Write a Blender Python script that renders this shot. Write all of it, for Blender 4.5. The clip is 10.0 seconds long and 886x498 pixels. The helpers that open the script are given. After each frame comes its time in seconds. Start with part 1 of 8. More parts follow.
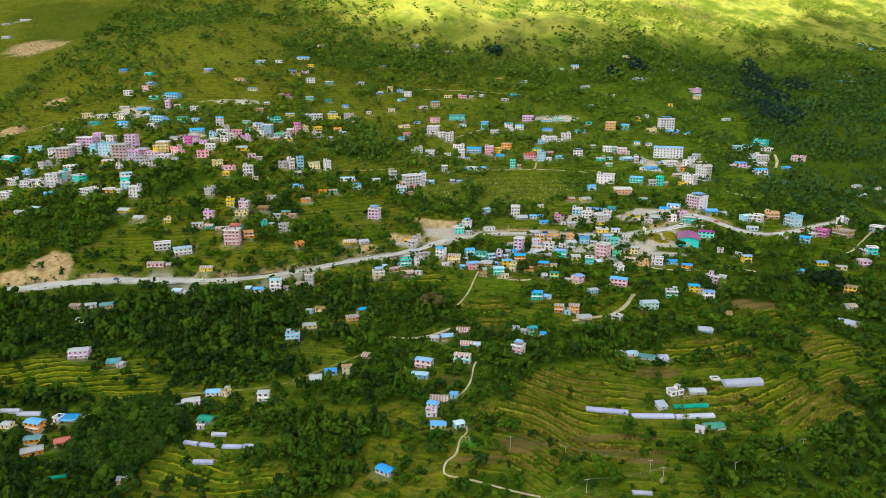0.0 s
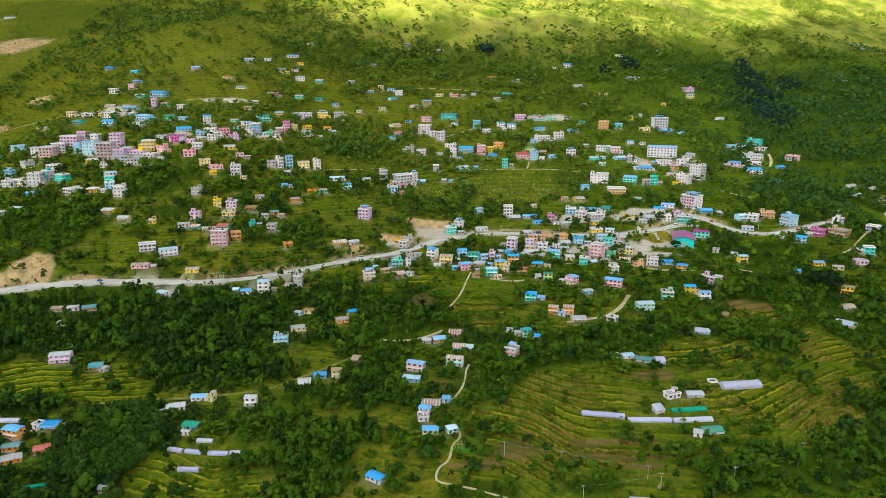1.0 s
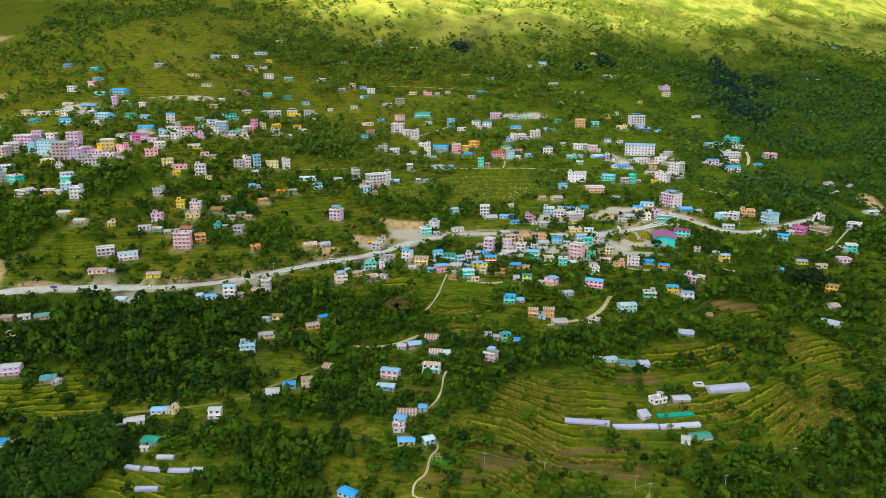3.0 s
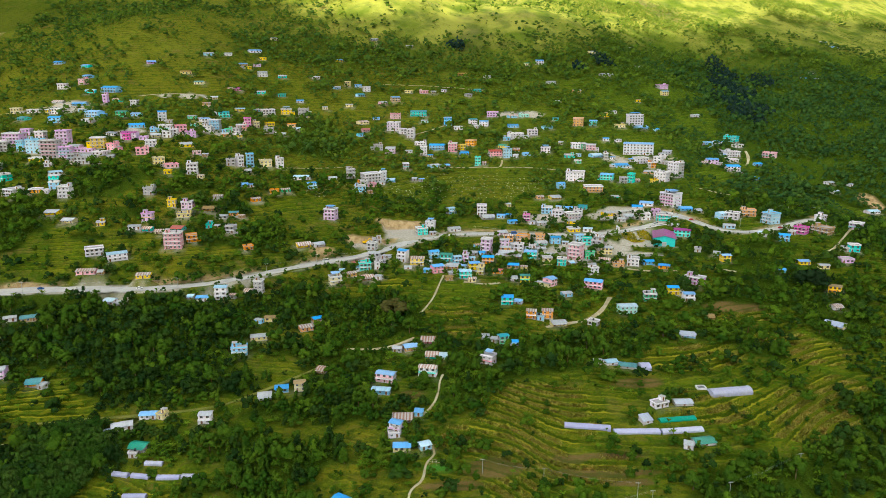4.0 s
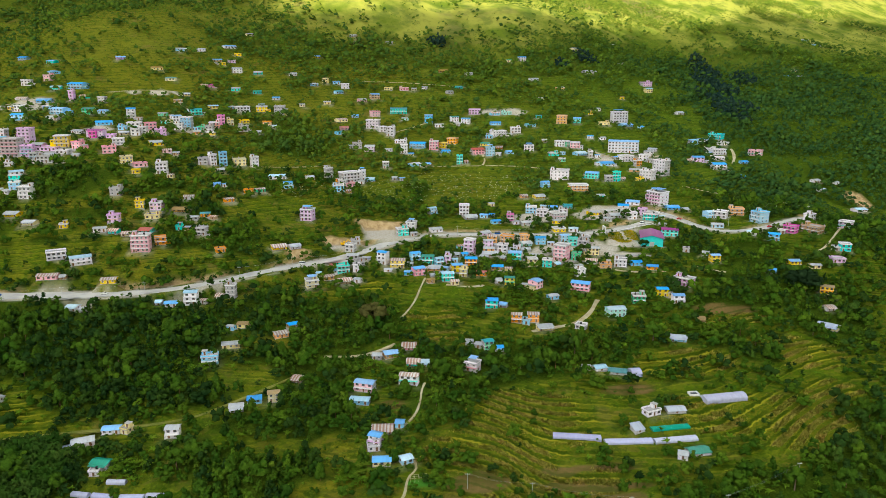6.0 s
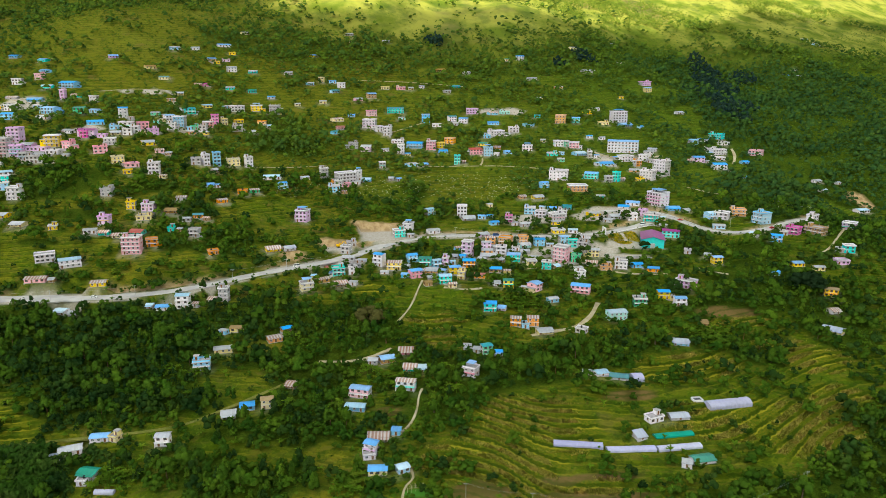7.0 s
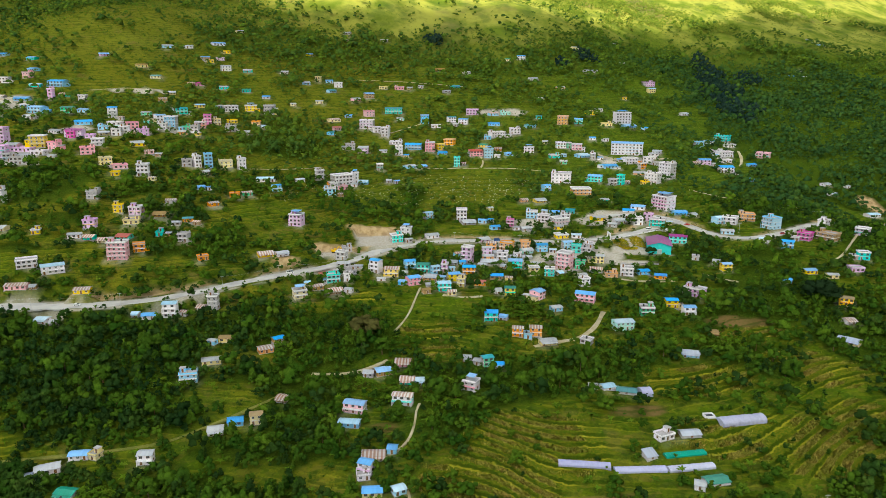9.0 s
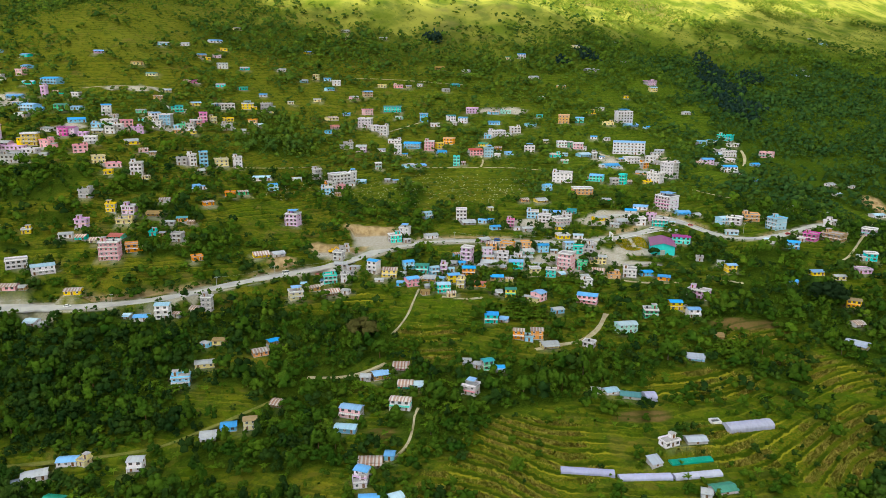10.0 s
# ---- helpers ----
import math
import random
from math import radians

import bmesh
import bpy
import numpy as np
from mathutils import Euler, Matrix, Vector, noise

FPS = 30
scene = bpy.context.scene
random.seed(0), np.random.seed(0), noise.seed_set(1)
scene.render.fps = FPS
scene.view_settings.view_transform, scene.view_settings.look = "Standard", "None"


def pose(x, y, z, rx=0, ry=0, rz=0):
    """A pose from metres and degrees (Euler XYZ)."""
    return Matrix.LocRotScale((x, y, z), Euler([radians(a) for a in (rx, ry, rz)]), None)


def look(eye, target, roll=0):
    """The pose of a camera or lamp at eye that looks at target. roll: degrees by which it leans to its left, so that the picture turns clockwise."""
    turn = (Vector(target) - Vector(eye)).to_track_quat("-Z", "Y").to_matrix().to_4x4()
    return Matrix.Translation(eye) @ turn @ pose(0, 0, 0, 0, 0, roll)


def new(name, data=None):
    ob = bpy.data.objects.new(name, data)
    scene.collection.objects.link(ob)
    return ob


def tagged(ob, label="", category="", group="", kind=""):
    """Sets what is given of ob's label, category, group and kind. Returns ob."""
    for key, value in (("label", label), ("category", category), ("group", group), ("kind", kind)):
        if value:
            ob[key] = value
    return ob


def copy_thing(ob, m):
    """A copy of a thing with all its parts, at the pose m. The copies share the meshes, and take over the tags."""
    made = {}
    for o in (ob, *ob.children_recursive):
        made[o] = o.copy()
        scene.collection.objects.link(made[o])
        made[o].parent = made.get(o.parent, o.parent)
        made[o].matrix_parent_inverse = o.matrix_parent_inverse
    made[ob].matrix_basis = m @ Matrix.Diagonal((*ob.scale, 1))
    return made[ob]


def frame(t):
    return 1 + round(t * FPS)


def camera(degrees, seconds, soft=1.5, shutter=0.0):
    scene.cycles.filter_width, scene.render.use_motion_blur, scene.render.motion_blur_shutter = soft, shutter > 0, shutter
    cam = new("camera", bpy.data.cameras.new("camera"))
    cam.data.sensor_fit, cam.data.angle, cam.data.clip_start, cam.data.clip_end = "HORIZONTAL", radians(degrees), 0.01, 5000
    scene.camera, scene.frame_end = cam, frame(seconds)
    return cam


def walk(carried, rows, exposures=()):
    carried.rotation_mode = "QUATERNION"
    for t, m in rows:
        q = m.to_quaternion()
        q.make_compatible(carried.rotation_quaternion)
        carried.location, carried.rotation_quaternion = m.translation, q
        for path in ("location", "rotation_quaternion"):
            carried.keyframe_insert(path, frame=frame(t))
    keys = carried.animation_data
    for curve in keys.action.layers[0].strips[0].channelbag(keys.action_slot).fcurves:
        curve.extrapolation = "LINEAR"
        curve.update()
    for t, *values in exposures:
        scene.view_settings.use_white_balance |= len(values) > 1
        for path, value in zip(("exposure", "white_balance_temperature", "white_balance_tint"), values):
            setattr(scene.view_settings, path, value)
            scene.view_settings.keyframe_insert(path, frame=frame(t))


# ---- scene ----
EXPOSURE = 0.81
cam = camera(63.9, 10.0, soft=0.65)
PATH = [
    (0, (2.67, -50.62, 143.16), (-33.83, 490.92, 5.30), -0.187),
    (0.5, (2.13, -45.44, 141.76), (-32.50, 496.26, 4.04), -0.148),
    (1, (1.68, -40.33, 140.29), (-28.09, 501.75, 2.99), -0.112),
    (1.5, (1.28, -35.25, 138.90), (-22.98, 507.23, 2.08), -0.104),
    (2, (0.96, -30.18, 137.47), (-17.67, 512.65, 1.15), -0.111),
    (2.5, (0.73, -25.12, 135.98), (-12.41, 517.96, 0.01), -0.109),
    (4, (0.02, -10.09, 132.09), (-6.82, 533.21, -3.47), -0.031),
    (4.5, (0.03, -5.02, 130.98), (-4.17, 538.30, -4.61), 0.004),
    (5, (0.00, 0.00, 130.00), (0.05, 543.34, -5.56), 0.002),
    (5.5, (0.02, 4.94, 129.16), (4.58, 548.23, -6.54), 0.012),
    (7, (-0.03, 19.70, 127.46), (9.71, 562.88, -8.42), 0.055),
    (7.5, (0.13, 24.64, 127.13), (9.95, 567.88, -8.52), 0.109),
    (8, (0.23, 29.61, 126.94), (10.18, 572.86, -8.66), 0.158),
    (8.5, (0.28, 34.51, 126.72), (10.49, 577.77, -8.83), 0.196),
    (9, (0.36, 39.45, 126.34), (10.81, 582.73, -9.07), 0.217),
    (9.5, (0.49, 44.38, 125.51), (11.19, 587.72, -9.65), 0.258),
    (10, (0.56, 49.10, 124.22), (11.57, 592.38, -11.15), 0.313),
]
walk(cam, [(t, look(eye, target, roll)) for t, eye, target, roll in PATH], [(0, EXPOSURE, 7000, -1), (10, EXPOSURE - 0.07, 7000, -1)])

# ---- daylight ----
SUN_EL, SUN_AZ = radians(50), radians(215)   # azimuth from north (+y), clockwise
to_sun = Vector((math.sin(SUN_AZ) * math.cos(SUN_EL), math.cos(SUN_AZ) * math.cos(SUN_EL), math.sin(SUN_EL)))
world = bpy.data.worlds.new("sky")
scene.world = world
world.use_nodes = True
wn = world.node_tree
sky = wn.nodes.new("ShaderNodeTexSky")
sky.sky_type, sky.sun_disc = "NISHITA", False
sky.sun_elevation, sky.sun_rotation = SUN_EL, SUN_AZ
sky.air_density, sky.dust_density, sky.ozone_density = 1.0, 1.5, 1.0
wn.nodes["Background"].inputs["Strength"].default_value = 0.15
wn.links.new(sky.outputs["Color"], wn.nodes["Background"].inputs["Color"])
lamp = bpy.data.lights.new("sun", "SUN")
lamp.energy, lamp.angle, lamp.color = 5.0, radians(2.5), (1.0, 0.95, 0.84)
sun = new("sun", lamp)
sun.matrix_world = look(to_sun * 900, (0, 0, 0))


# ---- materials ----
def node_mat(name, rough=0.85, metal=0.0, spec=0.3):
    m = bpy.data.materials.new(name)
    m.use_nodes = True
    b = m.node_tree.nodes["Principled BSDF"]
    b.inputs["Roughness"].default_value = rough
    b.inputs["Metallic"].default_value = metal
    b.inputs["Specular IOR Level"].default_value = spec
    return m, m.node_tree, b


def tex_noise(nt, scale, detail=4.0, coords="Object", rough=0.55):
    tc = nt.nodes.new("ShaderNodeTexCoord")
    n = nt.nodes.new("ShaderNodeTexNoise")
    n.inputs["Scale"].default_value, n.inputs["Detail"].default_value, n.inputs["Roughness"].default_value = scale, detail, rough
    nt.links.new(tc.outputs[coords], n.inputs["Vector"])
    return n.outputs["Fac"]


def ramp(nt, fac, lo, hi):
    r = nt.nodes.new("ShaderNodeMapRange")
    r.interpolation_type = "SMOOTHSTEP"
    r.inputs["From Min"].default_value, r.inputs["From Max"].default_value = lo, hi
    nt.links.new(fac, r.inputs["Value"])
    return r.outputs["Result"]


def math_node(nt, op, a, b):
    n = nt.nodes.new("ShaderNodeMath")
    n.operation = op
    for k, v in ((0, a), (1, b)):
        if isinstance(v, (int, float)):
            n.inputs[k].default_value = v
        else:
            nt.links.new(v, n.inputs[k])
    return n.outputs[0]


def mix(nt, fac, a, b, blend="MIX"):
    n = nt.nodes.new("ShaderNodeMix")
    n.data_type, n.blend_type = "RGBA", blend
    for k, v in ((0, fac), (6, a), (7, b)):
        if isinstance(v, (int, float)):
            n.inputs[k].default_value = v
        elif isinstance(v, tuple):
            n.inputs[k].default_value = (*v, 1)
        else:
            nt.links.new(v, n.inputs[k])
    return n.outputs[2]


def attribute(nt, name):
    n = nt.nodes.new("ShaderNodeAttribute")
    n.attribute_name = name
    return n.outputs["Fac"]


def bump(nt, b, fac, strength, distance):
    n = nt.nodes.new("ShaderNodeBump")
    n.inputs["Strength"].default_value, n.inputs["Distance"].default_value = strength, distance
    nt.links.new(fac, n.inputs["Height"])
    nt.links.new(n.outputs["Normal"], b.inputs["Normal"])


def shade(c, k):
    return tuple(min(1.0, v * k) for v in c)


def painted(name, colour, wear=0.35):
    """Painted plaster: blotches, rain streaks down the wall, fine grain; each house a little different."""
    m, nt, b = node_mat(name, 0.8, 0, 0.25)
    blotch = ramp(nt, tex_noise(nt, 0.5, 5, "Object"), 0.35, 0.75)
    tc = nt.nodes.new("ShaderNodeTexCoord")
    mp = nt.nodes.new("ShaderNodeMapping")
    mp.inputs["Scale"].default_value = (2.2, 2.2, 0.16)
    st = nt.nodes.new("ShaderNodeTexNoise")
    st.inputs["Scale"].default_value, st.inputs["Detail"].default_value = 1.0, 4
    nt.links.new(tc.outputs["Object"], mp.inputs["Vector"])
    nt.links.new(mp.outputs["Vector"], st.inputs["Vector"])
    streak = ramp(nt, st.outputs["Fac"], 0.5, 0.75)
    col = mix(nt, blotch, colour, shade(colour, 0.86))
    col = mix(nt, math_node(nt, "MULTIPLY", streak, wear), col, (0.24, 0.21, 0.17))
    info = nt.nodes.new("ShaderNodeObjectInfo")
    hsv = nt.nodes.new("ShaderNodeHueSaturation")
    nt.links.new(math_node(nt, "ADD", math_node(nt, "MULTIPLY", info.outputs["Random"], 0.24), 0.86), hsv.inputs["Value"])
    nt.links.new(math_node(nt, "ADD", math_node(nt, "MULTIPLY", math_node(nt, "FRACT", math_node(nt, "MULTIPLY", info.outputs["Random"], 5.0), 0), 0.6), 0.95), hsv.inputs["Saturation"])
    nt.links.new(col, hsv.inputs["Color"])
    nt.links.new(hsv.outputs["Color"], b.inputs["Base Color"])
    bump(nt, b, tex_noise(nt, 6.0, 4), 0.25, 0.03)
    return m


def tin(name, colour, rust=0.25, rough=0.45, pale=0.0):
    """Corrugated sheet: fine ridges, sheet-to-sheet change of tone, rust blotches."""
    m, nt, b = node_mat(name, rough, 0.0, 0.5)
    tc = nt.nodes.new("ShaderNodeTexCoord")
    vor = nt.nodes.new("ShaderNodeTexWhiteNoise")
    vor.noise_dimensions = "1D"
    sep = nt.nodes.new("ShaderNodeSeparateXYZ")
    nt.links.new(tc.outputs["Object"], sep.inputs[0])
    nt.links.new(math_node(nt, "FLOOR", math_node(nt, "MULTIPLY", sep.outputs["X"], 1.1), 0), vor.inputs["W"])
    col = mix(nt, math_node(nt, "MULTIPLY", vor.outputs["Value"], 0.5), colour, shade(colour, 0.72))
    if pale:   # some sheets newer than the others
        col = mix(nt, math_node(nt, "MULTIPLY", ramp(nt, math_node(nt, "ADD", math_node(nt, "FRACT", math_node(nt, "MULTIPLY", sep.outputs["X"], 0.55), 0), math_node(nt, "MULTIPLY", vor.outputs["Value"], 0.3)), 0.60, 0.68), pale), col, (0.58, 0.54, 0.54))
    spots = ramp(nt, tex_noise(nt, 0.7, 5), 0.55, 0.75)
    col = mix(nt, math_node(nt, "MULTIPLY", spots, rust), col, (0.20, 0.10, 0.05))
    info = nt.nodes.new("ShaderNodeObjectInfo")   # each roof weathered for its own time
    hsv = nt.nodes.new("ShaderNodeHueSaturation")
    nt.links.new(math_node(nt, "ADD", math_node(nt, "MULTIPLY", info.outputs["Random"], 0.45), 0.68), hsv.inputs["Saturation"])
    nt.links.new(math_node(nt, "ADD", math_node(nt, "MULTIPLY", math_node(nt, "FRACT", math_node(nt, "MULTIPLY", info.outputs["Random"], 7.0), 0), 0.4), 0.76), hsv.inputs["Value"])
    nt.links.new(col, hsv.inputs["Color"])
    nt.links.new(hsv.outputs["Color"], b.inputs["Base Color"])
    w = nt.nodes.new("ShaderNodeTexWave")
    w.inputs["Scale"].default_value = 2.2
    nt.links.new(tc.outputs["Object"], w.inputs["Vector"])
    bump(nt, b, w.outputs["Fac"], 0.35, 0.04)
    return m


WALL = {
    "white": painted("plaster_white", (0.80, 0.75, 0.81), 0.4), "mint": painted("plaster_mint", (0.50, 0.78, 0.74), 0.25), "cream": painted("plaster_cream", (0.79, 0.68, 0.43)),
    "pink": painted("plaster_pink", (0.86, 0.50, 0.58)), "lilac": painted("plaster_lilac", (0.79, 0.55, 0.80)),
    "magenta": painted("plaster_magenta", (0.70, 0.28, 0.52)), "turq": painted("plaster_turquoise", (0.12, 0.68, 0.62)),
    "blue": painted("plaster_blue", (0.24, 0.48, 0.72)), "sky": painted("plaster_pale_blue", (0.42, 0.66, 0.86)),
    "yellow": painted("plaster_yellow", (0.84, 0.60, 0.10)), "orange": painted("plaster_orange", (0.78, 0.32, 0.08)),
    "green": painted("plaster_green", (0.16, 0.56, 0.34)), "grey": painted("bare_concrete", (0.47, 0.445, 0.47), 0.5),
    "brown": painted("mud_plaster", (0.42, 0.29, 0.18), 0.6), "peach": painted("plaster_peach", (0.82, 0.49, 0.28)),
    "cyan": painted("plaster_cyan", (0.06, 0.66, 0.66), 0.15),
}
ROOF = {
    "blue": tin("tin_blue", (0.05, 0.33, 0.76), 0.1), "teal": tin("tin_teal", (0.03, 0.26, 0.31), 0.15),
    "green": tin("tin_green", (0.02, 0.25, 0.18), 0.15), "red": tin("tin_red", (0.48, 0.10, 0.08), 0.3),
    "rust": tin("tin_rusty", (0.36, 0.19, 0.14), 0.6, 0.7, 0.8), "tin": tin("tin_weathered", (0.42, 0.43, 0.48), 0.45),
    "silver": tin("tin_new", (0.42, 0.47, 0.64), 0.08), "violet": tin("tin_violet", (0.27, 0.03, 0.19), 0.03),
    "pale": tin("tin_pale_blue", (0.36, 0.56, 0.74), 0.2), "thatch": painted("thatch_brown", (0.30, 0.22, 0.13), 0.6),
}
TRIM = painted("trim_white", (0.76, 0.73, 0.77))
CONCRETE = painted("roof_concrete", (0.40, 0.38, 0.40), 0.5)
WOOD = painted("painted_wood", (0.20, 0.12, 0.08))
TANK = painted("black_plastic", (0.03, 0.03, 0.035), 0.1)
PLASTIC = painted("greenhouse_film", (0.45, 0.45, 0.60), 0.3)
NET = painted("green_shade_net", (0.01, 0.26, 0.19), 0.2)
METAL = painted("galvanised_steel", (0.42, 0.43, 0.44), 0.3)
RUBBER = painted("dark_rubber", (0.03, 0.03, 0.03), 0.0)
GLASS, _nt, _b = node_mat("window_glass", 0.08, 0.0, 0.6)
_b.inputs["Base Color"].default_value = (0.07, 0.075, 0.09, 1)

# ---- plan: the slope, woods and fields, ways and plots ----
SLOPE = [(0, 0, 18.5), (0, 1, 114.3), (0, 2, 14.0), (0, 3, 1.9), (1, 0, -24.9), (1, 1, -14.4), (1, 2, 0.1), (2, 0, -8.5), (2, 1, -1.6), (3, 0, 2.4)]
HILLS = [(-300, 620, 110, 33.7), (340, 540, 70, 23.6), (420, 1140, 110, -29.7), (-180, 300, 110, -24.5), (-380, 900, 110, 49.8), (-20, 700, 110, -21.3), (140, 1140, 70, 29.6), (-100, 1140, 70, 38.1), (420, 700, 70, -19.0)]
WOODS = [
    (-352, 506, 46, 36, -3), (-256, 276, 17, 10, 10), (-218, 294, 25, 13, 8), (-191, 331, 17, 14, 5), (-267, 340, 17, 5, 11),
    (-126, 315, 14, 18, -2), (-215, 346, 24, 6, 7), (-126, 449, 23, 10, 5), (-105, 410, 18, 11, 0), (-146, 381, 21, 8, 1),
    (-246, 281, 20, 8, 10), (-234, 326, 16, 11, 9), (-149, 342, 16, 8, 0), (-81, 383, 15, 13, -2), (-59, 387, 11, 14, -2),
    (-3, 409, 16, 12, 1), (79, 413, 16, 8, 5), (-311, 377, 15, 11, 9),]
WOODS += [
    (-306, 404, 43, 24, 7), (-244, 411, 55, 26, 8), (-188, 426, 53, 26, 6), (-176, 392, 42, 16, 4), (-100, 448, 38, 22, 4),
    (-66, 409, 28, 23, 0), (-59, 454, 34, 24, 3), (-36, 441, 21, 19, 2), (-209, 316, 33, 36, 7), (-107, 332, 32, 42, -3),
    (-104, 293, 39, 17, -3), (-63, 362, 22, 28, -3), (-71, 325, 21, 20, -4), (-231, 288, 33, 13, 9), (-264, 295, 12, 22, 11),
    (39, 403, 38, 19, 3), (5, 380, 20, 17, 0), (106, 419, 32, 14, 6),]
WOODS += [
    (187, 470, 17, 16, 3), (237, 496, 45, 33, -4), (267, 466, 28, 41, -2), (208, 426, 24, 15, 5), (234, 346, 21, 39, 6),
    (199, 552, 23, 19, -3), (255, 544, 30, 14, -12), (174, 315, 48, 8, 6), (132, 293, 19, 9, 5), (221, 359, 21, 20, 6), (-138, 719, 41, 27, 36),
    (-144, 529, 18, 18, 18), (-282, 558, 24, 18, 8), (361, 810, 39, 30, 18), (-235, 936, 52, 38, 43), (-684, 1132, 116, 45, -7),
    (-16, 670, 13, 20, 13), (-336, 406, 16, 24, 6), (59, 287, 18, 8, 2),]
WOODS += [
    (-33, 313, 11, 9, -4), (5, 283, 21, 10, -1), (-145, 763, 28, 17, 33), (402, 1188, 20, 26, 21), (412, 1134, 27, 53, 25),
    (386, 1008, 39, 106, 35), (365, 914, 22, 44, 22), (471, 1113, 41, 60, 8), (460, 954, 84, 132, 20), (586, 1194, 57, 77, 6),
    (292, 1111, 101, 58, 41), (-130, 953, 80, 32, 22), (-22, 1010, 50, 23, 16), (-325, 415, 44, 14, 6), (-258, 433, 77, 11, 8),
    (-184, 441, 33, 13, 7), (-147, 430, 21, 15, 4), (-132, 389, 23, 12, 1),]
WOODS += [
    (-195, 342, 21, 6, 5), (-173, 407, 59, 21, 5), (498, 1150, 101, 101, 7), (456, 895, 69, 130, 18), (353, 844, 40, 39, 18),
    (-319, 392, 23, 23, 8), (-283, 344, 27, 5, 11), (-247, 418, 59, 21, 8), (-283, 392, 30, 15, 9), (-258, 398, 23, 11, 9),
    (-193, 374, 33, 6, 5), (-151, 351, 22, 7, 1), (-211, 336, 31, 6, 7), (538, 1100, 95, 177, 4), (438, 853, 72, 104, 15),
    (-281, 569, 24, 13, 9), (-184, 555, 28, 11, 22), (-145, 548, 16, 9, 21),]
WOODS += [
    (-204, 516, 22, 5, 14), (-269, 498, 14, 4, 7), (438, 757, 59, 51, 8), (422, 786, 57, 35, 11), (353, 575, 61, 103, 42),
    (893, 1529, 109, 62, 26), (-285, 553, 23, 11, 7), (-222, 514, 28, 5, 12), (-177, 512, 22, 5, 14), (-251, 528, 22, 7, 11),
    (-216, 572, 20, 7, 23), (-246, 397, 19, 6, 7), (-189, 345, 21, 6, 3), (-208, 323, 14, 6, 4),]
WOODS += [
    (-72, 1002, 47, 29, 15), (5, 1001, 63, 43, 14), (72, 978, 47, 24, 12), (171, 1030, 46, 28, 23), (133, 975, 49, 15, 15),
    (-204, 983, 62, 31, 33), (-129, 980, 45, 22, 18), (452, 1298, 46, 26, 16), (224, 1057, 63, 17, 38),]
WOODS += [
    (-653, 1071, 76, 76, -8), (-579, 1114, 85, 34, -6), (358, 727, 47, 18, 26), (525, 899, 36, 108, 17), (165, 306, 46, 17, 5), (207, 324, 19, 24, 6), (385, 786, 36, 14, 16),]
BAMBOO = [
    (-206, 325, 15, 24, 6), (-222, 306, 16, 9, 7),]
RICE = [
    (-293, 360, 24, 16, 10), (-249, 363, 42, 11, 9), (-232, 357, 21, 5, 9), (-161, 300, 26, 12, 2), (-179, 311, 13, 9, 4),
    (-148, 303, 13, 5, 0), (-163, 301, 31, 14, 1), (-140, 296, 30, 12, -1),]
CORN = [
    (50, 354, 38, 23, 2), (29, 334, 40, 17, 0), (172, 364, 50, 18, 6), (197, 359, 32, 21, 6), (153, 408, 35, 15, 6),
    (65, 312, 25, 11, 2), (30, 299, 15, 7, 0), (189, 455, 11, 4, 2), (232, 417, 24, 14, 2), (230, 386, 20, 12, 3),]
CORN += [
    (-44, 484, 18, 7, 5), (2, 449, 21, 8, 2), (6, 428, 16, 5, 0), (-68, 470, 14, 5, 4), (210, 457, 15, 6, 1), (215, 432, 22, 6, 2),]
SOIL = [
    (23, 313, 13, 6, 0), (1, 302, 16, 3, -2), (110, 380, 16, 5, 5), (82, 321, 19, 3, 3), (83, 309, 22, 3, 3),
    (202, 466, 19, 5, 2), (-24, 370, 7, 3, -2), (192, 467, 15, 6, 1), (66, 309, 18, 3, 2), (89, 303, 15, 3, 3),
    (62, 319, 12, 3, 2),]
BARE = [
    (-337, 456, 16, 13, 2), (-360, 446, 12, 6, 1), (-291, 454, 18, 4, 6), (-669, 991, 46, 33, -11), (-512, 777, 17, 9, -20),
    (-531, 716, 18, 11, -14), (-99, 521, 12, 5, 14), (438, 728, 9, 15, 5),]
GRAVEL = [
    (52, 537, 22, 5, 5), (96, 548, 19, 7, 4), (142, 614, 21, 9, 1), (173, 615, 19, 9, 1), (-299, 741, 8, 4, 30), (-278, 751, 12, 8, 18), (-264, 760, 9, 3, 10),
    (94, 852, 16, 8, 7), (177, 743, 16, 6, 4), (130, 550, 14, 8, 4), (164, 560, 11, 9, 2), (155, 571, 12, 7, 2),
    (-385, 712, 22, 14, -14), (-397, 639, 16, 10, -21), (-309, 584, 16, 4, 2), (-412, 575, 21, 7, -16), (-295, 645, 14, 6, 11),
    (-221, 679, 15, 4, 40),]
GRAVEL += [
    (128, 556, 9, 8, 2), (157, 563, 16, 10, 1), (150, 542, 20, 4, 2), (78, 539, 9, 5, 3), (54, 548, 11, 6, 3), (-61, 516, 11, 7, 9), (159, 621, 25, 12, 0), (87, 611, 25, 10, -2), (71, 849, 24, 6, 6), (99, 530, 12, 5, 3), (7, 515, 13, 4, 6), (-350, 611, 23, 10, -12), (-254, 653, 19, 7, 30),]
FLOWERS = [
    (-36, 657, 35, 25, 19), (22, 682, 58, 36, 5), (80, 687, 23, 19, -3), (-82, 657, 37, 27, 30), (-122, 624, 18, 15, 35),]
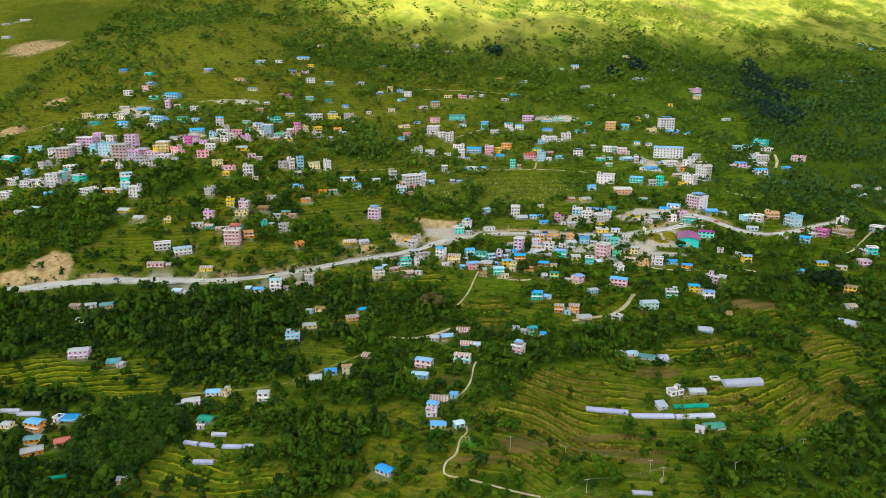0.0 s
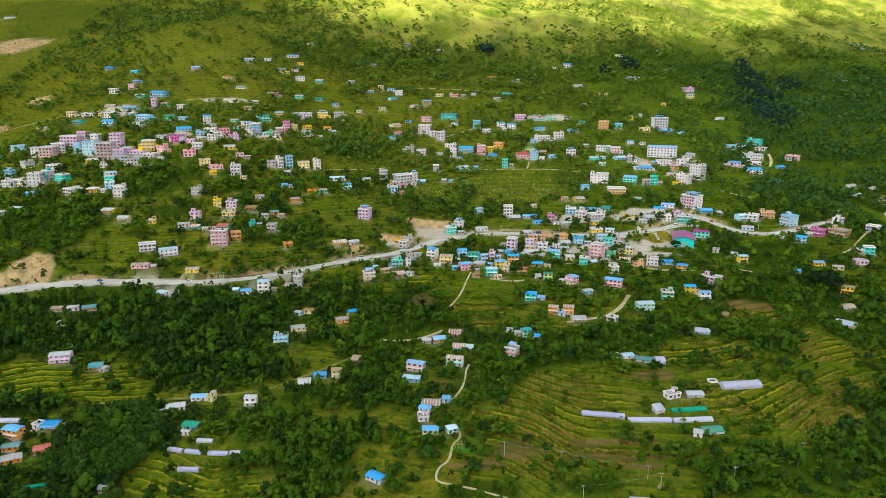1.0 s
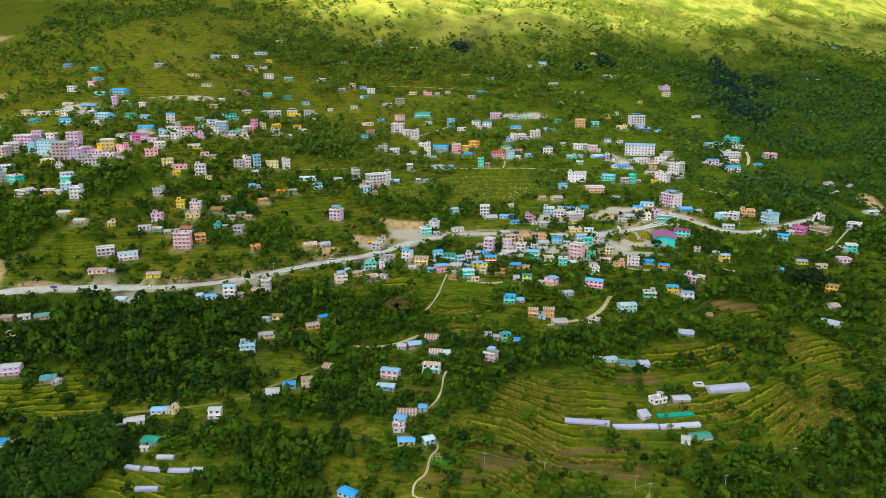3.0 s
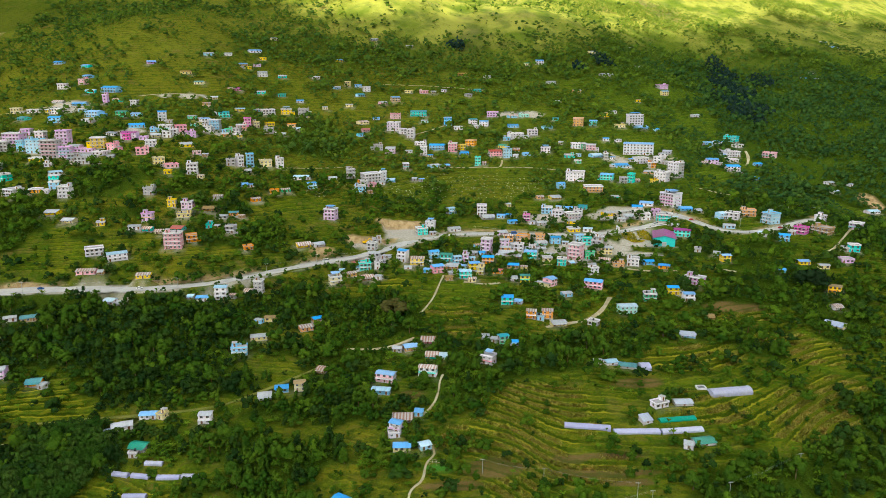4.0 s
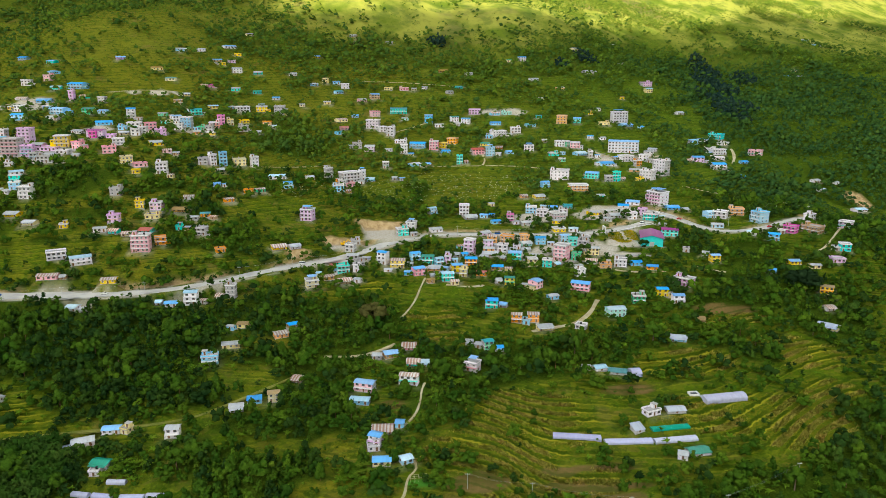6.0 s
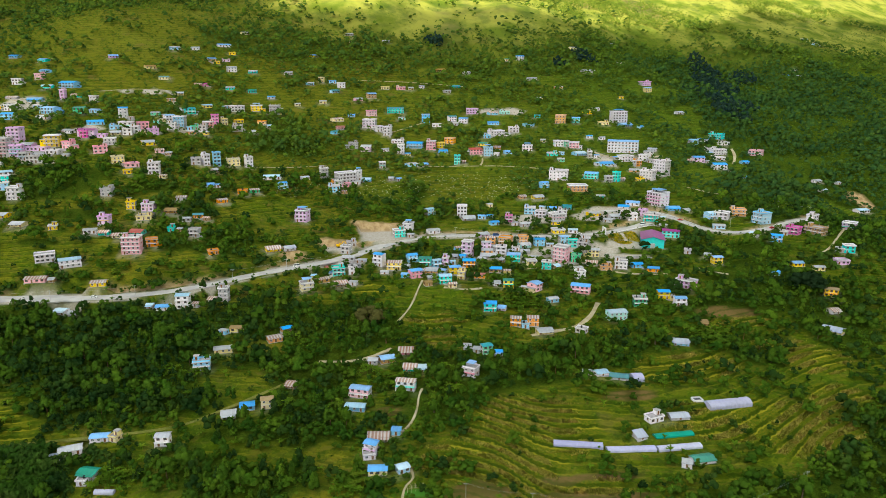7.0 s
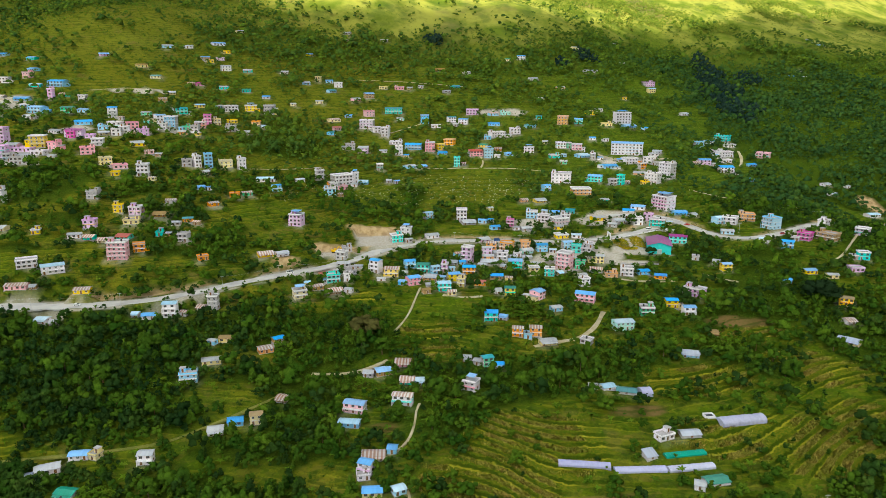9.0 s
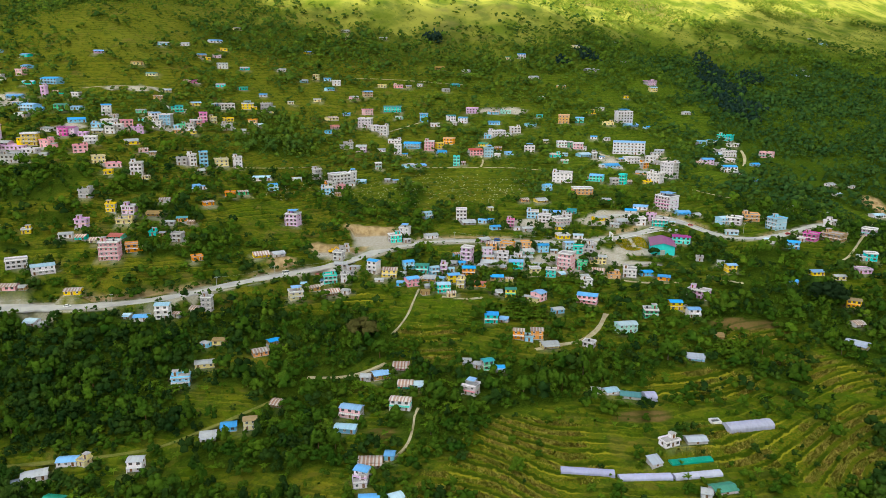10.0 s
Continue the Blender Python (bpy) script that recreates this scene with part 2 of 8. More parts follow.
BANANAS = [
    (-36, 321, 13, 8, -4), (177, 438, 16, 10, 5), (61, 474, 20, 8, 5), (-157, 335, 16, 6, 1), (5, 399, 11, 6, 1),
    (-148, 403, 12, 6, 3), (-248, 300, 12, 8, 10), (147, 308, 7, 5, 5), (9, 386, 9, 7, 0), (-19, 354, 9, 5, -2),
    (59, 468, 22, 9, 3), (-21, 392, 12, 7, -3), (-36, 399, 9, 5, -3), (181, 443, 14, 4, 3), (6, 385, 12, 4, -2),
    (-132, 404, 15, 3, 0),]
MEADOW = [
    (22, 682, 61, 38, 5), (-134, 574, 55, 32, 26), (-279, 492, 38, 17, 7), (27, 1070, 94, 31, 11), (-386, 906, 213, 188, -2),
    (-26, 870, 87, 16, 13), (-521, 767, 64, 68, -18), (-188, 497, 31, 8, 13), (126, 1231, 544, 128, 21), (386, 1313, 173, 60, 25),
    (-106, 359, 22, 9, -2), (53, 381, 22, 12, 3), (98, 293, 18, 12, 4), (501, 1210, 57, 31, 5), (124, 362, 58, 25, 4),
    (75, 333, 35, 18, 2),]
MEADOW += [
    (420, 1220, 37, 64, 17), (302, 981, 52, 34, 34), (467, 935, 66, 68, 19), (388, 905, 18, 65, 21), (288, 859, 32, 24, 18), (423, 798, 44, 9, 12),]
MEADOW += [
    (94, 332, 28, 17, 1), (137, 347, 18, 9, 2),]
GLADES = [
    (-136, 352, 33, 12, -2), (-116, 399, 19, 14, -2), (-87, 344, 15, 8, -6), (-133, 321, 20, 9, -4), (-49, 340, 16, 9, -6), (-50, 312, 22, 9, -6), (-122, 296, 22, 13, -2), (-150, 286, 40, 9, 0), (-168, 303, 34, 17, 1),]
TOWN = [
    (-317, 636, 90, 48, -1), (-246, 691, 69, 47, 33), (82, 539, 67, 37, 3), (169, 716, 64, 60, 2), (112, 614, 55, 30, -1), (-60, 507, 29, 16, 8), (-27, 781, 105, 35, 13),]
SPROUT = [
    (-3, 314, 11, 3, -3),]
BEDS = [
    (148, 570, 6, 5, -1), (162, 573, 6, 5, -1), (154, 564, 6, 3, 1),]
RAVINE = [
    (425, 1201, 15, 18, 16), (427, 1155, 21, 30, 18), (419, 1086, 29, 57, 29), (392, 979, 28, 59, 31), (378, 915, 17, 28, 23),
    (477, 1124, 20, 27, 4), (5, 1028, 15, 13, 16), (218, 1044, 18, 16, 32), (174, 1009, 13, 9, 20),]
SUNNY = [
    (262, 1278, 85, 62, 37), (382, 1325, 97, 52, 22), (470, 1313, 69, 23, 16), (726, 1517, 128, 72, 26),]
CARS = [(-94.6, 505.6, 18, "white", True), (-279.4, 448.6, 2, "blue", False), (195.3, 615.5, -30, "white", False), (210.4, 603.1, -35, "red", False), (120.3, 577.0, 4, "white", False), (52.5, 575.2, 3, "blue", True), (176.5, 594.9, 30, "white", True), (275.5, 575.0, 20, "red", False), (-215.2, 456.5, 0, "white", False)]
DIGGER = (-69.1, 542.6, 20)
STACK = (94.9, 288.0)
FRAME = (-7.5, 316.7, 8)
ARCH = (140.3, 577.8, 92)
POLES = [[(31.1, 266.2), (54.5, 278.8), (95.5, 289.2)], [(15.8, 309.2), (45.6, 302.2), (89.6, 293.6)], [(-328.4, 428.8), (-286.6, 439.9), (-237.9, 447.3), (-189.1, 457.2)], [(-133.6, 481.8), (-100.4, 498.7), (-58.6, 516.2)], [(19.5, 568.5), (69.5, 568.8), (114.2, 569.9)], [(134.3, 295.3), (177.7, 316.8)], [(246.0, 586.1), (306.8, 631.1), (329.0, 619.0)]]
WALLS = [[(-355.4, 423.5), (-340.1, 426.8), (-321.0, 431.2)], [(196.2, 623.1), (212.1, 605.5), (222.7, 590.2)], [(-149.0, 471.3), (-133.3, 480.4)], [(96.9, 524.6), (109.2, 528.0), (121.1, 533.1)], [(143.6, 538.9), (157.4, 541.0), (168.4, 539.2)], [(67.9, 528.5), (79.1, 531.1)]]
GARDEN_WALLS = [[(143.3, 577.7), (160.0, 584.3), (175.9, 590.7), (187.7, 594.8)]]
PITS = [(-42, 570, 14, 16, 8, 7), (-68, 539, 12, 8, 8, 5)]
DRY_TREE = (-37.9, 440.8)
DARK_TREE = (261.0, 483.7)
WAYS = [
    ("road", [(-382, 425), (-336, 435), (-302, 444), (-265, 450), (-223, 455), (-182, 464), (-150, 476), (-118, 494), (-79, 512), (-52, 531), (-30, 556), (4, 574), (50, 576), (100, 575), (136, 580), (168, 591), (188, 606)], (16, 16, 13, 10, 9, 9, 10, 9, 8, 8, 8), "dusty grey asphalt road along the slope"),
    ("road", [(149, 622), (174, 630), (194, 623), (209, 608), (225, 583), (246, 572), (276, 576), (295, 589), (327, 605), (393, 670), (433, 683)], (9, 9, 8, 7, 6, 5.5, 5), "dusty grey road winding on round the slope"),
    ("path", [(-66, 411), (-46, 410), (-34, 414), (-23, 422)], (3, 3), "trodden earth track below the wood"),
    ("path", [(-5, 386), (-7, 380), (-7, 374), (-9, 363), (-13, 356), (-19, 351), (-24, 349)], (1.3, 1.3), "narrow trodden earth footpath between terraces"),
    ("path", [(-10, 330), (-8, 323), (-13, 319), (-14, 305), (-20, 302), (-21, 292), (-18, 290), (-10, 289), (2, 285), (14, 280), (32, 275)], (1.3, 1.3), "narrow trodden earth footpath between terraces"),
    ("path", [(-236, 350), (-202, 358), (-159, 364), (-131, 368), (-118, 376), (-97, 386), (-83, 396)], (2.4, 2.4), "grassy cart track along the terraces"),
    ("path", [(-6, 498), (-9, 484), (-13, 464), (-22, 445)], (1.3, 1.3), "narrow trodden earth footpath between terraces"),
    ("path", [(113, 475), (104, 456), (91, 443), (76, 439), (60, 433)], (3.2, 3.2), "pale gravel lane between the houses"),
    ("path", [(-4, 725), (35, 728), (78, 727), (110, 718)], (2.6, 2.6), "pale dirt lane along the contour"),
    ("path", [(50, 728), (54, 741), (50, 756)], (2, 2), "narrow trodden earth footpath between terraces"),
    ("path", [(-43, 787), (-23, 802), (-3, 818)], (2.4, 2.4), "narrow trodden earth footpath between terraces"),
    ("path", [(239, 682), (265, 668), (280, 669)], (3, 3), "pale dirt lane along the contour"),
    ("path", [(319, 761), (330, 784), (333, 804)], (3, 3), "pale gravel lane between the houses"),
    ("path", [(359, 605), (315, 549), (297, 530), (288, 526)], (1.5, 1.5), "narrow trodden earth footpath between terraces"),
    ("path", [(196, 525), (205, 518), (219, 512)], (2.6, 2.6), "narrow trodden earth footpath between terraces"),
    ("path", [(167, 759), (183, 743), (217, 745), (242, 757)], (5, 5), "pale gravel lane between the houses"),
    ("path", [(-534, 700), (-502, 713), (-467, 722), (-413, 719), (-370, 724)], (3, 3), "pale dirt lane along the contour"),
    ("path", [(-320, 736), (-296, 750), (-267, 761)], (5, 5), "pale gravel lane between the houses"),
    ("path", [(-290, 319), (-271, 323), (-258, 325), (-245, 333), (-242, 338)], (2, 2), "narrow trodden earth footpath between terraces"),
    ("path", [(-168, 636), (-129, 666), (-98, 694)], (2, 2), "narrow trodden earth footpath between terraces"),
    ("path", [(-86, 897), (-27, 909), (47, 910)], (3, 3), "pale dirt lane along the contour"),
    ("path", [(111, 536), (125, 520), (146, 514), (174, 516)], (3, 3), "pale dirt lane along the contour"),
    ("path", [(9, 489), (25, 486), (38, 490)], (3, 3), "narrow trodden earth footpath between terraces"),
]


# ---- the hillside's shape ----
def hillside(x, y):
    """Height of the natural slope: one broad mountainside with shoulders and hollows."""
    u, v = x / 400, (np.minimum(y, 1500) - 600) / 400
    z = sum(k * u ** i * v ** j for i, j, k in SLOPE)
    z = z + sum(k * np.exp(-((x - a) ** 2 + (y - b) ** 2) / (2 * s * s)) for a, b, s, k in HILLS)
    z = z + np.maximum(y - 1500, 0) * 0.45
    return np.where(y < 200, np.maximum(z, -125 + 0.02 * y), z)


def value_noise(x, y, size, seed):
    """Smooth noise between 0 and 1 on arrays."""
    x, y = np.asarray(x, float) / size, np.asarray(y, float) / size
    i, j = np.floor(x).astype(np.int64), np.floor(y).astype(np.int64)
    u, v = x - i, y - j
    u, v = u * u * (3 - 2 * u), v * v * (3 - 2 * v)

    def h(a, b):
        n = (a * 374761393 + b * 668265263 + seed * 1442695041) & 0x7FFFFFFF
        n = ((n ^ (n >> 13)) * 1274126177) & 0x7FFFFFFF
        return ((n ^ (n >> 16)) & 0xFFFF) / 65535.0
    return (h(i, j) * (1 - u) + h(i + 1, j) * u) * (1 - v) + (h(i, j + 1) * (1 - u) + h(i + 1, j + 1) * u) * v


def fbm(x, y, size, seed, octaves=3):
    return sum(value_noise(x, y, size / 2 ** k, seed + k) / 2 ** k for k in range(octaves)) / (2 - 2 ** (1 - octaves))


def smooth(v, lo, hi):
    t = np.clip((v - lo) / (hi - lo), 0, 1)
    return t * t * (3 - 2 * t)


def patches(x, y, rows, ragged=0.35, seed=5):
    """1 inside soft, ragged ovals (centre x, y, half width, half depth, turn in degrees), 0 outside."""
    best = np.zeros(np.shape(x))
    wob = (fbm(x, y, 40, seed) - 0.5) * 2 * ragged + (fbm(x, y, 11, seed + 9) - 0.5) * ragged
    for cx, cy, rx, ry, turn in rows:
        c, s = math.cos(radians(turn)), math.sin(radians(turn))
        a, b = ((x - cx) * c + (y - cy) * s) / rx, (-(x - cx) * s + (y - cy) * c) / ry
        best = np.maximum(best, 1 - smooth(np.sqrt(a * a + b * b) + wob, 0.86, 1.1))
    return best


def near_line(x, y, line):
    """Distance to a polyline, and how far along it the nearest place lies."""
    best, along, run = np.full(np.shape(x), 1e9), np.zeros(np.shape(x)), 0.0
    for (ax, ay), (bx, by) in zip(line, line[1:]):
        dx, dy = bx - ax, by - ay
        n = math.hypot(dx, dy)
        t = np.clip(((x - ax) * dx + (y - ay) * dy) / (n * n), 0, 1)
        dist = np.hypot(x - ax - t * dx, y - ay - t * dy)
        closer = dist < best
        best, along, run = np.where(closer, dist, best), np.where(closer, run + t * n, along), run + n
    return best, along


def rounded(line, times=2):
    """Chaikin's corner cutting, to make a smooth way of a few corners."""
    for _ in range(times):
        out = [line[0]]
        for (ax, ay), (bx, by) in zip(line, line[1:]):
            out += [(0.75 * ax + 0.25 * bx, 0.75 * ay + 0.25 * by), (0.25 * ax + 0.75 * bx, 0.25 * ay + 0.75 * by)]
        line = out + [line[-1]]
    return line


def way_heights(line):
    """Evened-out heights along a way."""
    pts = np.array(line)
    step = np.r_[0, np.cumsum(np.hypot(*np.diff(pts, axis=0).T))]
    s = np.arange(0, step[-1], 3.0)
    x, y = np.interp(s, step, pts[:, 0]), np.interp(s, step, pts[:, 1])
    z = hillside(x, y)
    k = min(15, max(3, len(z) // 4) | 1)
    z = np.convolve(np.pad(z, k // 2, mode="edge"), np.ones(k) / k, "valid")
    return s, x, y, z


PLOTS = []


def plot(kind, x, y, w, d, storeys, turn, wall, roof, more=""):
    """A building to come: its place, width, depth, storeys, turn in degrees against the contour, walls, roof and extras."""
    gx = float(hillside(x + 6, y) - hillside(x - 6, y)) / 12
    gy = float(hillside(x, y + 6) - hillside(x, y - 6)) / 12
    yaw = max(-0.45, min(0.45, math.atan2(-gx, gy) * 0.5)) + radians(turn)
    if kind == "hall":
        yaw = radians(turn)
    PLOTS.append((kind, x, y, float(hillside(x, y - 0.35 * d)) - 0.3, w, d, storeys, yaw, wall, roof, more))


plot("house", -447, 821, 9.6, 7.7, 1, 3, "sky", "blue")
plot("house", -407, 802, 9.2, 7.4, 1, -10, "turq", "blue")
plot("house", -395, 779, 9.5, 7.6, 1, -20, "sky", "blue")
plot("house", -394, 765, 7.8, 6.2, 2, -12, "pink", "flat")
plot("house", -414, 760, 8.9, 7.1, 2, 15, "white", "flat")
plot("house", -377, 745, 9.7, 7.8, 1, 14, "turq", "pale")
plot("house", -355, 745, 17, 10.5, 2, -12, "blue", "blue", "b")
plot("house", -348, 715, 4.5, 5, 3, 0, "lilac", "flat")
plot("house", -338, 721, 9.3, 7.4, 1, 10, "turq", "rust")
plot("house", -317, 710, 6.6, 5.2, 2, -12, "white", "flat")
plot("house", -338, 811, 9, 7.2, 1, 22, "lilac", "blue")
plot("house", -297, 803, 11, 8.8, 1, 19, "cream", "thatch")
plot("house", -277, 787, 9.7, 7.8, 1, -14, "cream", "teal")
plot("house", -244, 791, 6.4, 5.1, 1, 7, "pink", "rust")
plot("house", -237, 796, 7.5, 6, 1, 8, "magenta", "flat")
plot("house", -288, 857, 10.5, 8.4, 1, 14, "sky", "tin")
plot("house", -270, 871, 10.5, 8.4, 1, -8, "white", "tin")
plot("house", -248, 858, 9.2, 7.4, 1, 8, "brown", "blue")
plot("house", -254, 759, 8.3, 6.6, 1, 10, "cream", "tin")
plot("house", -253, 733, 7.1, 5.6, 2, 14, "brown", "rust")
plot("house", -223, 747, 9.1, 7.3, 1, 7, "yellow", "pale")
plot("house", -747, 1049, 13, 10.4, 1, 7, "white", "tin")
plot("house", -756, 1116, 15.3, 11, 1, 24, "white", "tin")
plot("house", -781, 1103, 10.2, 8.2, 1, -3, "white", "tin")
plot("house", -442, 718, 8.7, 6.9, 2, 15, "cream", "flat")
plot("house", -421, 714, 11.7, 9.4, 1, 20, "white", "flat")
plot("house", -423, 698, 10.5, 8.4, 1, -12, "turq", "teal")
plot("house", -380, 677, 11.1, 8.8, 2, 14, "sky", "blue")
plot("house", -403, 707, 5.3, 5, 1, 17, "yellow", "tin")
plot("house", -375, 716, 12.5, 10, 1, 17, "sky", "blue")
plot("house", -344, 682, 14.8, 9.2, 2, -15, "sky", "blue", "b")
plot("house", -344, 668, 9.8, 7.8, 1, 7, "white", "tin")
plot("house", -317, 680, 9.7, 7.8, 2, 0, "green", "green")
plot("house", -305, 684, 8.8, 7, 1, -20, "sky", "blue")
plot("house", -278, 679, 7.6, 6.1, 3, 3, "white", "blue")
plot("house", -294, 657, 13.1, 10.5, 1, 24, "sky", "blue")
plot("house", -267, 657, 11.1, 8.9, 2, -8, "white", "flat")
plot("house", -255, 662, 9.3, 7.4, 2, 12, "pink", "flat")
plot("house", -243, 653, 8.2, 6.6, 2, 17, "lilac", "flat")
plot("house", -242, 692, 8.6, 6.9, 2, 20, "white", "blue")
plot("house", -232, 721, 9.9, 7.9, 2, 2, "turq", "teal")
plot("house", -230, 686, 9.5, 7.6, 3, -25, "blue", "flat")
plot("house", -256, 698, 7.8, 6.2, 1, -17, "green", "tin")
plot("house", -209, 701, 9.5, 7.6, 2, -15, "pink", "flat")
plot("house", -217, 675, 6.5, 5.2, 1, 10, "orange", "flat")
plot("house", -207, 682, 7.5, 6, 1, -19, "yellow", "flat")
plot("house", -463, 697, 9.7, 7.8, 1, 10, "cream", "tin")
plot("house", -395, 632, 16.9, 10.5, 4, 6, "lilac", "flat", "t")
plot("house", -379, 617, 9.4, 7.5, 3, -14, "sky", "flat")
plot("house", -363, 609, 13.9, 8.6, 4, 6, "sky", "flat")
plot("house", -343, 597, 14.6, 9.1, 5, 2, "grey", "flat", "u")
plot("house", -344, 621, 10.4, 8.3, 4, 6, "lilac", "flat")
plot("house", -330, 595, 8.9, 7.1, 3, 14, "lilac", "flat")
plot("house", -319, 605, 19, 11, 1, -1, "lilac", "flat")
plot("house", -309, 611, 11.2, 9, 3, 12, "yellow", "flat", "b")
plot("house", -295, 608, 8, 6.4, 2, -19, "pink", "flat")
plot("house", -303, 599, 9.9, 7.9, 1, -3, "white", "flat")
plot("house", -311, 586, 12, 9.6, 2, 7, "grey", "flat")
plot("house", -354, 593, 11.3, 9, 1, 22, "yellow", "flat")
plot("house", -338, 581, 6.2, 5, 1, 15, "white", "flat")
plot("house", -458, 650, 17.5, 10.8, 2, -5, "sky", "flat")
plot("house", -425, 605, 10.6, 8.5, 2, -20, "grey", "flat", "u")
plot("house", -426, 626, 11, 8.8, 3, 22, "white", "flat")
plot("house", -409, 615, 13.2, 10.5, 4, 14, "lilac", "flat")
plot("house", -403, 626, 13.3, 10.6, 3, 14, "grey", "flat", "u")
plot("house", -482, 638, 14.4, 11, 2, -8, "turq", "pale", "b")
plot("house", -391, 563, 10.8, 8.6, 4, 12, "white", "flat")
plot("house", -384, 570, 8.1, 6.5, 3, -19, "cyan", "flat")
plot("house", -388, 587, 10.1, 8.1, 2, 3, "white", "flat")
plot("house", -369, 567, 10.6, 8.5, 2, -17, "turq", "flat")
plot("house", -420, 571, 12, 9.6, 2, 8, "white", "flat", "b")
plot("house", -434, 592, 8.6, 6.9, 2, -5, "sky", "flat")
plot("house", -442, 580, 9.5, 7.6, 2, -15, "white", "flat")
plot("house", -406, 566, 8.2, 6.6, 2, -19, "white", "tin")
plot("house", -433, 556, 9.2, 7.4, 2, 7, "white", "flat")
plot("house", -348, 544, 11.9, 9.5, 2, -19, "white", "flat")
plot("house", -331, 546, 8.4, 6.7, 1, 7, "peach", "flat")
plot("house", -321, 544, 5, 5, 1, -10, "white", "flat")
plot("house", -327, 569, 9.5, 7.6, 1, 44, "white", "pale")
plot("house", -318, 550, 7.6, 6, 2, 21, "sky", "flat")
plot("house", -304, 540, 9, 7.2, 3, 3, "white", "flat", "b")
plot("house", -290, 632, 13.6, 8.5, 2, -7, "lilac", "violet")
plot("house", -267, 621, 8.9, 7.1, 2, 3, "white", "flat")
plot("house", -269, 606, 10.5, 8.4, 2, 15, "pink", "flat")
plot("house", -251, 595, 8.5, 6.8, 2, 22, "cream", "flat")
plot("house", -240, 594, 10.2, 8.1, 1, 19, "pink", "flat")
plot("house", -221, 591, 8.4, 6.7, 3, -7, "white", "flat")
plot("house", -239, 583, 5.9, 5, 1, -3, "yellow", "flat")
plot("house", -240, 633, 10.7, 8.5, 1, 14, "yellow", "tin", "s")
plot("house", -228, 624, 7, 5.6, 1, 5, "pink", "rust")
plot("house", -261, 643, 7.3, 5.8, 2, 0, "white", "flat")
plot("house", -270, 640, 8.2, 6.6, 1, 7, "cream", "tin")
plot("house", -197, 621, 7.8, 6.2, 2, -7, "grey", "flat")
plot("house", -190, 624, 5.2, 5, 3, 24, "white", "flat", "t")
plot("house", -243, 553, 8.1, 6.4, 2, -12, "grey", "flat", "u")
plot("house", -192, 565, 7.2, 5.8, 1, -8, "grey", "rust")
plot("house", -178, 592, 5.8, 5, 1, 7, "sky", "blue")
plot("house", -246, 905, 14.4, 11, 1, 12, "white", "blue")
plot("house", -236, 969, 9, 7.2, 1, 22, "cream", "tin")
plot("house", -241, 854, 6.9, 5.5, 1, -2, "yellow", "flat")
plot("house", -234, 867, 8.1, 6.5, 1, 3, "lilac", "flat")
plot("house", -232, 890, 7.1, 5.7, 1, -17, "yellow", "flat")
plot("house", -223, 847, 10.2, 8.1, 2, 8, "white", "tin")
plot("house", -202, 859, 9.1, 7.3, 1, -15, "turq", "tin")
plot("house", -166, 880, 9.2, 7.4, 1, -5, "grey", "tin")
plot("house", -147, 945, 7.4, 5.9, 1, 24, "yellow", "blue")
plot("house", -139, 865, 7.9, 6.3, 1, 14, "sky", "tin")
plot("house", -127, 878, 5.7, 5, 2, -24, "cream", "flat")
plot("house", -115, 881, 8, 6.4, 1, 0, "sky", "blue")
plot("house", -104, 873, 8, 6.4, 2, 14, "white", "flat")
plot("house", -110, 858, 8.9, 7.2, 1, 24, "sky", "teal")
plot("house", -108, 1019, 9.2, 7.4, 1, -12, "grey", "tin")
plot("house", -105, 1002, 6.5, 5.2, 1, 20, "cream", "tin")
plot("house", -59, 1014, 9.1, 7.3, 1, -10, "grey", "tin")
plot("house", 121, 1009, 10.4, 8.3, 2, -5, "white", "blue")
plot("house", 103, 1002, 7.8, 6.2, 1, 10, "cream", "green")
plot("house", 13, 951, 11, 8.8, 1, 3, "brown", "thatch")
plot("house", 46, 950, 8.6, 6.8, 1, 15, "grey", "tin")
plot("house", 130, 952, 11.1, 8.9, 1, 3, "white", "tin")
plot("house", -53, 885, 9.2, 7.3, 1, -14, "cream", "flat")
plot("house", -35, 889, 10.3, 8.3, 1, 0, "pink", "flat")
plot("house", -23, 890, 5.8, 5, 1, 2, "cream", "tin")
plot("house", 31, 906, 9.3, 7.5, 1, 17, "turq", "teal")
plot("house", 20, 891, 8.1, 6.4, 1, 20, "grey", "tin")
plot("house", -10, 897, 5.8, 5, 1, -24, "white", "tin")
plot("house", -193, 812, 8.6, 6.9, 1, -7, "turq", "green")
plot("house", -172, 809, 7.5, 6, 1, -14, "grey", "blue")
plot("house", -144, 808, 5.3, 5, 1, 10, "cream", "tin")
plot("house", -68, 859, 10, 8, 2, 14, "brown", "blue")
plot("house", -82, 848, 8.8, 7.1, 1, 20, "pink", "tin")
plot("house", -119, 827, 7.6, 6.1, 1, -7, "cream", "tin")
plot("house", -180, 773, 11.3, 9.1, 2, -8, "yellow", "flat", "k")
plot("house", -197, 759, 13.2, 10.6, 2, 7, "white", "flat")
plot("house", -162, 777, 10.3, 8.3, 3, -17, "grey", "flat", "u")
plot("house", -189, 733, 8.9, 7.1, 1, 3, "yellow", "flat")
plot("house", -185, 713, 8.7, 6.9, 2, -22, "grey", "flat", "u")
plot("house", -169, 746, 8, 6.4, 1, -20, "peach", "flat")
plot("house", -206, 713, 6.8, 5.4, 3, -8, "magenta", "flat")
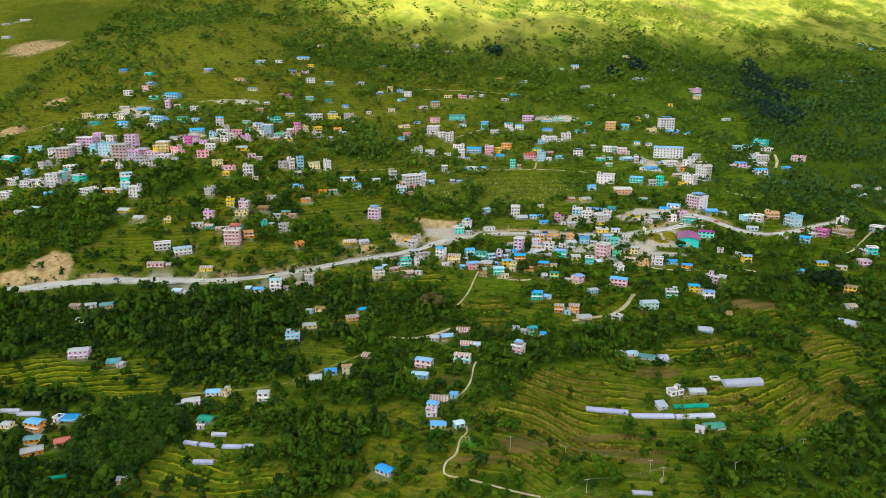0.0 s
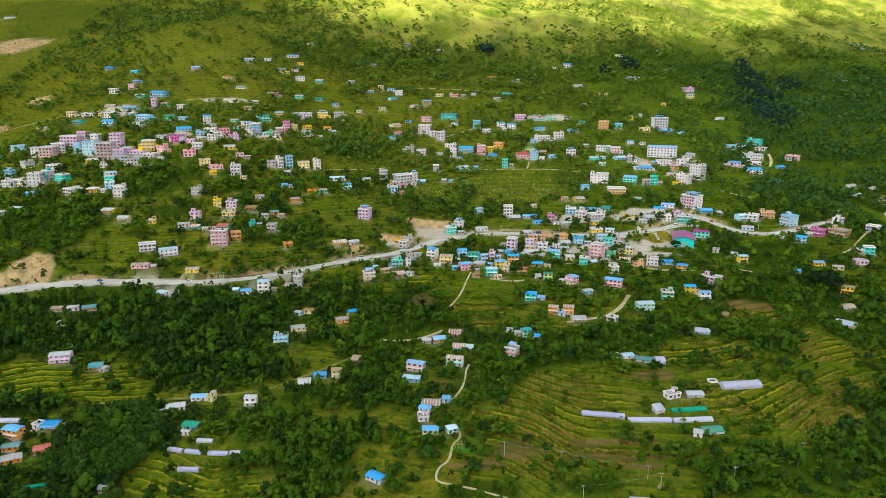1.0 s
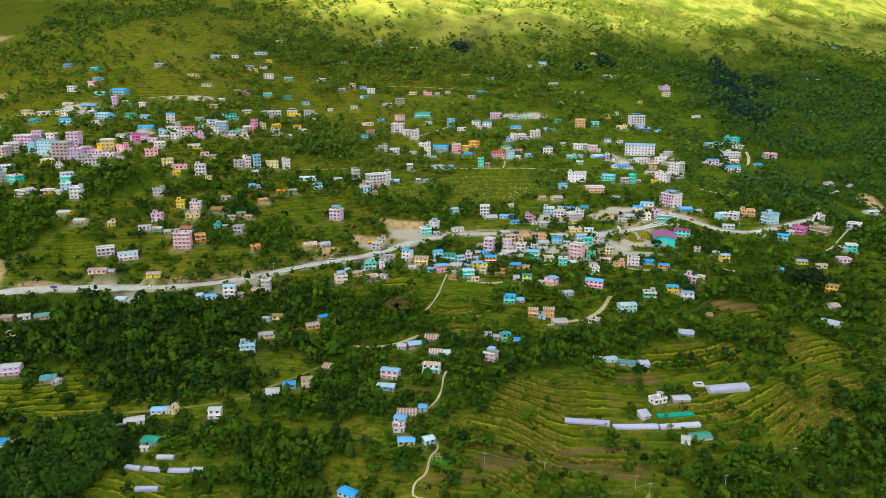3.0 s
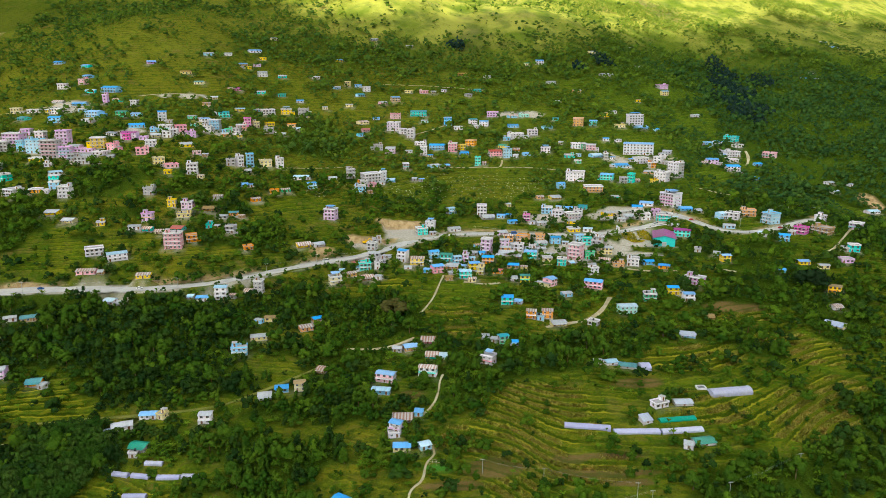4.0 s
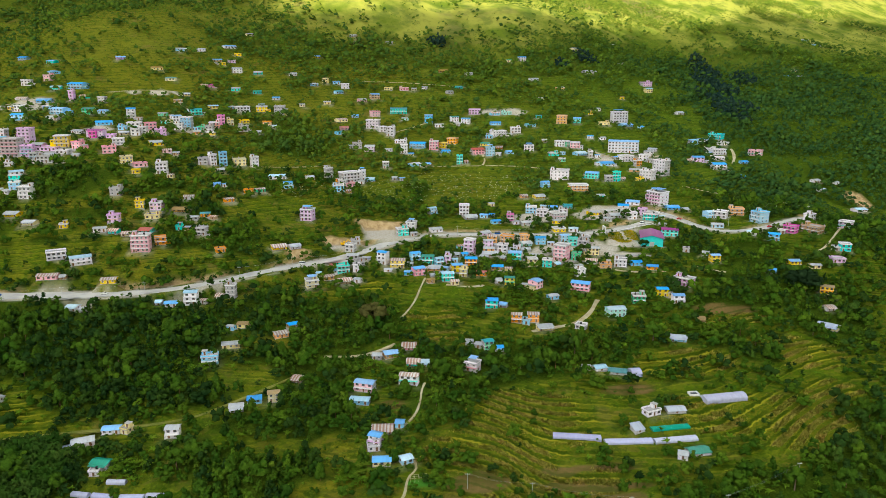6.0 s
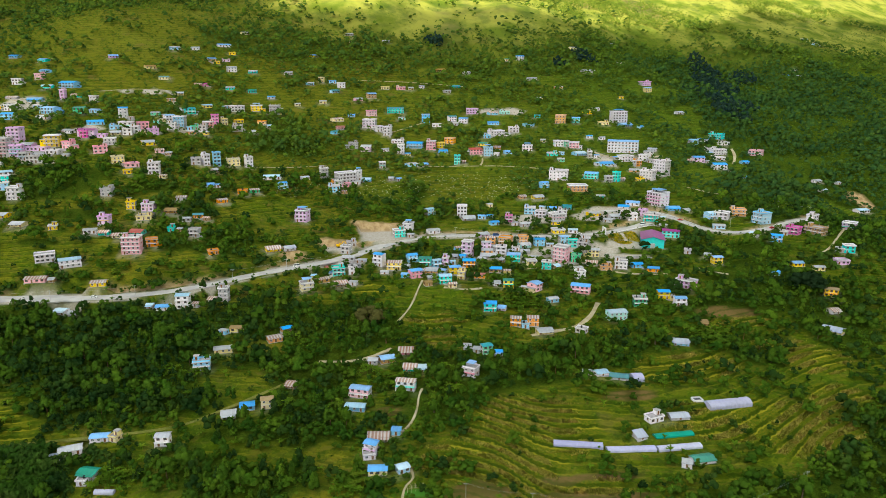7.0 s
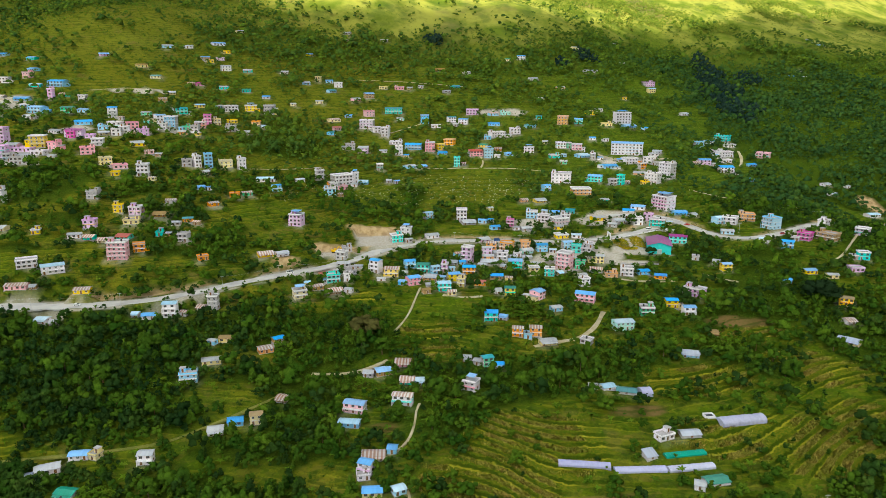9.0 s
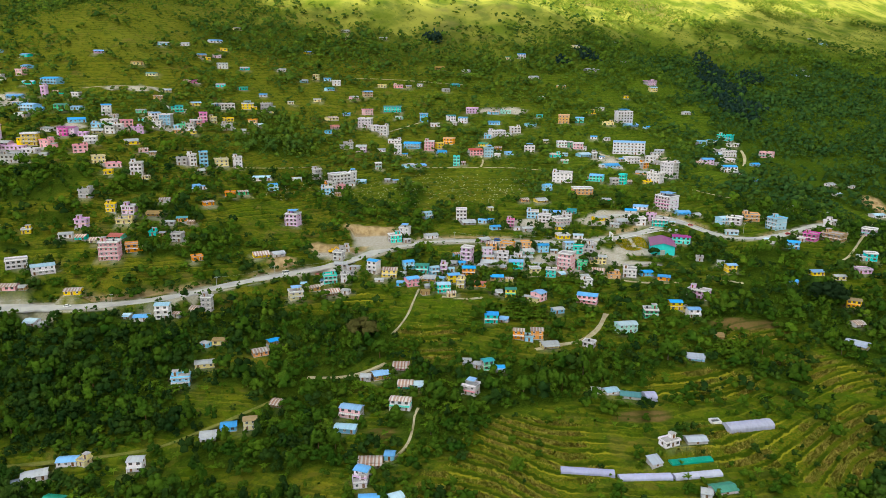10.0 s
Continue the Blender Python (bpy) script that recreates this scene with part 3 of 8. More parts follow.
plot("house", -199, 718, 5.8, 5, 2, 5, "cream", "flat")
plot("house", -172, 718, 5.8, 5, 1, -17, "grey", "tin")
plot("house", -86, 809, 7.4, 5.9, 1, -10, "sky", "blue")
plot("house", -100, 795, 11.5, 9.2, 1, 24, "cream", "rust")
plot("house", -95, 779, 8.2, 6.5, 1, 7, "pink", "red")
plot("house", -98, 767, 9.1, 7.3, 1, 24, "sky", "teal")
plot("house", -65, 819, 9.6, 7.7, 2, 19, "pink", "flat", "u")
plot("house", -65, 794, 13.5, 10.8, 3, -17, "white", "flat", "b")
plot("house", -39, 833, 18.3, 11, 2, -7, "turq", "teal")
plot("house", -31, 818, 7.4, 6, 1, -14, "mint", "tin")
plot("house", -55, 788, 7.2, 5.8, 2, 20, "white", "flat")
plot("house", -45, 783, 7.5, 6.6, 3, -23, "white", "flat")
plot("house", -5, 817, 8.5, 6.8, 3, -2, "blue", "blue")
plot("house", 7, 810, 9.5, 7.6, 1, 0, "white", "flat")
plot("house", 24, 824, 8.6, 6.8, 2, 15, "white", "teal")
plot("house", 37, 821, 9.6, 7.7, 2, -15, "white", "blue")
plot("house", 28, 814, 4.5, 5, 1, -8, "grey", "flat")
plot("house", 48, 844, 13.1, 10.5, 2, -7, "lilac", "flat")
plot("house", 71, 843, 9.9, 7.9, 1, 14, "sky", "rust")
plot("house", 85, 846, 9.9, 7.9, 1, 8, "mint", "flat")
plot("house", 70, 820, 11.7, 9.4, 1, 3, "sky", "blue")
plot("house", 91, 803, 10.5, 8.4, 2, 2, "white", "flat")
plot("house", 71, 795, 15.6, 9.7, 2, 19, "white", "flat")
plot("house", 61, 789, 7.2, 5.8, 1, -5, "sky", "flat")
plot("house", 83, 794, 6.2, 5, 1, -22, "white", "tin")
plot("house", 109, 818, 10.7, 8.6, 1, 12, "sky", "teal")
plot("house", 122, 840, 6.6, 5.3, 1, -15, "turq", "teal")
plot("house", -78, 745, 8.8, 7.1, 2, 0, "grey", "flat")
plot("house", -65, 743, 9.8, 7.8, 2, -15, "lilac", "tin", "s")
plot("house", -46, 749, 6.9, 5.5, 1, 5, "white", "tin")
plot("house", -34, 771, 12.1, 9.7, 1, -12, "white", "flat")
plot("house", -30, 749, 6.9, 5.5, 3, -8, "white", "flat")
plot("house", -16, 764, 16, 9.9, 2, -13, "blue", "blue", "b")
plot("house", 1, 762, 9, 7.2, 3, -10, "pink", "flat", "b")
plot("house", 11, 766, 7, 5.6, 2, 24, "yellow", "flat")
plot("house", 13, 756, 8.9, 7.1, 1, 10, "blue", "blue")
plot("house", 21, 777, 10.1, 8.1, 2, -24, "peach", "flat")
plot("house", 27, 733, 5.8, 5, 3, -3, "turq", "flat")
plot("house", 46, 756, 12.9, 10.3, 2, 14, "pink", "red")
plot("house", 56, 773, 9.1, 7.3, 1, -22, "yellow", "green")
plot("house", 59, 751, 8.9, 7.1, 3, 5, "sky", "flat", "k")
plot("house", 70, 765, 7, 5.6, 1, -7, "orange", "rust")
plot("house", 81, 755, 9.9, 7.9, 1, 17, "blue", "blue")
plot("house", 101, 761, 10, 8, 2, -7, "white", "flat", "k")
plot("house", 68, 750, 4.9, 5, 1, -17, "white", "flat")
plot("house", -182, 628, 6.1, 5, 4, 0, "sky", "flat")
plot("house", -171, 639, 10.5, 8.4, 2, -3, "cream", "flat", "u")
plot("house", -159, 644, 6.2, 5, 3, 8, "white", "flat", "t")
plot("house", -47, 714, 5.7, 5, 2, 0, "grey", "flat")
plot("house", -19, 725, 10.5, 8.4, 1, 24, "sky", "tin")
plot("house", -7, 727, 7.7, 6.1, 1, 20, "pink", "blue")
plot("house", -97, 666, 6.3, 5, 3, 15, "grey", "flat", "u")
plot("house", -78, 669, 16.9, 10.5, 3, 13, "white", "flat")
plot("house", -85, 642, 9.5, 7.6, 2, -10, "sky", "flat")
plot("house", -86, 657, 6.2, 5, 1, -12, "orange", "flat")
plot("house", -67, 678, 6.3, 5.1, 3, -20, "white", "flat", "k")
plot("house", -60, 679, 9, 7.2, 1, -22, "sky", "pale")
plot("house", -77, 658, 8.8, 7, 1, 10, "pink", "flat")
plot("house", -137, 636, 14.7, 9.1, 1, -19, "white", "pale")
plot("house", -126, 622, 6.8, 5.4, 2, 12, "sky", "blue")
plot("house", -112, 652, 7, 5.6, 1, 3, "white", "tin")
plot("house", -145, 602, 7.4, 6, 1, 3, "green", "rust")
plot("house", -153, 595, 7.4, 5.9, 1, -12, "orange", "flat")
plot("house", -164, 574, 7.2, 5.8, 1, 17, "orange", "rust")
plot("house", -181, 617, 4.5, 5, 1, 22, "grey", "tin")
plot("house", -37, 690, 4.6, 5, 1, -17, "grey", "tin")
plot("house", 203, 1069, 9.7, 7.8, 1, 20, "cream", "tin")
plot("house", 283, 1168, 10.7, 8.6, 1, 3, "white", "tin")
plot("house", 275, 1079, 9.9, 7.9, 1, -14, "white", "tin")
plot("house", 213, 1006, 17.1, 11, 1, 0, "grey", "tin")
plot("house", 161, 932, 9.7, 7.8, 1, 0, "peach", "tin")
plot("house", 290, 1001, 13.3, 10.6, 2, 0, "lilac", "flat")
plot("house", 285, 970, 9.1, 7.2, 2, -3, "cream", "blue")
plot("house", 132, 891, 7, 5.6, 1, -19, "cream", "tin")
plot("house", 239, 924, 4.9, 5, 1, -17, "yellow", "thatch")
plot("house", 147, 829, 10.9, 8.7, 3, -22, "peach", "flat", "b")
plot("house", 165, 833, 8.8, 7, 2, -17, "turq", "blue")
plot("house", 183, 860, 9.1, 7.3, 1, 8, "yellow", "flat")
plot("house", 196, 874, 8.1, 6.5, 1, 10, "white", "tin")
plot("house", 216, 845, 16.9, 10.5, 4, 0, "white", "flat", "k")
plot("house", 221, 834, 13.4, 10.7, 1, 14, "blue", "blue")
plot("house", 196, 833, 11.1, 8.9, 1, -5, "cream", "flat")
plot("house", 238, 830, 5.6, 5, 1, 20, "sky", "blue")
plot("house", 325, 828, 14.9, 11, 2, -51, "cyan", "flat", "t")
plot("house", 288, 799, 8.8, 7, 2, -5, "sky", "flat")
plot("house", 305, 814, 10.1, 8.1, 1, 2, "white", "blue")
plot("house", 327, 812, 10.2, 8.1, 1, 12, "white", "flat")
plot("house", 309, 783, 16.3, 10.1, 2, 1, "white", "flat", "b")
plot("house", 278, 753, 11.5, 9.2, 2, -19, "lilac", "blue")
plot("house", 306, 768, 9.7, 7.7, 1, -12, "white", "flat")
plot("house", 296, 743, 13.5, 10.8, 2, -14, "white", "blue", "b")
plot("house", 268, 749, 6.2, 5, 1, -14, "grey", "rust")
plot("house", 334, 770, 7.6, 6.1, 1, -2, "sky", "blue")
plot("house", 359, 799, 13.6, 10.8, 2, -48, "pink", "flat", "b")
plot("house", 303, 895, 8.5, 6.8, 1, 5, "white", "tin")
plot("house", 314, 728, 7.2, 5.8, 1, -5, "sky", "blue")
plot("house", 408, 759, 7.8, 6.3, 1, 10, "white", "tin")
plot("house", 431, 759, 4.5, 5, 1, 10, "white", "tin")
plot("house", 406, 741, 7.1, 5.7, 1, 10, "white", "silver")
plot("house", 674, 1342, 11.3, 9.1, 1, -22, "sky", "tin")
plot("house", 684, 1323, 15, 11, 1, 14, "sky", "blue")
plot("house", 579, 1179, 10, 8, 1, -8, "cream", "tin")
plot("house", 559, 1159, 11.4, 9.1, 1, -10, "white", "blue")
plot("house", 580, 1157, 11.4, 9.2, 1, 8, "white", "silver")
plot("house", 201, 761, 30.7, 11, 4, -24, "white", "blue", "p")
plot("house", 198, 739, 13, 10.4, 2, 10, "white", "flat")
plot("house", 207, 727, 6.9, 5.5, 2, 24, "orange", "flat", "u")
plot("house", 226, 754, 8.2, 6.6, 2, 2, "white", "tin")
plot("house", 209, 696, 12.4, 9.9, 3, -46, "white", "flat", "u")
plot("house", 226, 708, 13, 9, 5, -60, "white", "flat", "bt")
plot("house", 200, 690, 6.6, 5.3, 1, 0, "yellow", "flat")
plot("house", 135, 771, 9.2, 7.4, 2, 5, "white", "flat")
plot("house", 143, 770, 4.5, 5, 2, 7, "green", "flat")
plot("house", 151, 768, 10.2, 8.2, 2, -14, "pink", "flat")
plot("house", 120, 780, 5.1, 5, 1, -8, "cream", "tin")
plot("house", 125, 749, 9.9, 8, 1, 3, "turq", "flat")
plot("house", 153, 751, 12, 9.6, 1, 19, "sky", "pale")
plot("house", 163, 746, 4.5, 5, 2, -7, "grey", "flat")
plot("house", 172, 792, 6.3, 5.1, 1, -8, "white", "blue")
plot("house", 185, 790, 6.3, 5.1, 1, 3, "white", "tin")
plot("house", 175, 727, 13.7, 11, 1, 7, "sky", "blue")
plot("house", 167, 726, 5.9, 5, 1, 19, "white", "pale")
plot("house", 123, 696, 17.7, 11, 3, -12, "white", "flat", "pt")
plot("house", 155, 697, 12.2, 9.8, 2, -22, "turq", "blue")
plot("house", 177, 689, 5.6, 5, 3, -46, "turq", "flat")
plot("house", 169, 688, 6.6, 5.2, 2, 8, "grey", "flat")
plot("house", 136, 670, 17.2, 10.6, 2, 1, "peach", "flat", "b")
plot("house", 106, 678, 7.3, 5.8, 2, 22, "sky", "blue")
plot("house", -401, 525, 7.8, 6.3, 1, 8, "white", "tin")
plot("house", -388, 528, 7.8, 6.2, 1, -2, "turq", "pale")
plot("house", -389, 549, 6.2, 5, 1, 24, "blue", "blue")
plot("house", -305, 521, 9.6, 7.7, 1, -3, "yellow", "tin")
plot("house", -289, 513, 8.7, 6.9, 1, -7, "cream", "tin")
plot("house", -265, 512, 5.4, 5, 1, 12, "yellow", "flat", "t")
plot("house", -222, 543, 6.3, 5, 2, -2, "yellow", "flat")
plot("house", -210, 545, 8.6, 6.9, 2, -15, "lilac", "flat", "p")
plot("house", -234, 524, 7.7, 6.2, 2, -7, "lilac", "flat")
plot("house", -240, 513, 8.4, 6.7, 1, 8, "white", "tin")
plot("house", -230, 513, 6.8, 5.5, 1, -8, "turq", "rust")
plot("house", -221, 512, 6, 5, 1, -5, "cream", "rust")
plot("house", -206, 500, 12, 7.3, 4, -3, "pink", "flat", "bt")
plot("house", -209, 519, 9.1, 7.3, 1, -17, "turq", "red")
plot("house", -196, 509, 7.4, 5.9, 2, 12, "orange", "flat", "b")
plot("house", -194, 548, 9.4, 7.5, 1, -15, "brown", "thatch")
plot("house", -181, 541, 6.2, 5, 1, -12, "grey", "tin")
plot("house", -175, 548, 7, 5.6, 1, 0, "orange", "teal")
plot("house", -171, 526, 6.8, 5.4, 2, -20, "grey", "flat", "u")
plot("house", -188, 527, 4.5, 5, 1, -8, "turq", "flat")
plot("house", -258, 484, 11.9, 7.4, 2, 22, "white", "flat", "b")
plot("house", -241, 482, 13.2, 8.2, 2, 24, "white", "pale", "b")
plot("house", -256, 467, 12.4, 7.7, 1, 2, "pink", "rust")
plot("house", -217, 469, 9.3, 7.4, 1, 2, "yellow", "rust")
plot("house", -230, 444, 7, 5.6, 1, -14, "white", "pale")
plot("house", -171, 454, 8.2, 6.5, 1, 2, "white", "blue")
plot("house", -159, 457, 8.1, 6.5, 3, 0, "white", "pale", "b")
plot("house", -296, 420, 7.1, 5.7, 1, -2, "brown", "rust")
plot("house", -286, 422, 7.1, 5.6, 1, 24, "white", "tin")
plot("house", -275, 424, 9.1, 7.3, 1, 20, "brown", "teal")
plot("house", -286, 408, 5.6, 5, 1, 0, "cream", "tin")
plot("house", -134, 409, 9.4, 5.8, 2, 10, "sky", "flat", "u")
plot("house", -101, 573, 9.4, 7.6, 3, -33, "lilac", "flat", "k")
plot("house", -115, 524, 10.3, 8.2, 1, 10, "yellow", "rust")
plot("house", -104, 527, 8.1, 6.5, 1, 19, "white", "tin")
plot("house", -154, 510, 6.6, 5.3, 1, 19, "orange", "flat")
plot("house", -1, 619, 6.7, 5.3, 2, 24, "sky", "pale")
plot("house", 27, 619, 8.3, 6.7, 3, -5, "white", "flat", "b")
plot("house", 32, 611, 10.7, 8.6, 1, 8, "grey", "tin")
plot("house", 44, 613, 6.6, 5.3, 1, -12, "sky", "blue")
plot("house", 53, 600, 7.3, 5.9, 1, 17, "sky", "blue")
plot("house", 66, 606, 5.8, 5, 2, -7, "magenta", "flat")
plot("house", 52, 639, 4.5, 5, 1, 24, "cream", "tin")
plot("house", -18, 583, 7.9, 6.3, 2, -24, "white", "flat", "k")
plot("house", -25, 568, 8.5, 6.8, 2, 8, "turq", "flat")
plot("house", 2, 580, 9.4, 7.6, 1, 10, "white", "tin")
plot("house", 78, 597, 8.1, 6.5, 1, 12, "grey", "tin")
plot("house", 42, 576, 7.9, 6.3, 1, 24, "lilac", "tin")
plot("house", 47, 562, 7.7, 6.2, 2, -10, "peach", "rust")
plot("house", 59, 562, 9.3, 7.4, 2, -25, "peach", "flat", "b")
plot("house", 28, 538, 7.4, 5.9, 4, -30, "lilac", "flat", "b")
plot("house", 43, 545, 8.2, 6.6, 1, -5, "peach", "tin")
plot("house", 54, 545, 7.5, 6, 2, -15, "white", "flat")
plot("house", 62, 533, 9.6, 7.7, 2, -10, "turq", "blue")
plot("house", 73, 557, 8.4, 6.8, 1, 14, "mint", "tin")
plot("house", 85, 560, 7.7, 6.2, 2, 5, "sky", "blue")
plot("house", -37, 517, 7.2, 5.7, 3, -36, "white", "blue", "b")
plot("house", -26, 514, 10, 8, 2, -12, "yellow", "rust", "b")
plot("house", -14, 526, 7.3, 5.8, 2, 14, "sky", "blue")
plot("house", -4, 522, 8.7, 6.9, 2, -15, "turq", "green")
plot("house", 11, 523, 4.5, 5, 2, -14, "lilac", "flat")
plot("house", 4, 519, 5.8, 5, 2, 19, "sky", "pale")
plot("house", 17, 510, 7.8, 6.2, 2, 5, "yellow", "blue")
plot("house", 28, 521, 8.7, 6.9, 2, -8, "orange", "blue")
plot("house", 24, 534, 4.5, 5, 1, -8, "sky", "blue")
plot("house", 22, 503, 4.9, 5, 2, -19, "cream", "flat", "b")
plot("house", -11, 503, 8.4, 6.7, 2, 20, "pink", "blue")
plot("house", -18, 502, 4.9, 5, 1, -17, "blue", "blue")
plot("house", 1, 511, 8.5, 6.8, 1, -14, "peach", "tin")
plot("house", 10, 497, 8.3, 6.7, 2, 4, "turq", "pale", "b")
plot("house", -2, 492, 4.8, 5, 1, 17, "brown", "thatch")
plot("house", 15, 491, 5.5, 5, 1, 0, "cream", "rust")
plot("house", 47, 515, 8.6, 6.9, 1, -9, "brown", "blue")
plot("house", 35, 505, 7.1, 5.6, 1, -15, "orange", "red")
plot("house", 54, 493, 6.9, 5.6, 2, -8, "yellow", "green")
plot("house", 46, 495, 4.5, 5, 1, 7, "white", "tin")
plot("house", 74, 522, 6.6, 5.2, 2, 3, "cream", "flat")
plot("house", 85, 521, 6.6, 5.3, 2, -18, "turq", "flat")
plot("house", 72, 490, 7, 8, 2, 43, "pink", "blue")
plot("house", 39, 463, 8, 7.1, 2, -8, "turq", "blue")
plot("house", 54, 446, 6.4, 5.1, 2, -13, "orange", "rust")
plot("house", 65, 447, 7.1, 5.7, 2, -10, "orange", "rust")
plot("house", 60, 444, 4.5, 5, 1, -12, "sky", "flat")
plot("house", -65, 501, 8.4, 6.7, 2, 10, "turq", "flat", "b")
plot("house", -55, 503, 4.9, 5, 2, -12, "white", "flat", "u")
plot("house", -74, 491, 6.9, 5.6, 1, 20, "brown", "rust")
plot("house", -62, 488, 8.9, 7.2, 1, 16, "brown", "rust")
plot("house", -60, 522, 8.7, 7, 1, -12, "grey", "tin")
plot("house", -60, 544, 6.7, 5.4, 1, -3, "grey", "flat", "u")
plot("house", -84, 481, 8.2, 6.6, 2, 17, "cream", "flat", "k")
plot("house", -135, 465, 6.1, 5, 3, -7, "grey", "flat", "u")
plot("house", -121, 439, 7.2, 5.7, 1, 0, "cream", "thatch")
plot("house", -90, 439, 6.4, 5.1, 1, 34, "brown", "blue")
plot("house", -96, 431, 8.3, 6.6, 1, 26, "orange", "rust")
plot("house", -125, 422, 10.2, 6.3, 1, 14, "cream", "tin")
plot("house", -15, 418, 8.5, 6.8, 1, -1, "pink", "rust")
plot("house", -26, 411, 8.5, 6.8, 1, 22, "brown", "blue")
plot("house", -34, 409, 5.4, 5, 1, 0, "grey", "tin")
plot("house", -12, 403, 7.7, 6.2, 1, -2, "turq", "rust")
plot("house", -5, 402, 4.5, 5, 1, 3, "sky", "pale")
plot("house", 33, 417, 6.1, 5, 2, 19, "green", "teal")
plot("house", 28, 418, 4.5, 5, 1, -24, "grey", "tin")
plot("house", 23, 397, 7.5, 5.7, 2, -29, "white", "flat", "bk")
plot("house", 202, 639, 15, 12, 4, -57, "white", "flat", "brk")
plot("house", 212, 628, 10.6, 8.4, 1, 3, "blue", "blue")
plot("house", 222, 623, 4.5, 5, 1, 17, "white", "tin")
plot("house", 180, 639, 11.5, 9.2, 1, -24, "white", "blue")
plot("house", 171, 608, 7.6, 6.1, 2, -2, "white", "flat")
plot("house", 157, 612, 9.3, 7.4, 1, 3, "white", "tin")
plot("house", 187, 607, 11.9, 9.5, 2, -20, "turq", "flat")
plot("house", 140, 617, 10.2, 8.1, 1, 17, "yellow", "tin")
plot("house", 119, 632, 9.5, 7.6, 1, -14, "turq", "teal")
plot("house", 106, 629, 7.7, 6.1, 1, -5, "sky", "blue")
plot("house", 107, 610, 11.6, 9.3, 2, 19, "grey", "flat")
plot("house", 104, 584, 9.6, 7.7, 1, 7, "yellow", "flat")
plot("house", 116, 584, 7.3, 5.8, 1, -8, "white", "pale")
plot("house", 105, 565, 7, 5.6, 2, 12, "sky", "blue")
plot("house", 98, 533, 9.5, 8.3, 4, -36, "pink", "flat", "b")
plot("house", 109, 533, 6.7, 5.4, 2, -20, "green", "flat")
plot("house", 111, 558, 7, 5.6, 2, -12, "turq", "flat")
plot("house", 123, 568, 7.1, 5.7, 1, 22, "white", "flat")
plot("house", 124, 543, 8.4, 6.7, 2, -10, "cream", "tin")
plot("house", 194, 576, 13.1, 8.1, 2, -17, "turq", "violet")
plot("house", 237, 608, 6, 8, 2, 22, "sky", "pale")
plot("house", 247, 607, 11.3, 9, 2, -26, "white", "flat", "b")
plot("house", 263, 613, 11.5, 9.2, 2, -8, "peach", "flat", "b")
plot("house", 274, 591, 10, 10, 3, -53, "sky", "flat")
plot("house", 237, 587, 9.3, 7.4, 1, -5, "sky", "tin")
plot("house", 258, 566, 7.5, 6, 1, -37, "white", "pale")
plot("house", 269, 553, 8.2, 6.6, 2, -10, "blue", "blue")
plot("house", 287, 563, 9.3, 7.4, 2, -32, "magenta", "flat", "b")
plot("house", 279, 563, 5.9, 5, 1, -5, "grey", "flat")
plot("house", 303, 560, 14.4, 8.9, 2, -46, "brown", "flat", "u")
plot("house", 316, 591, 8, 6.4, 2, 12, "white", "flat")
plot("house", 336, 571, 9.6, 7.7, 2, -68, "lilac", "flat")
plot("house", 311, 527, 7.4, 5.9, 2, -7, "cyan", "flat")
plot("house", 305, 528, 4.5, 5, 1, -5, "grey", "flat")
plot("house", 141, 525, 8.9, 7.2, 2, -18, "white", "flat", "b")
plot("house", 153, 527, 8.3, 6.6, 1, 3, "blue", "blue")
plot("house", 129, 522, 8.1, 6.5, 1, -8, "peach", "flat")
plot("house", 108, 519, 5.1, 5, 1, 17, "white", "tin")
plot("house", 107, 508, 6.5, 5.2, 2, 7, "white", "flat")
plot("house", 164, 521, 8.2, 6.6, 1, -19, "orange", "blue")
plot("house", 198, 547, 4.7, 5, 1, -14, "grey", "flat")
plot("house", 214, 530, 7, 5.6, 2, 12, "yellow", "blue")
plot("house", 211, 540, 4.7, 5, 1, -22, "sky", "tin")
plot("house", 104, 489, 12.6, 7.8, 2, -26, "pink", "blue", "b")
plot("house", 141, 474, 8.3, 6.6, 2, -9, "green", "flat", "bt")
plot("house", 160, 484, 7.8, 6.2, 2, -6, "yellow", "blue")
plot("house", 169, 476, 7.7, 6.2, 2, -5, "white", "blue")
plot("house", 181, 499, 13, 7.7, 2, -43, "lilac", "flat")
plot("house", 121, 457, 12, 7.5, 2, 5, "mint", "pale")
plot("house", 95, 440, 6.4, 5.2, 1, -37, "white", "flat")
plot("house", 82, 475, 6.8, 5.4, 1, 14, "sky", "tin")
plot("house", 155, 431, 9.8, 6.1, 1, -19, "sky", "silver", "b")
plot("house", 177, 453, 4.8, 5, 1, -8, "brown", "thatch")
plot("house", 268, 517, 8.7, 6.9, 1, 17, "yellow", "blue")
plot("house", 280, 509, 7.1, 5.6, 1, 2, "cream", "tin")
plot("house", 299, 514, 8.8, 7, 1, 2, "lilac", "flat")
plot("house", 249, 509, 4.6, 5, 1, -3, "blue", "blue")
plot("house", 275, 481, 8.3, 6.6, 2, -22, "yellow", "thatch")
plot("house", 268, 464, 6.6, 5.3, 1, 15, "white", "rust")
plot("house", 259, 446, 12.2, 7.5, 1, -43, "cream", "silver")
plot("house", -272.5, 380, 12.6, 7.8, 2, 6, "lilac", "tin", "b")
plot("house", -248, 378, 8.4, 6.7, 1, 4, "orange", "teal")
plot("house", -242, 376, 4.5, 5, 1, -22, "grey", "tin")
plot("house", -174, 361, 9, 5.6, 1, 6, "white", "blue")
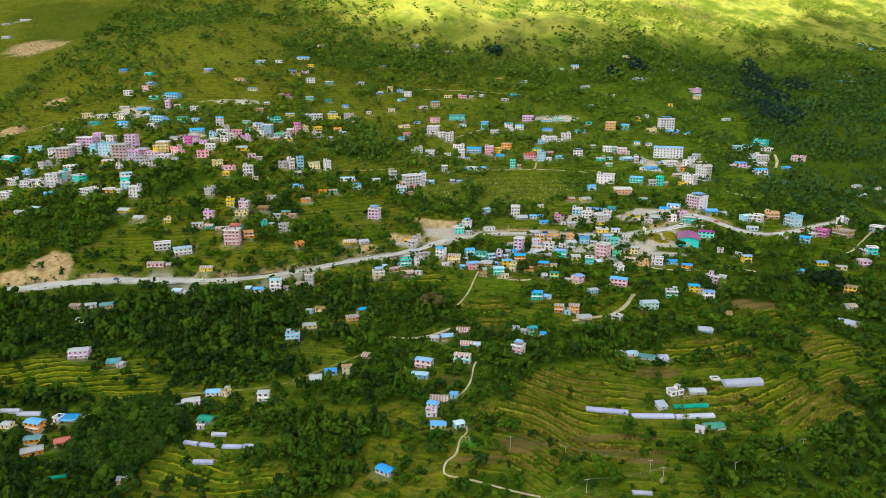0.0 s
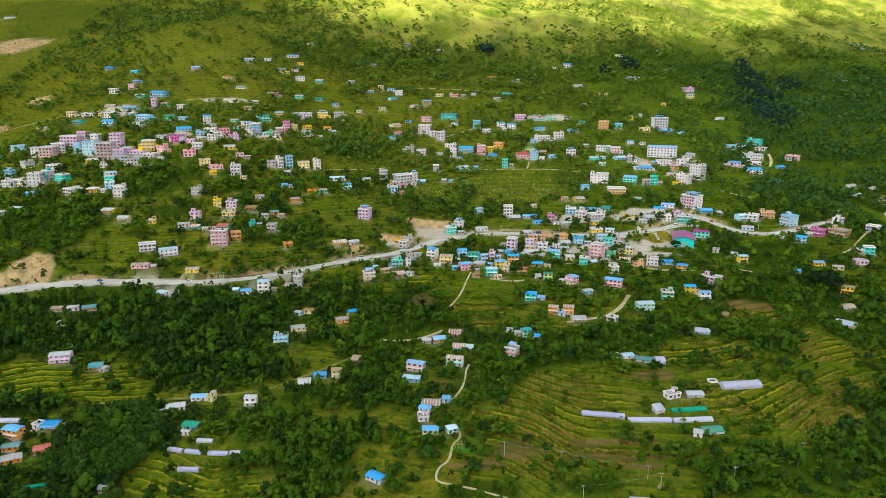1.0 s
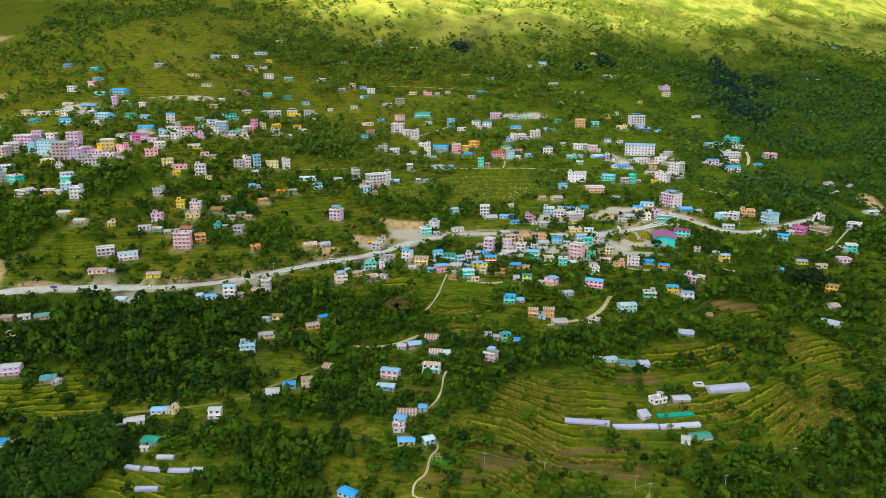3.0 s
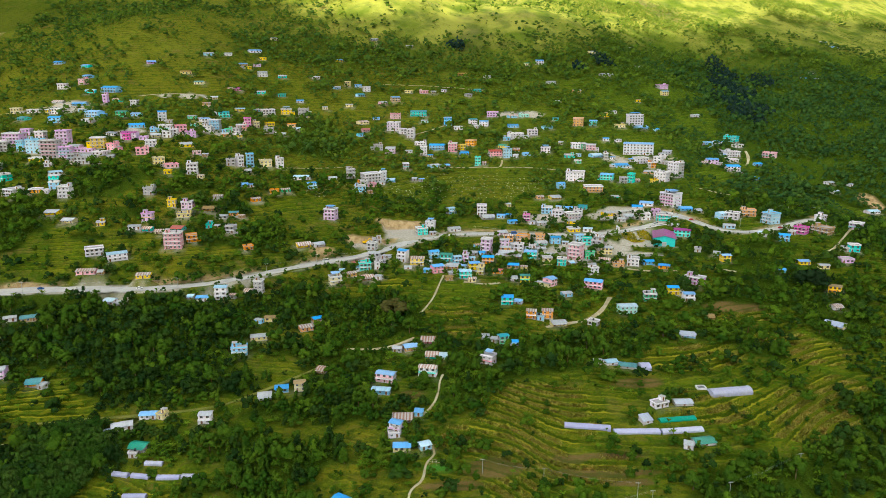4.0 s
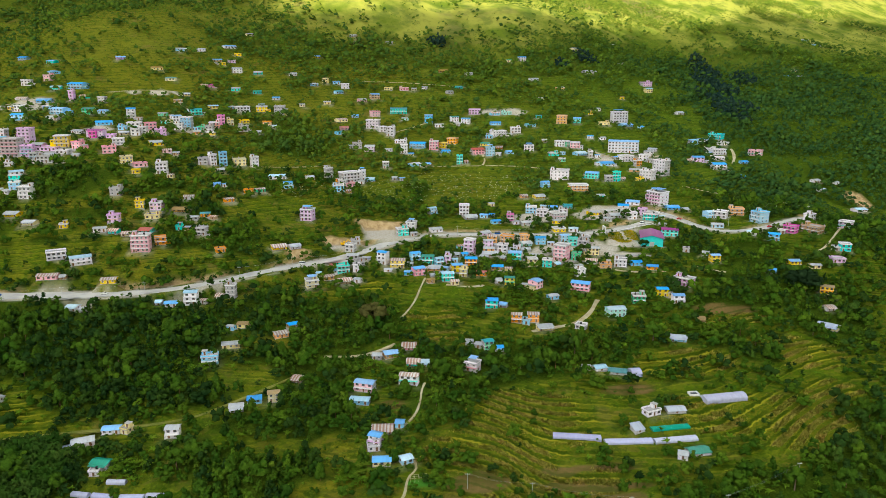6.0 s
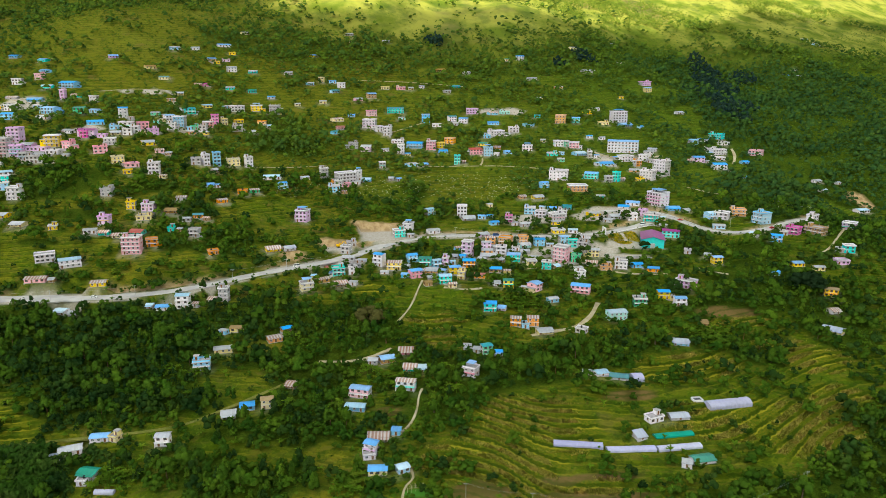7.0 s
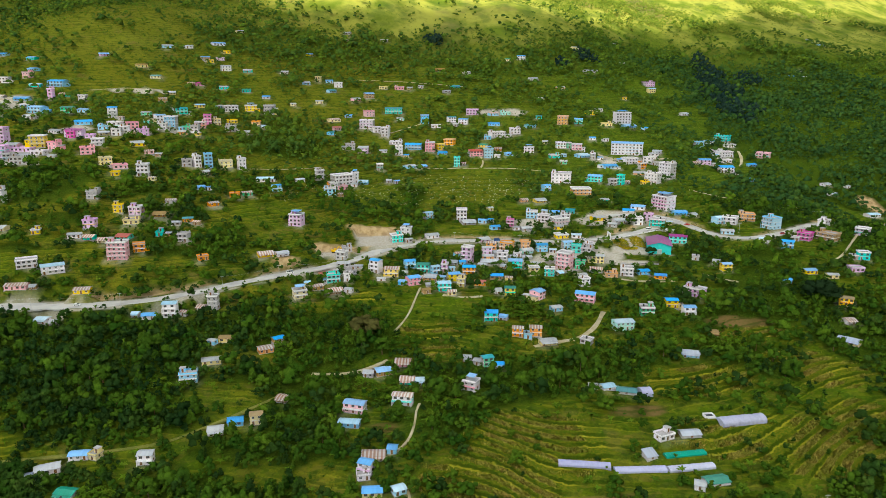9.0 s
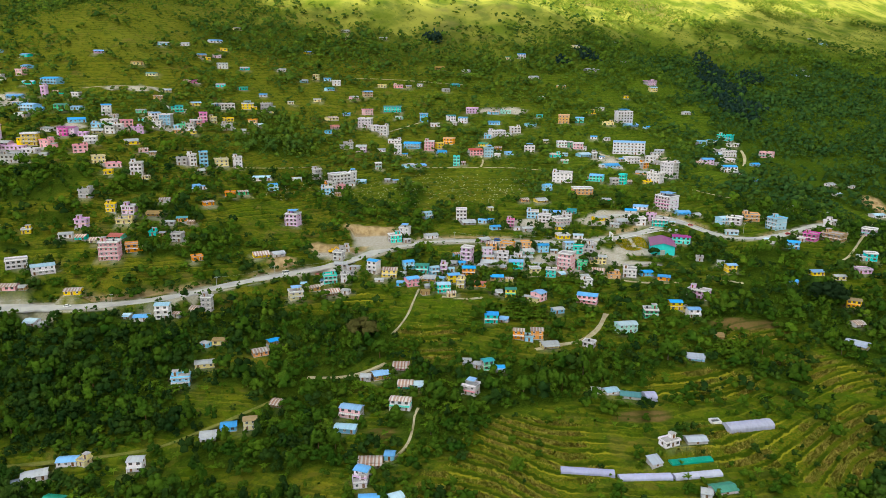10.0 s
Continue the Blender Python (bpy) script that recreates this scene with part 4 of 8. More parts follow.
plot("house", -166, 361, 4.5, 5, 1, -20, "cream", "flat")
plot("house", -186, 353, 10.8, 6.7, 1, 20, "white", "tin")
plot("house", -192, 348, 4.5, 5, 1, 20, "white", "silver")
plot("house", -140, 358, 7, 5.6, 2, 8, "white", "tin", "b")
plot("house", -253, 331, 10.5, 6.5, 1, -3, "white", "blue")
plot("house", -259, 329, 4.5, 5, 1, -24, "white", "flat")
plot("house", -269, 321, 10.5, 6.5, 2, -24, "orange", "blue")
plot("house", -265, 312, 9.1, 5.7, 1, 0, "orange", "teal")
plot("house", -261, 304, 11.4, 7.1, 1, 20, "orange", "tin")
plot("house", -247, 314, 10.8, 6.7, 1, 17, "brown", "red")
plot("house", -171, 340, 9.3, 5.8, 1, -10, "grey", "green")
plot("house", -172, 335, 4.5, 5, 1, 0, "white", "flat")
plot("house", -202, 292, 4.5, 5, 1, 12, "brown", "tin")
plot("house", -285, 319, 5.6, 5, 1, -17, "cream", "tin")
plot("house", -90, 379, 6.4, 5.2, 2, 17, "cream", "thatch")
plot("house", -101, 379, 7.6, 6.1, 1, 17, "blue", "blue")
plot("house", -110, 374, 7.6, 6.1, 1, 17, "white", "tin")
plot("house", -79, 393, 5.4, 5, 1, -12, "brown", "rust")
plot("house", -39, 383, 11, 5.7, 2, -11, "pink", "blue", "b")
plot("house", -41, 373, 10.5, 5.3, 1, -2, "blue", "pale")
plot("house", -14, 387, 10.5, 5.4, 2, -7, "white", "rust", "b")
plot("house", -27, 351, 11, 6.1, 1, 8, "cream", "rust")
plot("house", -30, 343, 6.5, 5.2, 2, -13, "white", "blue", "b")
plot("house", -31, 339, 5.9, 5, 1, 17, "white", "flat")
plot("house", -26, 329, 9, 5.6, 1, 11, "cream", "blue")
plot("house", -14, 329, 5.8, 5, 1, 32, "sky", "pale")
plot("house", -18, 354, 4.5, 5, 1, 0, "sky", "blue")
plot("house", -53, 296, 9.5, 5.9, 1, -20, "white", "blue")
plot("house", 90, 399, 4.5, 5, 1, -12, "grey", "tin", "l")
plot("house", 98, 399, 7.2, 5.8, 1, 14, "white", "pale", "l")
plot("house", 108, 396, 10.3, 6.4, 1, -20, "grey", "teal", "l")
plot("house", 118, 361, 8.6, 5.3, 1, 19, "white", "flat", "t")
plot("house", 132, 364, 9.9, 6.1, 1, 0, "grey", "silver", "l")
plot("house", 107, 348, 5.6, 5, 1, 15, "grey", "silver", "sl")
plot("house", 134, 333, 11, 6.8, 1, 7, "white", "green", "l")
plot("house", 125, 329, 4.5, 5, 1, -24, "white", "tin")
plot("house", 427, 705, 11.6, 9.3, 1, 0, "white", "pale")
plot("hall", 176.2, 567, 16.8, 26.8, 6.6, -14, "cyan", "violet")
plot("tunnel", 163, 375, 25.2, 7.6, 3.5, 5, "film", "film")
plot("tunnel", 74, 342, 24.5, 4.9, 1.7, -9, "film", "film")
plot("tunnel", 100, 339, 24.7, 4.7, 1.7, -1, "film", "film")
plot("tunnel", 125, 341, 23.3, 4.7, 1.7, 4, "film", "film")
plot("tunnel", 125, 350, 21.1, 4.6, 1.3, 5, "net", "film")
plot("tunnel", -239, 289, 11.7, 3, 1.5, 14, "net", "film")
plot("tunnel", 118, 395, 6.1, 8, 3.6, 0, "film", "film")
plot("tunnel", -290, 330, 12.2, 3.7, 1.8, -8, "film", "film")
plot("tunnel", -278, 330, 14.2, 4, 1.8, -8, "film", "film")
plot("tunnel", -159, 329, 9.6, 3, 2, -2, "film", "film")
plot("tunnel", -174, 322, 9, 3.2, 1.8, -12, "film", "film")
plot("tunnel", -163, 321, 10.2, 3.3, 1.8, -8, "film", "film")
plot("tunnel", -148, 320, 11.9, 3.6, 1.8, 4, "film", "film")
plot("tunnel", -135, 320, 11.8, 3.5, 1.8, 4, "film", "film")
plot("tunnel", -161, 308, 11.9, 3.3, 2.2, 3, "film", "film")
plot("tunnel", 83, 280, 10, 3, 1.4, -3, "film", "film")
plot("basin", 147, 378, 5.4, 4.3, 1, 0, "x", "x")
plot("house", 86, 623, 9.3, 7.4, 2, -5, "sky", "flat")
plot("house", 113, 616, 7.7, 6.2, 2, -10, "white", "flat")
plot("house", 83, 656, 6.5, 5.2, 1, 20, "peach", "rust")
plot("house", 97, 655, 9.7, 7.8, 1, 20, "yellow", "tin")
plot("house", 73, 564, 7.1, 5.6, 2, 0, "peach", "flat")
plot("house", 43, 553, 6.9, 5.5, 2, 2, "lilac", "tin")
plot("house", 71, 438, 9.7, 6, 1, 7, "cream", "tin")
plot("house", -307, 635, 8.6, 6.9, 1, -20, "white", "tin")
plot("house", -322, 559, 7.9, 6.3, 2, 15, "turq", "tin")
plot("house", -270, 676, 4.8, 3.5, 1, -15, "grey", "rust")
plot("house", -277, 653, 4.5, 3.6, 1, -10, "cream", "blue")
plot("house", -251, 649, 5.2, 4.2, 1, -15, "cream", "rust")
plot("house", -240, 723, 3.9, 3.6, 1, 24, "white", "rust")
plot("house", -221, 683, 3.9, 3.5, 1, -8, "sky", "pale")
plot("house", -248, 697, 3.7, 3.7, 1, 14, "brown", "tin")
plot("house", -213, 587, 5, 4.3, 1, -20, "cream", "rust")
plot("house", -220, 623, 5.1, 3.7, 1, -7, "brown", "tin")
plot("house", -172, 594, 3.7, 3.7, 1, -10, "white", "blue")
plot("house", -208, 757, 4.9, 3.6, 1, 15, "sky", "tin")
plot("house", -161, 742, 4.2, 3.8, 1, -17, "white", "pale")
plot("house", -23, 745, 5, 4.2, 1, 5, "cream", "blue")
plot("house", 34, 735, 4, 4.3, 1, -5, "grey", "rust")
plot("house", -76, 642, 4.9, 4.2, 1, -5, "brown", "rust")
plot("house", -30, 690, 5.1, 4.1, 1, 15, "grey", "blue")
plot("house", 287, 752, 4.1, 4.3, 1, -10, "grey", "tin")
plot("house", 306, 740, 4.6, 4.2, 1, -15, "grey", "tin")
plot("house", 188, 741, 3.8, 3.9, 1, 5, "grey", "blue")
plot("house", 135, 750, 5, 3.9, 1, -22, "sky", "pale")
plot("house", 170, 744, 5.1, 3.8, 1, -17, "white", "blue")
plot("house", 183, 691, 4.5, 4.4, 1, 8, "grey", "rust")
plot("house", -168, 546, 4.8, 3.7, 1, -24, "brown", "rust")
plot("house", -182, 528, 3.6, 4.4, 1, -12, "brown", "tin")
plot("house", -246, 467, 4, 3.4, 1, 2, "brown", "tin")
plot("house", -223, 443, 4.6, 4, 1, 8, "grey", "tin")
plot("house", -179, 454, 4.1, 3.7, 1, -8, "grey", "pale")
plot("house", -151, 458, 4.2, 4, 1, -22, "grey", "rust")
plot("house", 51, 614, 4.3, 3.7, 1, -24, "grey", "blue")
plot("house", -16, 568, 5.2, 3.8, 1, 5, "grey", "tin")
plot("house", 70, 598, 4.9, 3.4, 1, 15, "white", "tin")
plot("house", 62, 545, 4.7, 3.6, 1, -15, "white", "tin")
plot("house", 53, 530, 3.7, 3.8, 1, -20, "brown", "tin")
plot("house", 93, 557, 5, 3.8, 1, -7, "grey", "pale")
plot("house", 16, 524, 3.8, 3.9, 1, 5, "sky", "pale")
plot("house", 18, 534, 5, 3.8, 1, -17, "grey", "tin")
plot("house", 9, 510, 4.4, 4.2, 1, -24, "sky", "blue")
plot("house", 55, 512, 4.9, 4, 1, -5, "cream", "rust")
plot("house", 92, 522, 4.6, 3.8, 1, 22, "brown", "pale")
plot("house", 64, 489, 4.8, 3.5, 1, -22, "cream", "tin")
plot("house", 47, 463, 5, 4.2, 1, -24, "white", "blue")
plot("house", -81, 494, 3.7, 4.3, 1, 2, "cream", "pale")
plot("house", -53, 489, 4.9, 4.1, 1, -22, "white", "tin")
plot("house", -142, 464, 4.7, 4.3, 1, -19, "grey", "rust")
plot("house", -128, 436, 4.8, 3.6, 1, -24, "sky", "tin")
plot("house", 40, 415, 4.8, 3.9, 1, 0, "grey", "blue")
plot("house", 22, 421, 4.5, 3.9, 1, -5, "grey", "tin")
plot("house", 197, 607, 4.3, 4.3, 1, -14, "cream", "pale")
plot("house", 98, 631, 4.6, 3.6, 1, -24, "white", "pale")
plot("house", 44, 538.7, 12.3, 9, 1, -13, "grey", "tin", "l")
plot("house", 94.8, 615.2, 8.9, 7.1, 2, -19, "white", "flat")
plot("house", 104.9, 599.9, 7.3, 5.8, 1, -17, "yellow", "tin")
plot("house", -77.7, 678, 8.6, 6.9, 2, -28, "sky", "flat")
plot("house", -68.3, 669, 8, 6.4, 1, -22, "white", "tin")
plot("house", -82.2, 656, 7.3, 5.9, 2, -33, "grey", "flat", "u")
plot("house", -209.8, 535.1, 10.3, 8.3, 1, -2, "cream", "flat", "u")
plot("house", 118.6, 555.1, 8.1, 6.5, 2, -24, "grey", "flat", "u")
plot("house", 104.3, 544.8, 6.2, 5, 1, -3, "yellow", "tin")
plot("house", 119.6, 528.7, 8.7, 6.9, 1, -16, "grey", "rust")
plot("house", 72, 547, 7.1, 5.7, 1, 2, "grey", "tin", "l")
plot("house", 78.3, 536.9, 6.2, 4.9, 1, -27, "cream", "tin", "l")
plot("house", 94.5, 539.4, 5.7, 4.6, 1, -5, "grey", "flat")
plot("house", 38.5, 532.8, 5.7, 4.5, 1, -29, "white", "tin", "l")
plot("house", 51.1, 554.1, 6.3, 5.1, 1, 5, "grey", "tin", "l")
plot("house", 65.6, 550, 5.4, 4.3, 1, -16, "white", "flat")
plot("house", 21.5, 547.7, 6.3, 5, 1, 12, "sky", "rust")
plot("house", 0.9, 501.4, 6.6, 5.3, 1, 11, "grey", "tin", "l")
plot("house", -17.8, 516.4, 5.5, 4.4, 1, -17, "grey", "tin", "l")
plot("house", -5.8, 508.9, 5.9, 4.7, 1, -29, "brown", "rust")
plot("house", -32.8, 505.9, 5.4, 4.3, 1, -3, "white", "tin", "l")
plot("house", -54.1, 512.1, 6.7, 5.4, 1, 16, "grey", "flat", "u")
plot("house", -49.5, 521, 5.6, 4.4, 1, -18, "grey", "tin", "l")
plot("house", -71.6, 507.9, 6.7, 5.3, 1, 23, "brown", "red", "l")
plot("house", -62.4, 531.4, 6.9, 5.6, 2, -27, "grey", "flat", "u")
plot("house", 149.5, 604.1, 6.8, 5.5, 1, -18, "grey", "tin")
plot("house", 167.6, 618.4, 8, 6.4, 1, -37, "white", "flat")
plot("house", 170, 633, 9.2, 7.3, 1, -15, "white", "blue", "l")
plot("house", 182, 615.9, 7, 5.6, 2, -34, "lilac", "flat")
plot("house", 193.7, 594.3, 5.8, 4.6, 1, -30, "grey", "tin", "l")
plot("house", 154.4, 654.6, 7.4, 5.9, 1, -7, "turq", "tin", "l")
plot("house", 131.7, 734.7, 7, 5.6, 1, -9, "green", "flat")
plot("house", 181.9, 724.5, 6.9, 5.5, 1, -7, "white", "tin", "l")
plot("house", 202, 714.4, 11.3, 9, 1, -26, "orange", "tin", "l")
plot("house", 217.8, 742.8, 8.2, 6.6, 2, -43, "white", "flat")
plot("house", 234.4, 768.6, 8.5, 6.8, 1, -37, "white", "tin")
plot("house", 224.8, 737.9, 7, 5.6, 1, -54, "grey", "flat")
plot("house", 275.3, 753.4, 9, 7.2, 1, -36, "lilac", "tin")
plot("house", 305.2, 792.3, 10, 8, 1, -51, "white", "flat")
plot("house", -328.8, 610.8, 9.6, 7.7, 1, 2, "lilac", "tin")
plot("house", -311.1, 592.9, 8.4, 6.7, 1, 1, "white", "tin")
plot("house", -321.3, 588.9, 6.5, 5.2, 2, -2, "grey", "flat", "u")
plot("house", -370.4, 631.5, 7.9, 6.4, 3, 7, "white", "flat", "u")
plot("house", -396.5, 654.8, 8.2, 6.6, 2, 14, "lilac", "flat")
plot("house", -305.3, 613.1, 6.8, 5.4, 1, 10, "yellow", "flat")
plot("house", -291.5, 595.2, 5.7, 4.5, 1, 1, "grey", "tin", "l")
plot("house", -290.7, 627.7, 6.4, 5.1, 2, -6, "magenta", "flat")
plot("house", -277.3, 631.2, 6.9, 5.6, 1, -7, "lilac", "flat")
plot("house", -274.8, 650.3, 7.1, 5.7, 1, -2, "sky", "flat")
plot("house", -257.2, 650.2, 7.1, 5.7, 2, -12, "white", "flat")
plot("house", -233.7, 674.6, 7.4, 5.9, 2, -18, "white", "flat", "u")
plot("house", -248, 679.9, 6.9, 5.5, 1, -9, "turq", "tin")
plot("house", -217.8, 687.6, 7, 5.6, 1, -13, "green", "flat")
plot("house", -210.1, 688.3, 7, 5.6, 2, -28, "grey", "flat", "u")
plot("house", -335.1, 679.4, 6.4, 5.1, 1, 9, "sky", "blue")
plot("house", -361.2, 697.3, 9.8, 7.8, 1, 12, "sky", "flat")
plot("house", -390, 699.4, 8.7, 7, 2, 11, "white", "flat", "u")
plot("house", -403.6, 728.9, 10.2, 8.1, 1, 12, "grey", "rust", "l")
plot("house", -214.1, 804.2, 8.7, 7, 1, -14, "turq", "tin")


# ---- the ground: one sheet ----
def axis_steps(stops):
    """Grid lines: (from, to, spacing) runs joined into one list."""
    out = []
    for a, b, step in stops:
        out += list(np.arange(a, b, step))
    return np.array(out + [stops[-1][1]])


GX = axis_steps([(-3600, -1200, 120), (-1200, -640, 20), (-640, -420, 5), (-420, 420, 3.4), (420, 720, 5), (720, 1400, 20), (1400, 3600, 120)])
GY = axis_steps([(-2600, -200, 120), (-200, 220, 15), (220, 470, 1.4), (470, 760, 2.3), (760, 1300, 4.5), (1300, 1900, 20), (1900, 3400, 120)])
XX, YY = np.meshgrid(GX, GY)
base = hillside(XX, YY)
far = smooth(np.hypot(XX, YY - 700), 900, 2400)
base = base + (fbm(XX, YY, 130, 21, 4) - 0.5) * 9 * smooth(YY, 760, 1000) + (0.5 - np.abs(fbm(XX, YY, 110, 37, 4) - 0.5) * 2) * 13 * smooth(YY, 1020, 1200) + (fbm(XX, YY, 420, 31, 3) - 0.5) * 120 * far
rice, corn, soil, woods = patches(XX, YY, RICE, 0.25, 3), patches(XX, YY, CORN, 0.25, 4), patches(XX, YY, SOIL, 0.3, 6), patches(XX, YY, WOODS, 0.4, 7) * (1 - 0.8 * patches(XX, YY, GLADES, 0.5, 39))
bare, gravel = patches(XX, YY, BARE, 0.5, 8), patches(XX, YY, GRAVEL, 0.4, 10)


def swing(x, y):
    """How the terrace lines bend away from the contours, in metres: down into the bowl and up round the shoulder."""
    near = smooth(y, 250, 285) * (1 - smooth(y, 400, 540))
    return (7.0 * smooth(x, 8, 70) - 8.0 * smooth(x, 160, 255) * smooth(y, 300, 350) + 3.6 * np.exp(-((x + 150) / 28) ** 2) * (1 - smooth(y, 318, 345))) * near


# terraces: level treads and steep risers along the contours
tread = 1.9 + 0.6 * smooth(YY, 480, 800)
lift = (base + swing(XX, YY)) / tread + (fbm(XX, YY, 70, 11) - 0.5) * 2.4
step_at, part_of = np.floor(lift), lift - np.floor(lift)
riser = smooth(part_of, 0.66, 1.0)
terraced = np.clip(0.6 + 0.6 * np.maximum(rice, corn) - 0.6 * woods, 0, 1) * (1 - smooth(YY, 900, 1080)) * smooth(YY, 200, 260)
HZ = base + terraced * tread * (step_at + riser - lift)
HZ = HZ + (fbm(XX, YY, 9, 41, 2) - 0.5) * 0.5
# benches cut for the ways and the plots
for line, half in [(w[1], max(w[2]) / 2) for w in WAYS]:
    s, wx, wy, wz = way_heights(rounded(line))
    pts = list(zip(wx[::2], wy[::2]))
    box = (XX > wx.min() - 30) & (XX < wx.max() + 30) & (YY > wy.min() - 30) & (YY < wy.max() + 30)
    dist, along = near_line(XX[box], YY[box], pts)
    k = 1 - smooth(dist, half + 0.8, half + 3.0 + half)
    HZ[box] = HZ[box] * (1 - k) + (np.interp(along, s, wz) - 0.35) * k
    terraced[box] *= 1 - k
    if half > 2:   # dusty verges
        gravel[box] = np.maximum(gravel[box], 0.8 * (1 - smooth(dist, half + 0.6, half + 2.6)) * smooth(fbm(XX[box], YY[box], 12, 89), 0.36, 0.56))
    if half > 3:   # raw earth where the slope was cut back above the road
        above = (smooth(dist, half, half + 0.8) * (1 - smooth(dist, half + 3.5, half + 6.5)) * smooth(YY[box] - np.interp(along, s, wy), 1.0, 3.0))
        bare[box] = np.maximum(bare[box], 0.85 * above * smooth(fbm(XX[box], YY[box], 26, 87), 0.42, 0.58))
for px, py, hw, hd, turn, cut in PITS:   # dug-out yards beside the road, with a raw cut face behind
    c, s_ = math.cos(radians(turn)), math.sin(radians(turn))
    a, b = (XX - px) * c + (YY - py) * s_, -(XX - px) * s_ + (YY - py) * c
    wob = (fbm(XX, YY, 16, 29) - 0.5) * 7
    out = np.maximum(np.abs(a + wob * 0.6) - hw, np.abs(b + wob) - hd)
    k = 1 - smooth(out, -0.5, 2.2)
    floor_ = float(hillside(px, py - hd)) + 0.2 + 0.02 * (b + hd)
    HZ = HZ * (1 - k) + floor_ * k
    terraced *= 1 - k
    gravel = np.maximum(gravel, (1 - smooth(out, -2.0, 0.5)) * np.where(b < hd - 3, 1, 0.4))
    bare = np.maximum(bare, (1 - smooth(out, cut * 0.6, cut)) * smooth(b, hd - 7, hd - 3))
for kind, px, py, pz, w, d, storeys, yaw, *_ in PLOTS:
    r = math.hypot(w, d) / 2 + 7
    i0, i1, j0, j1 = *np.searchsorted(GY, (py - r, py + r)), *np.searchsorted(GX, (px - r, px + r))
    sx, sy = XX[i0:i1, j0:j1] - px, YY[i0:i1, j0:j1] - py
    a, b = sx * math.cos(yaw) + sy * math.sin(yaw), -sx * math.sin(yaw) + sy * math.cos(yaw)
    k = 1 - smooth(np.maximum(np.abs(a) - w / 2, np.abs(b) - d / 2), 0.8, 4.5)
    HZ[i0:i1, j0:j1] = HZ[i0:i1, j0:j1] * (1 - k) + (pz - 0.05) * k
    if kind in ("house", "hall"):   # a trodden yard, widest in front
        yard = 1 - smooth(np.maximum(np.abs(a) - w / 2 - 0.4, np.maximum(-b - d / 2 - 2.2, b - d / 2)), 0.0, 2.2)
        gravel[i0:i1, j0:j1] = np.maximum(gravel[i0:i1, j0:j1], yard * (0.45 if py > 480 else 0.15) * smooth(fbm(XX[i0:i1, j0:j1], YY[i0:i1, j0:j1], 9, 83), 0.42, 0.62))


def ground_z(x, y):
    """Height of the finished ground, between the grid lines."""
    x, y = np.atleast_1d(np.asarray(x, float)), np.atleast_1d(np.asarray(y, float))
    j, i = np.clip(np.searchsorted(GX, x) - 1, 0, len(GX) - 2), np.clip(np.searchsorted(GY, y) - 1, 0, len(GY) - 2)
    u, v = (x - GX[j]) / (GX[j + 1] - GX[j]), (y - GY[i]) / (GY[i + 1] - GY[i])
    return (HZ[i, j] * (1 - u) + HZ[i, j + 1] * u) * (1 - v) + (HZ[i + 1, j] * (1 - u) + HZ[i + 1, j + 1] * u) * v


def mesh_of(name, verts, faces, mats, slots=None, smoothed=False, attrs=()):
    """A mesh from arrays: faces of one size (k corners each)."""
    verts, faces = np.asarray(verts, np.float32).reshape(-1, 3), np.asarray(faces, np.int32)
    me = bpy.data.meshes.new(name)
    me.vertices.add(len(verts))
    me.vertices.foreach_set("co", verts.ravel())
    n, k = faces.shape
    me.loops.add(n * k)
    me.loops.foreach_set("vertex_index", faces.ravel())
    me.polygons.add(n)
    me.polygons.foreach_set("loop_start", np.arange(0, n * k, k, dtype=np.int32))
    if slots is not None:
        me.polygons.foreach_set("material_index", np.asarray(slots, np.int32))
    me.polygons.foreach_set("use_smooth", np.full(n, smoothed))
    for m in mats:
        me.materials.append(m)
    for key, values in attrs:
        at = me.attributes.new(key, "FLOAT", "POINT")
        at.data.foreach_set("value", np.asarray(values, np.float32).ravel())
    me.update(calc_edges=True)
    return me


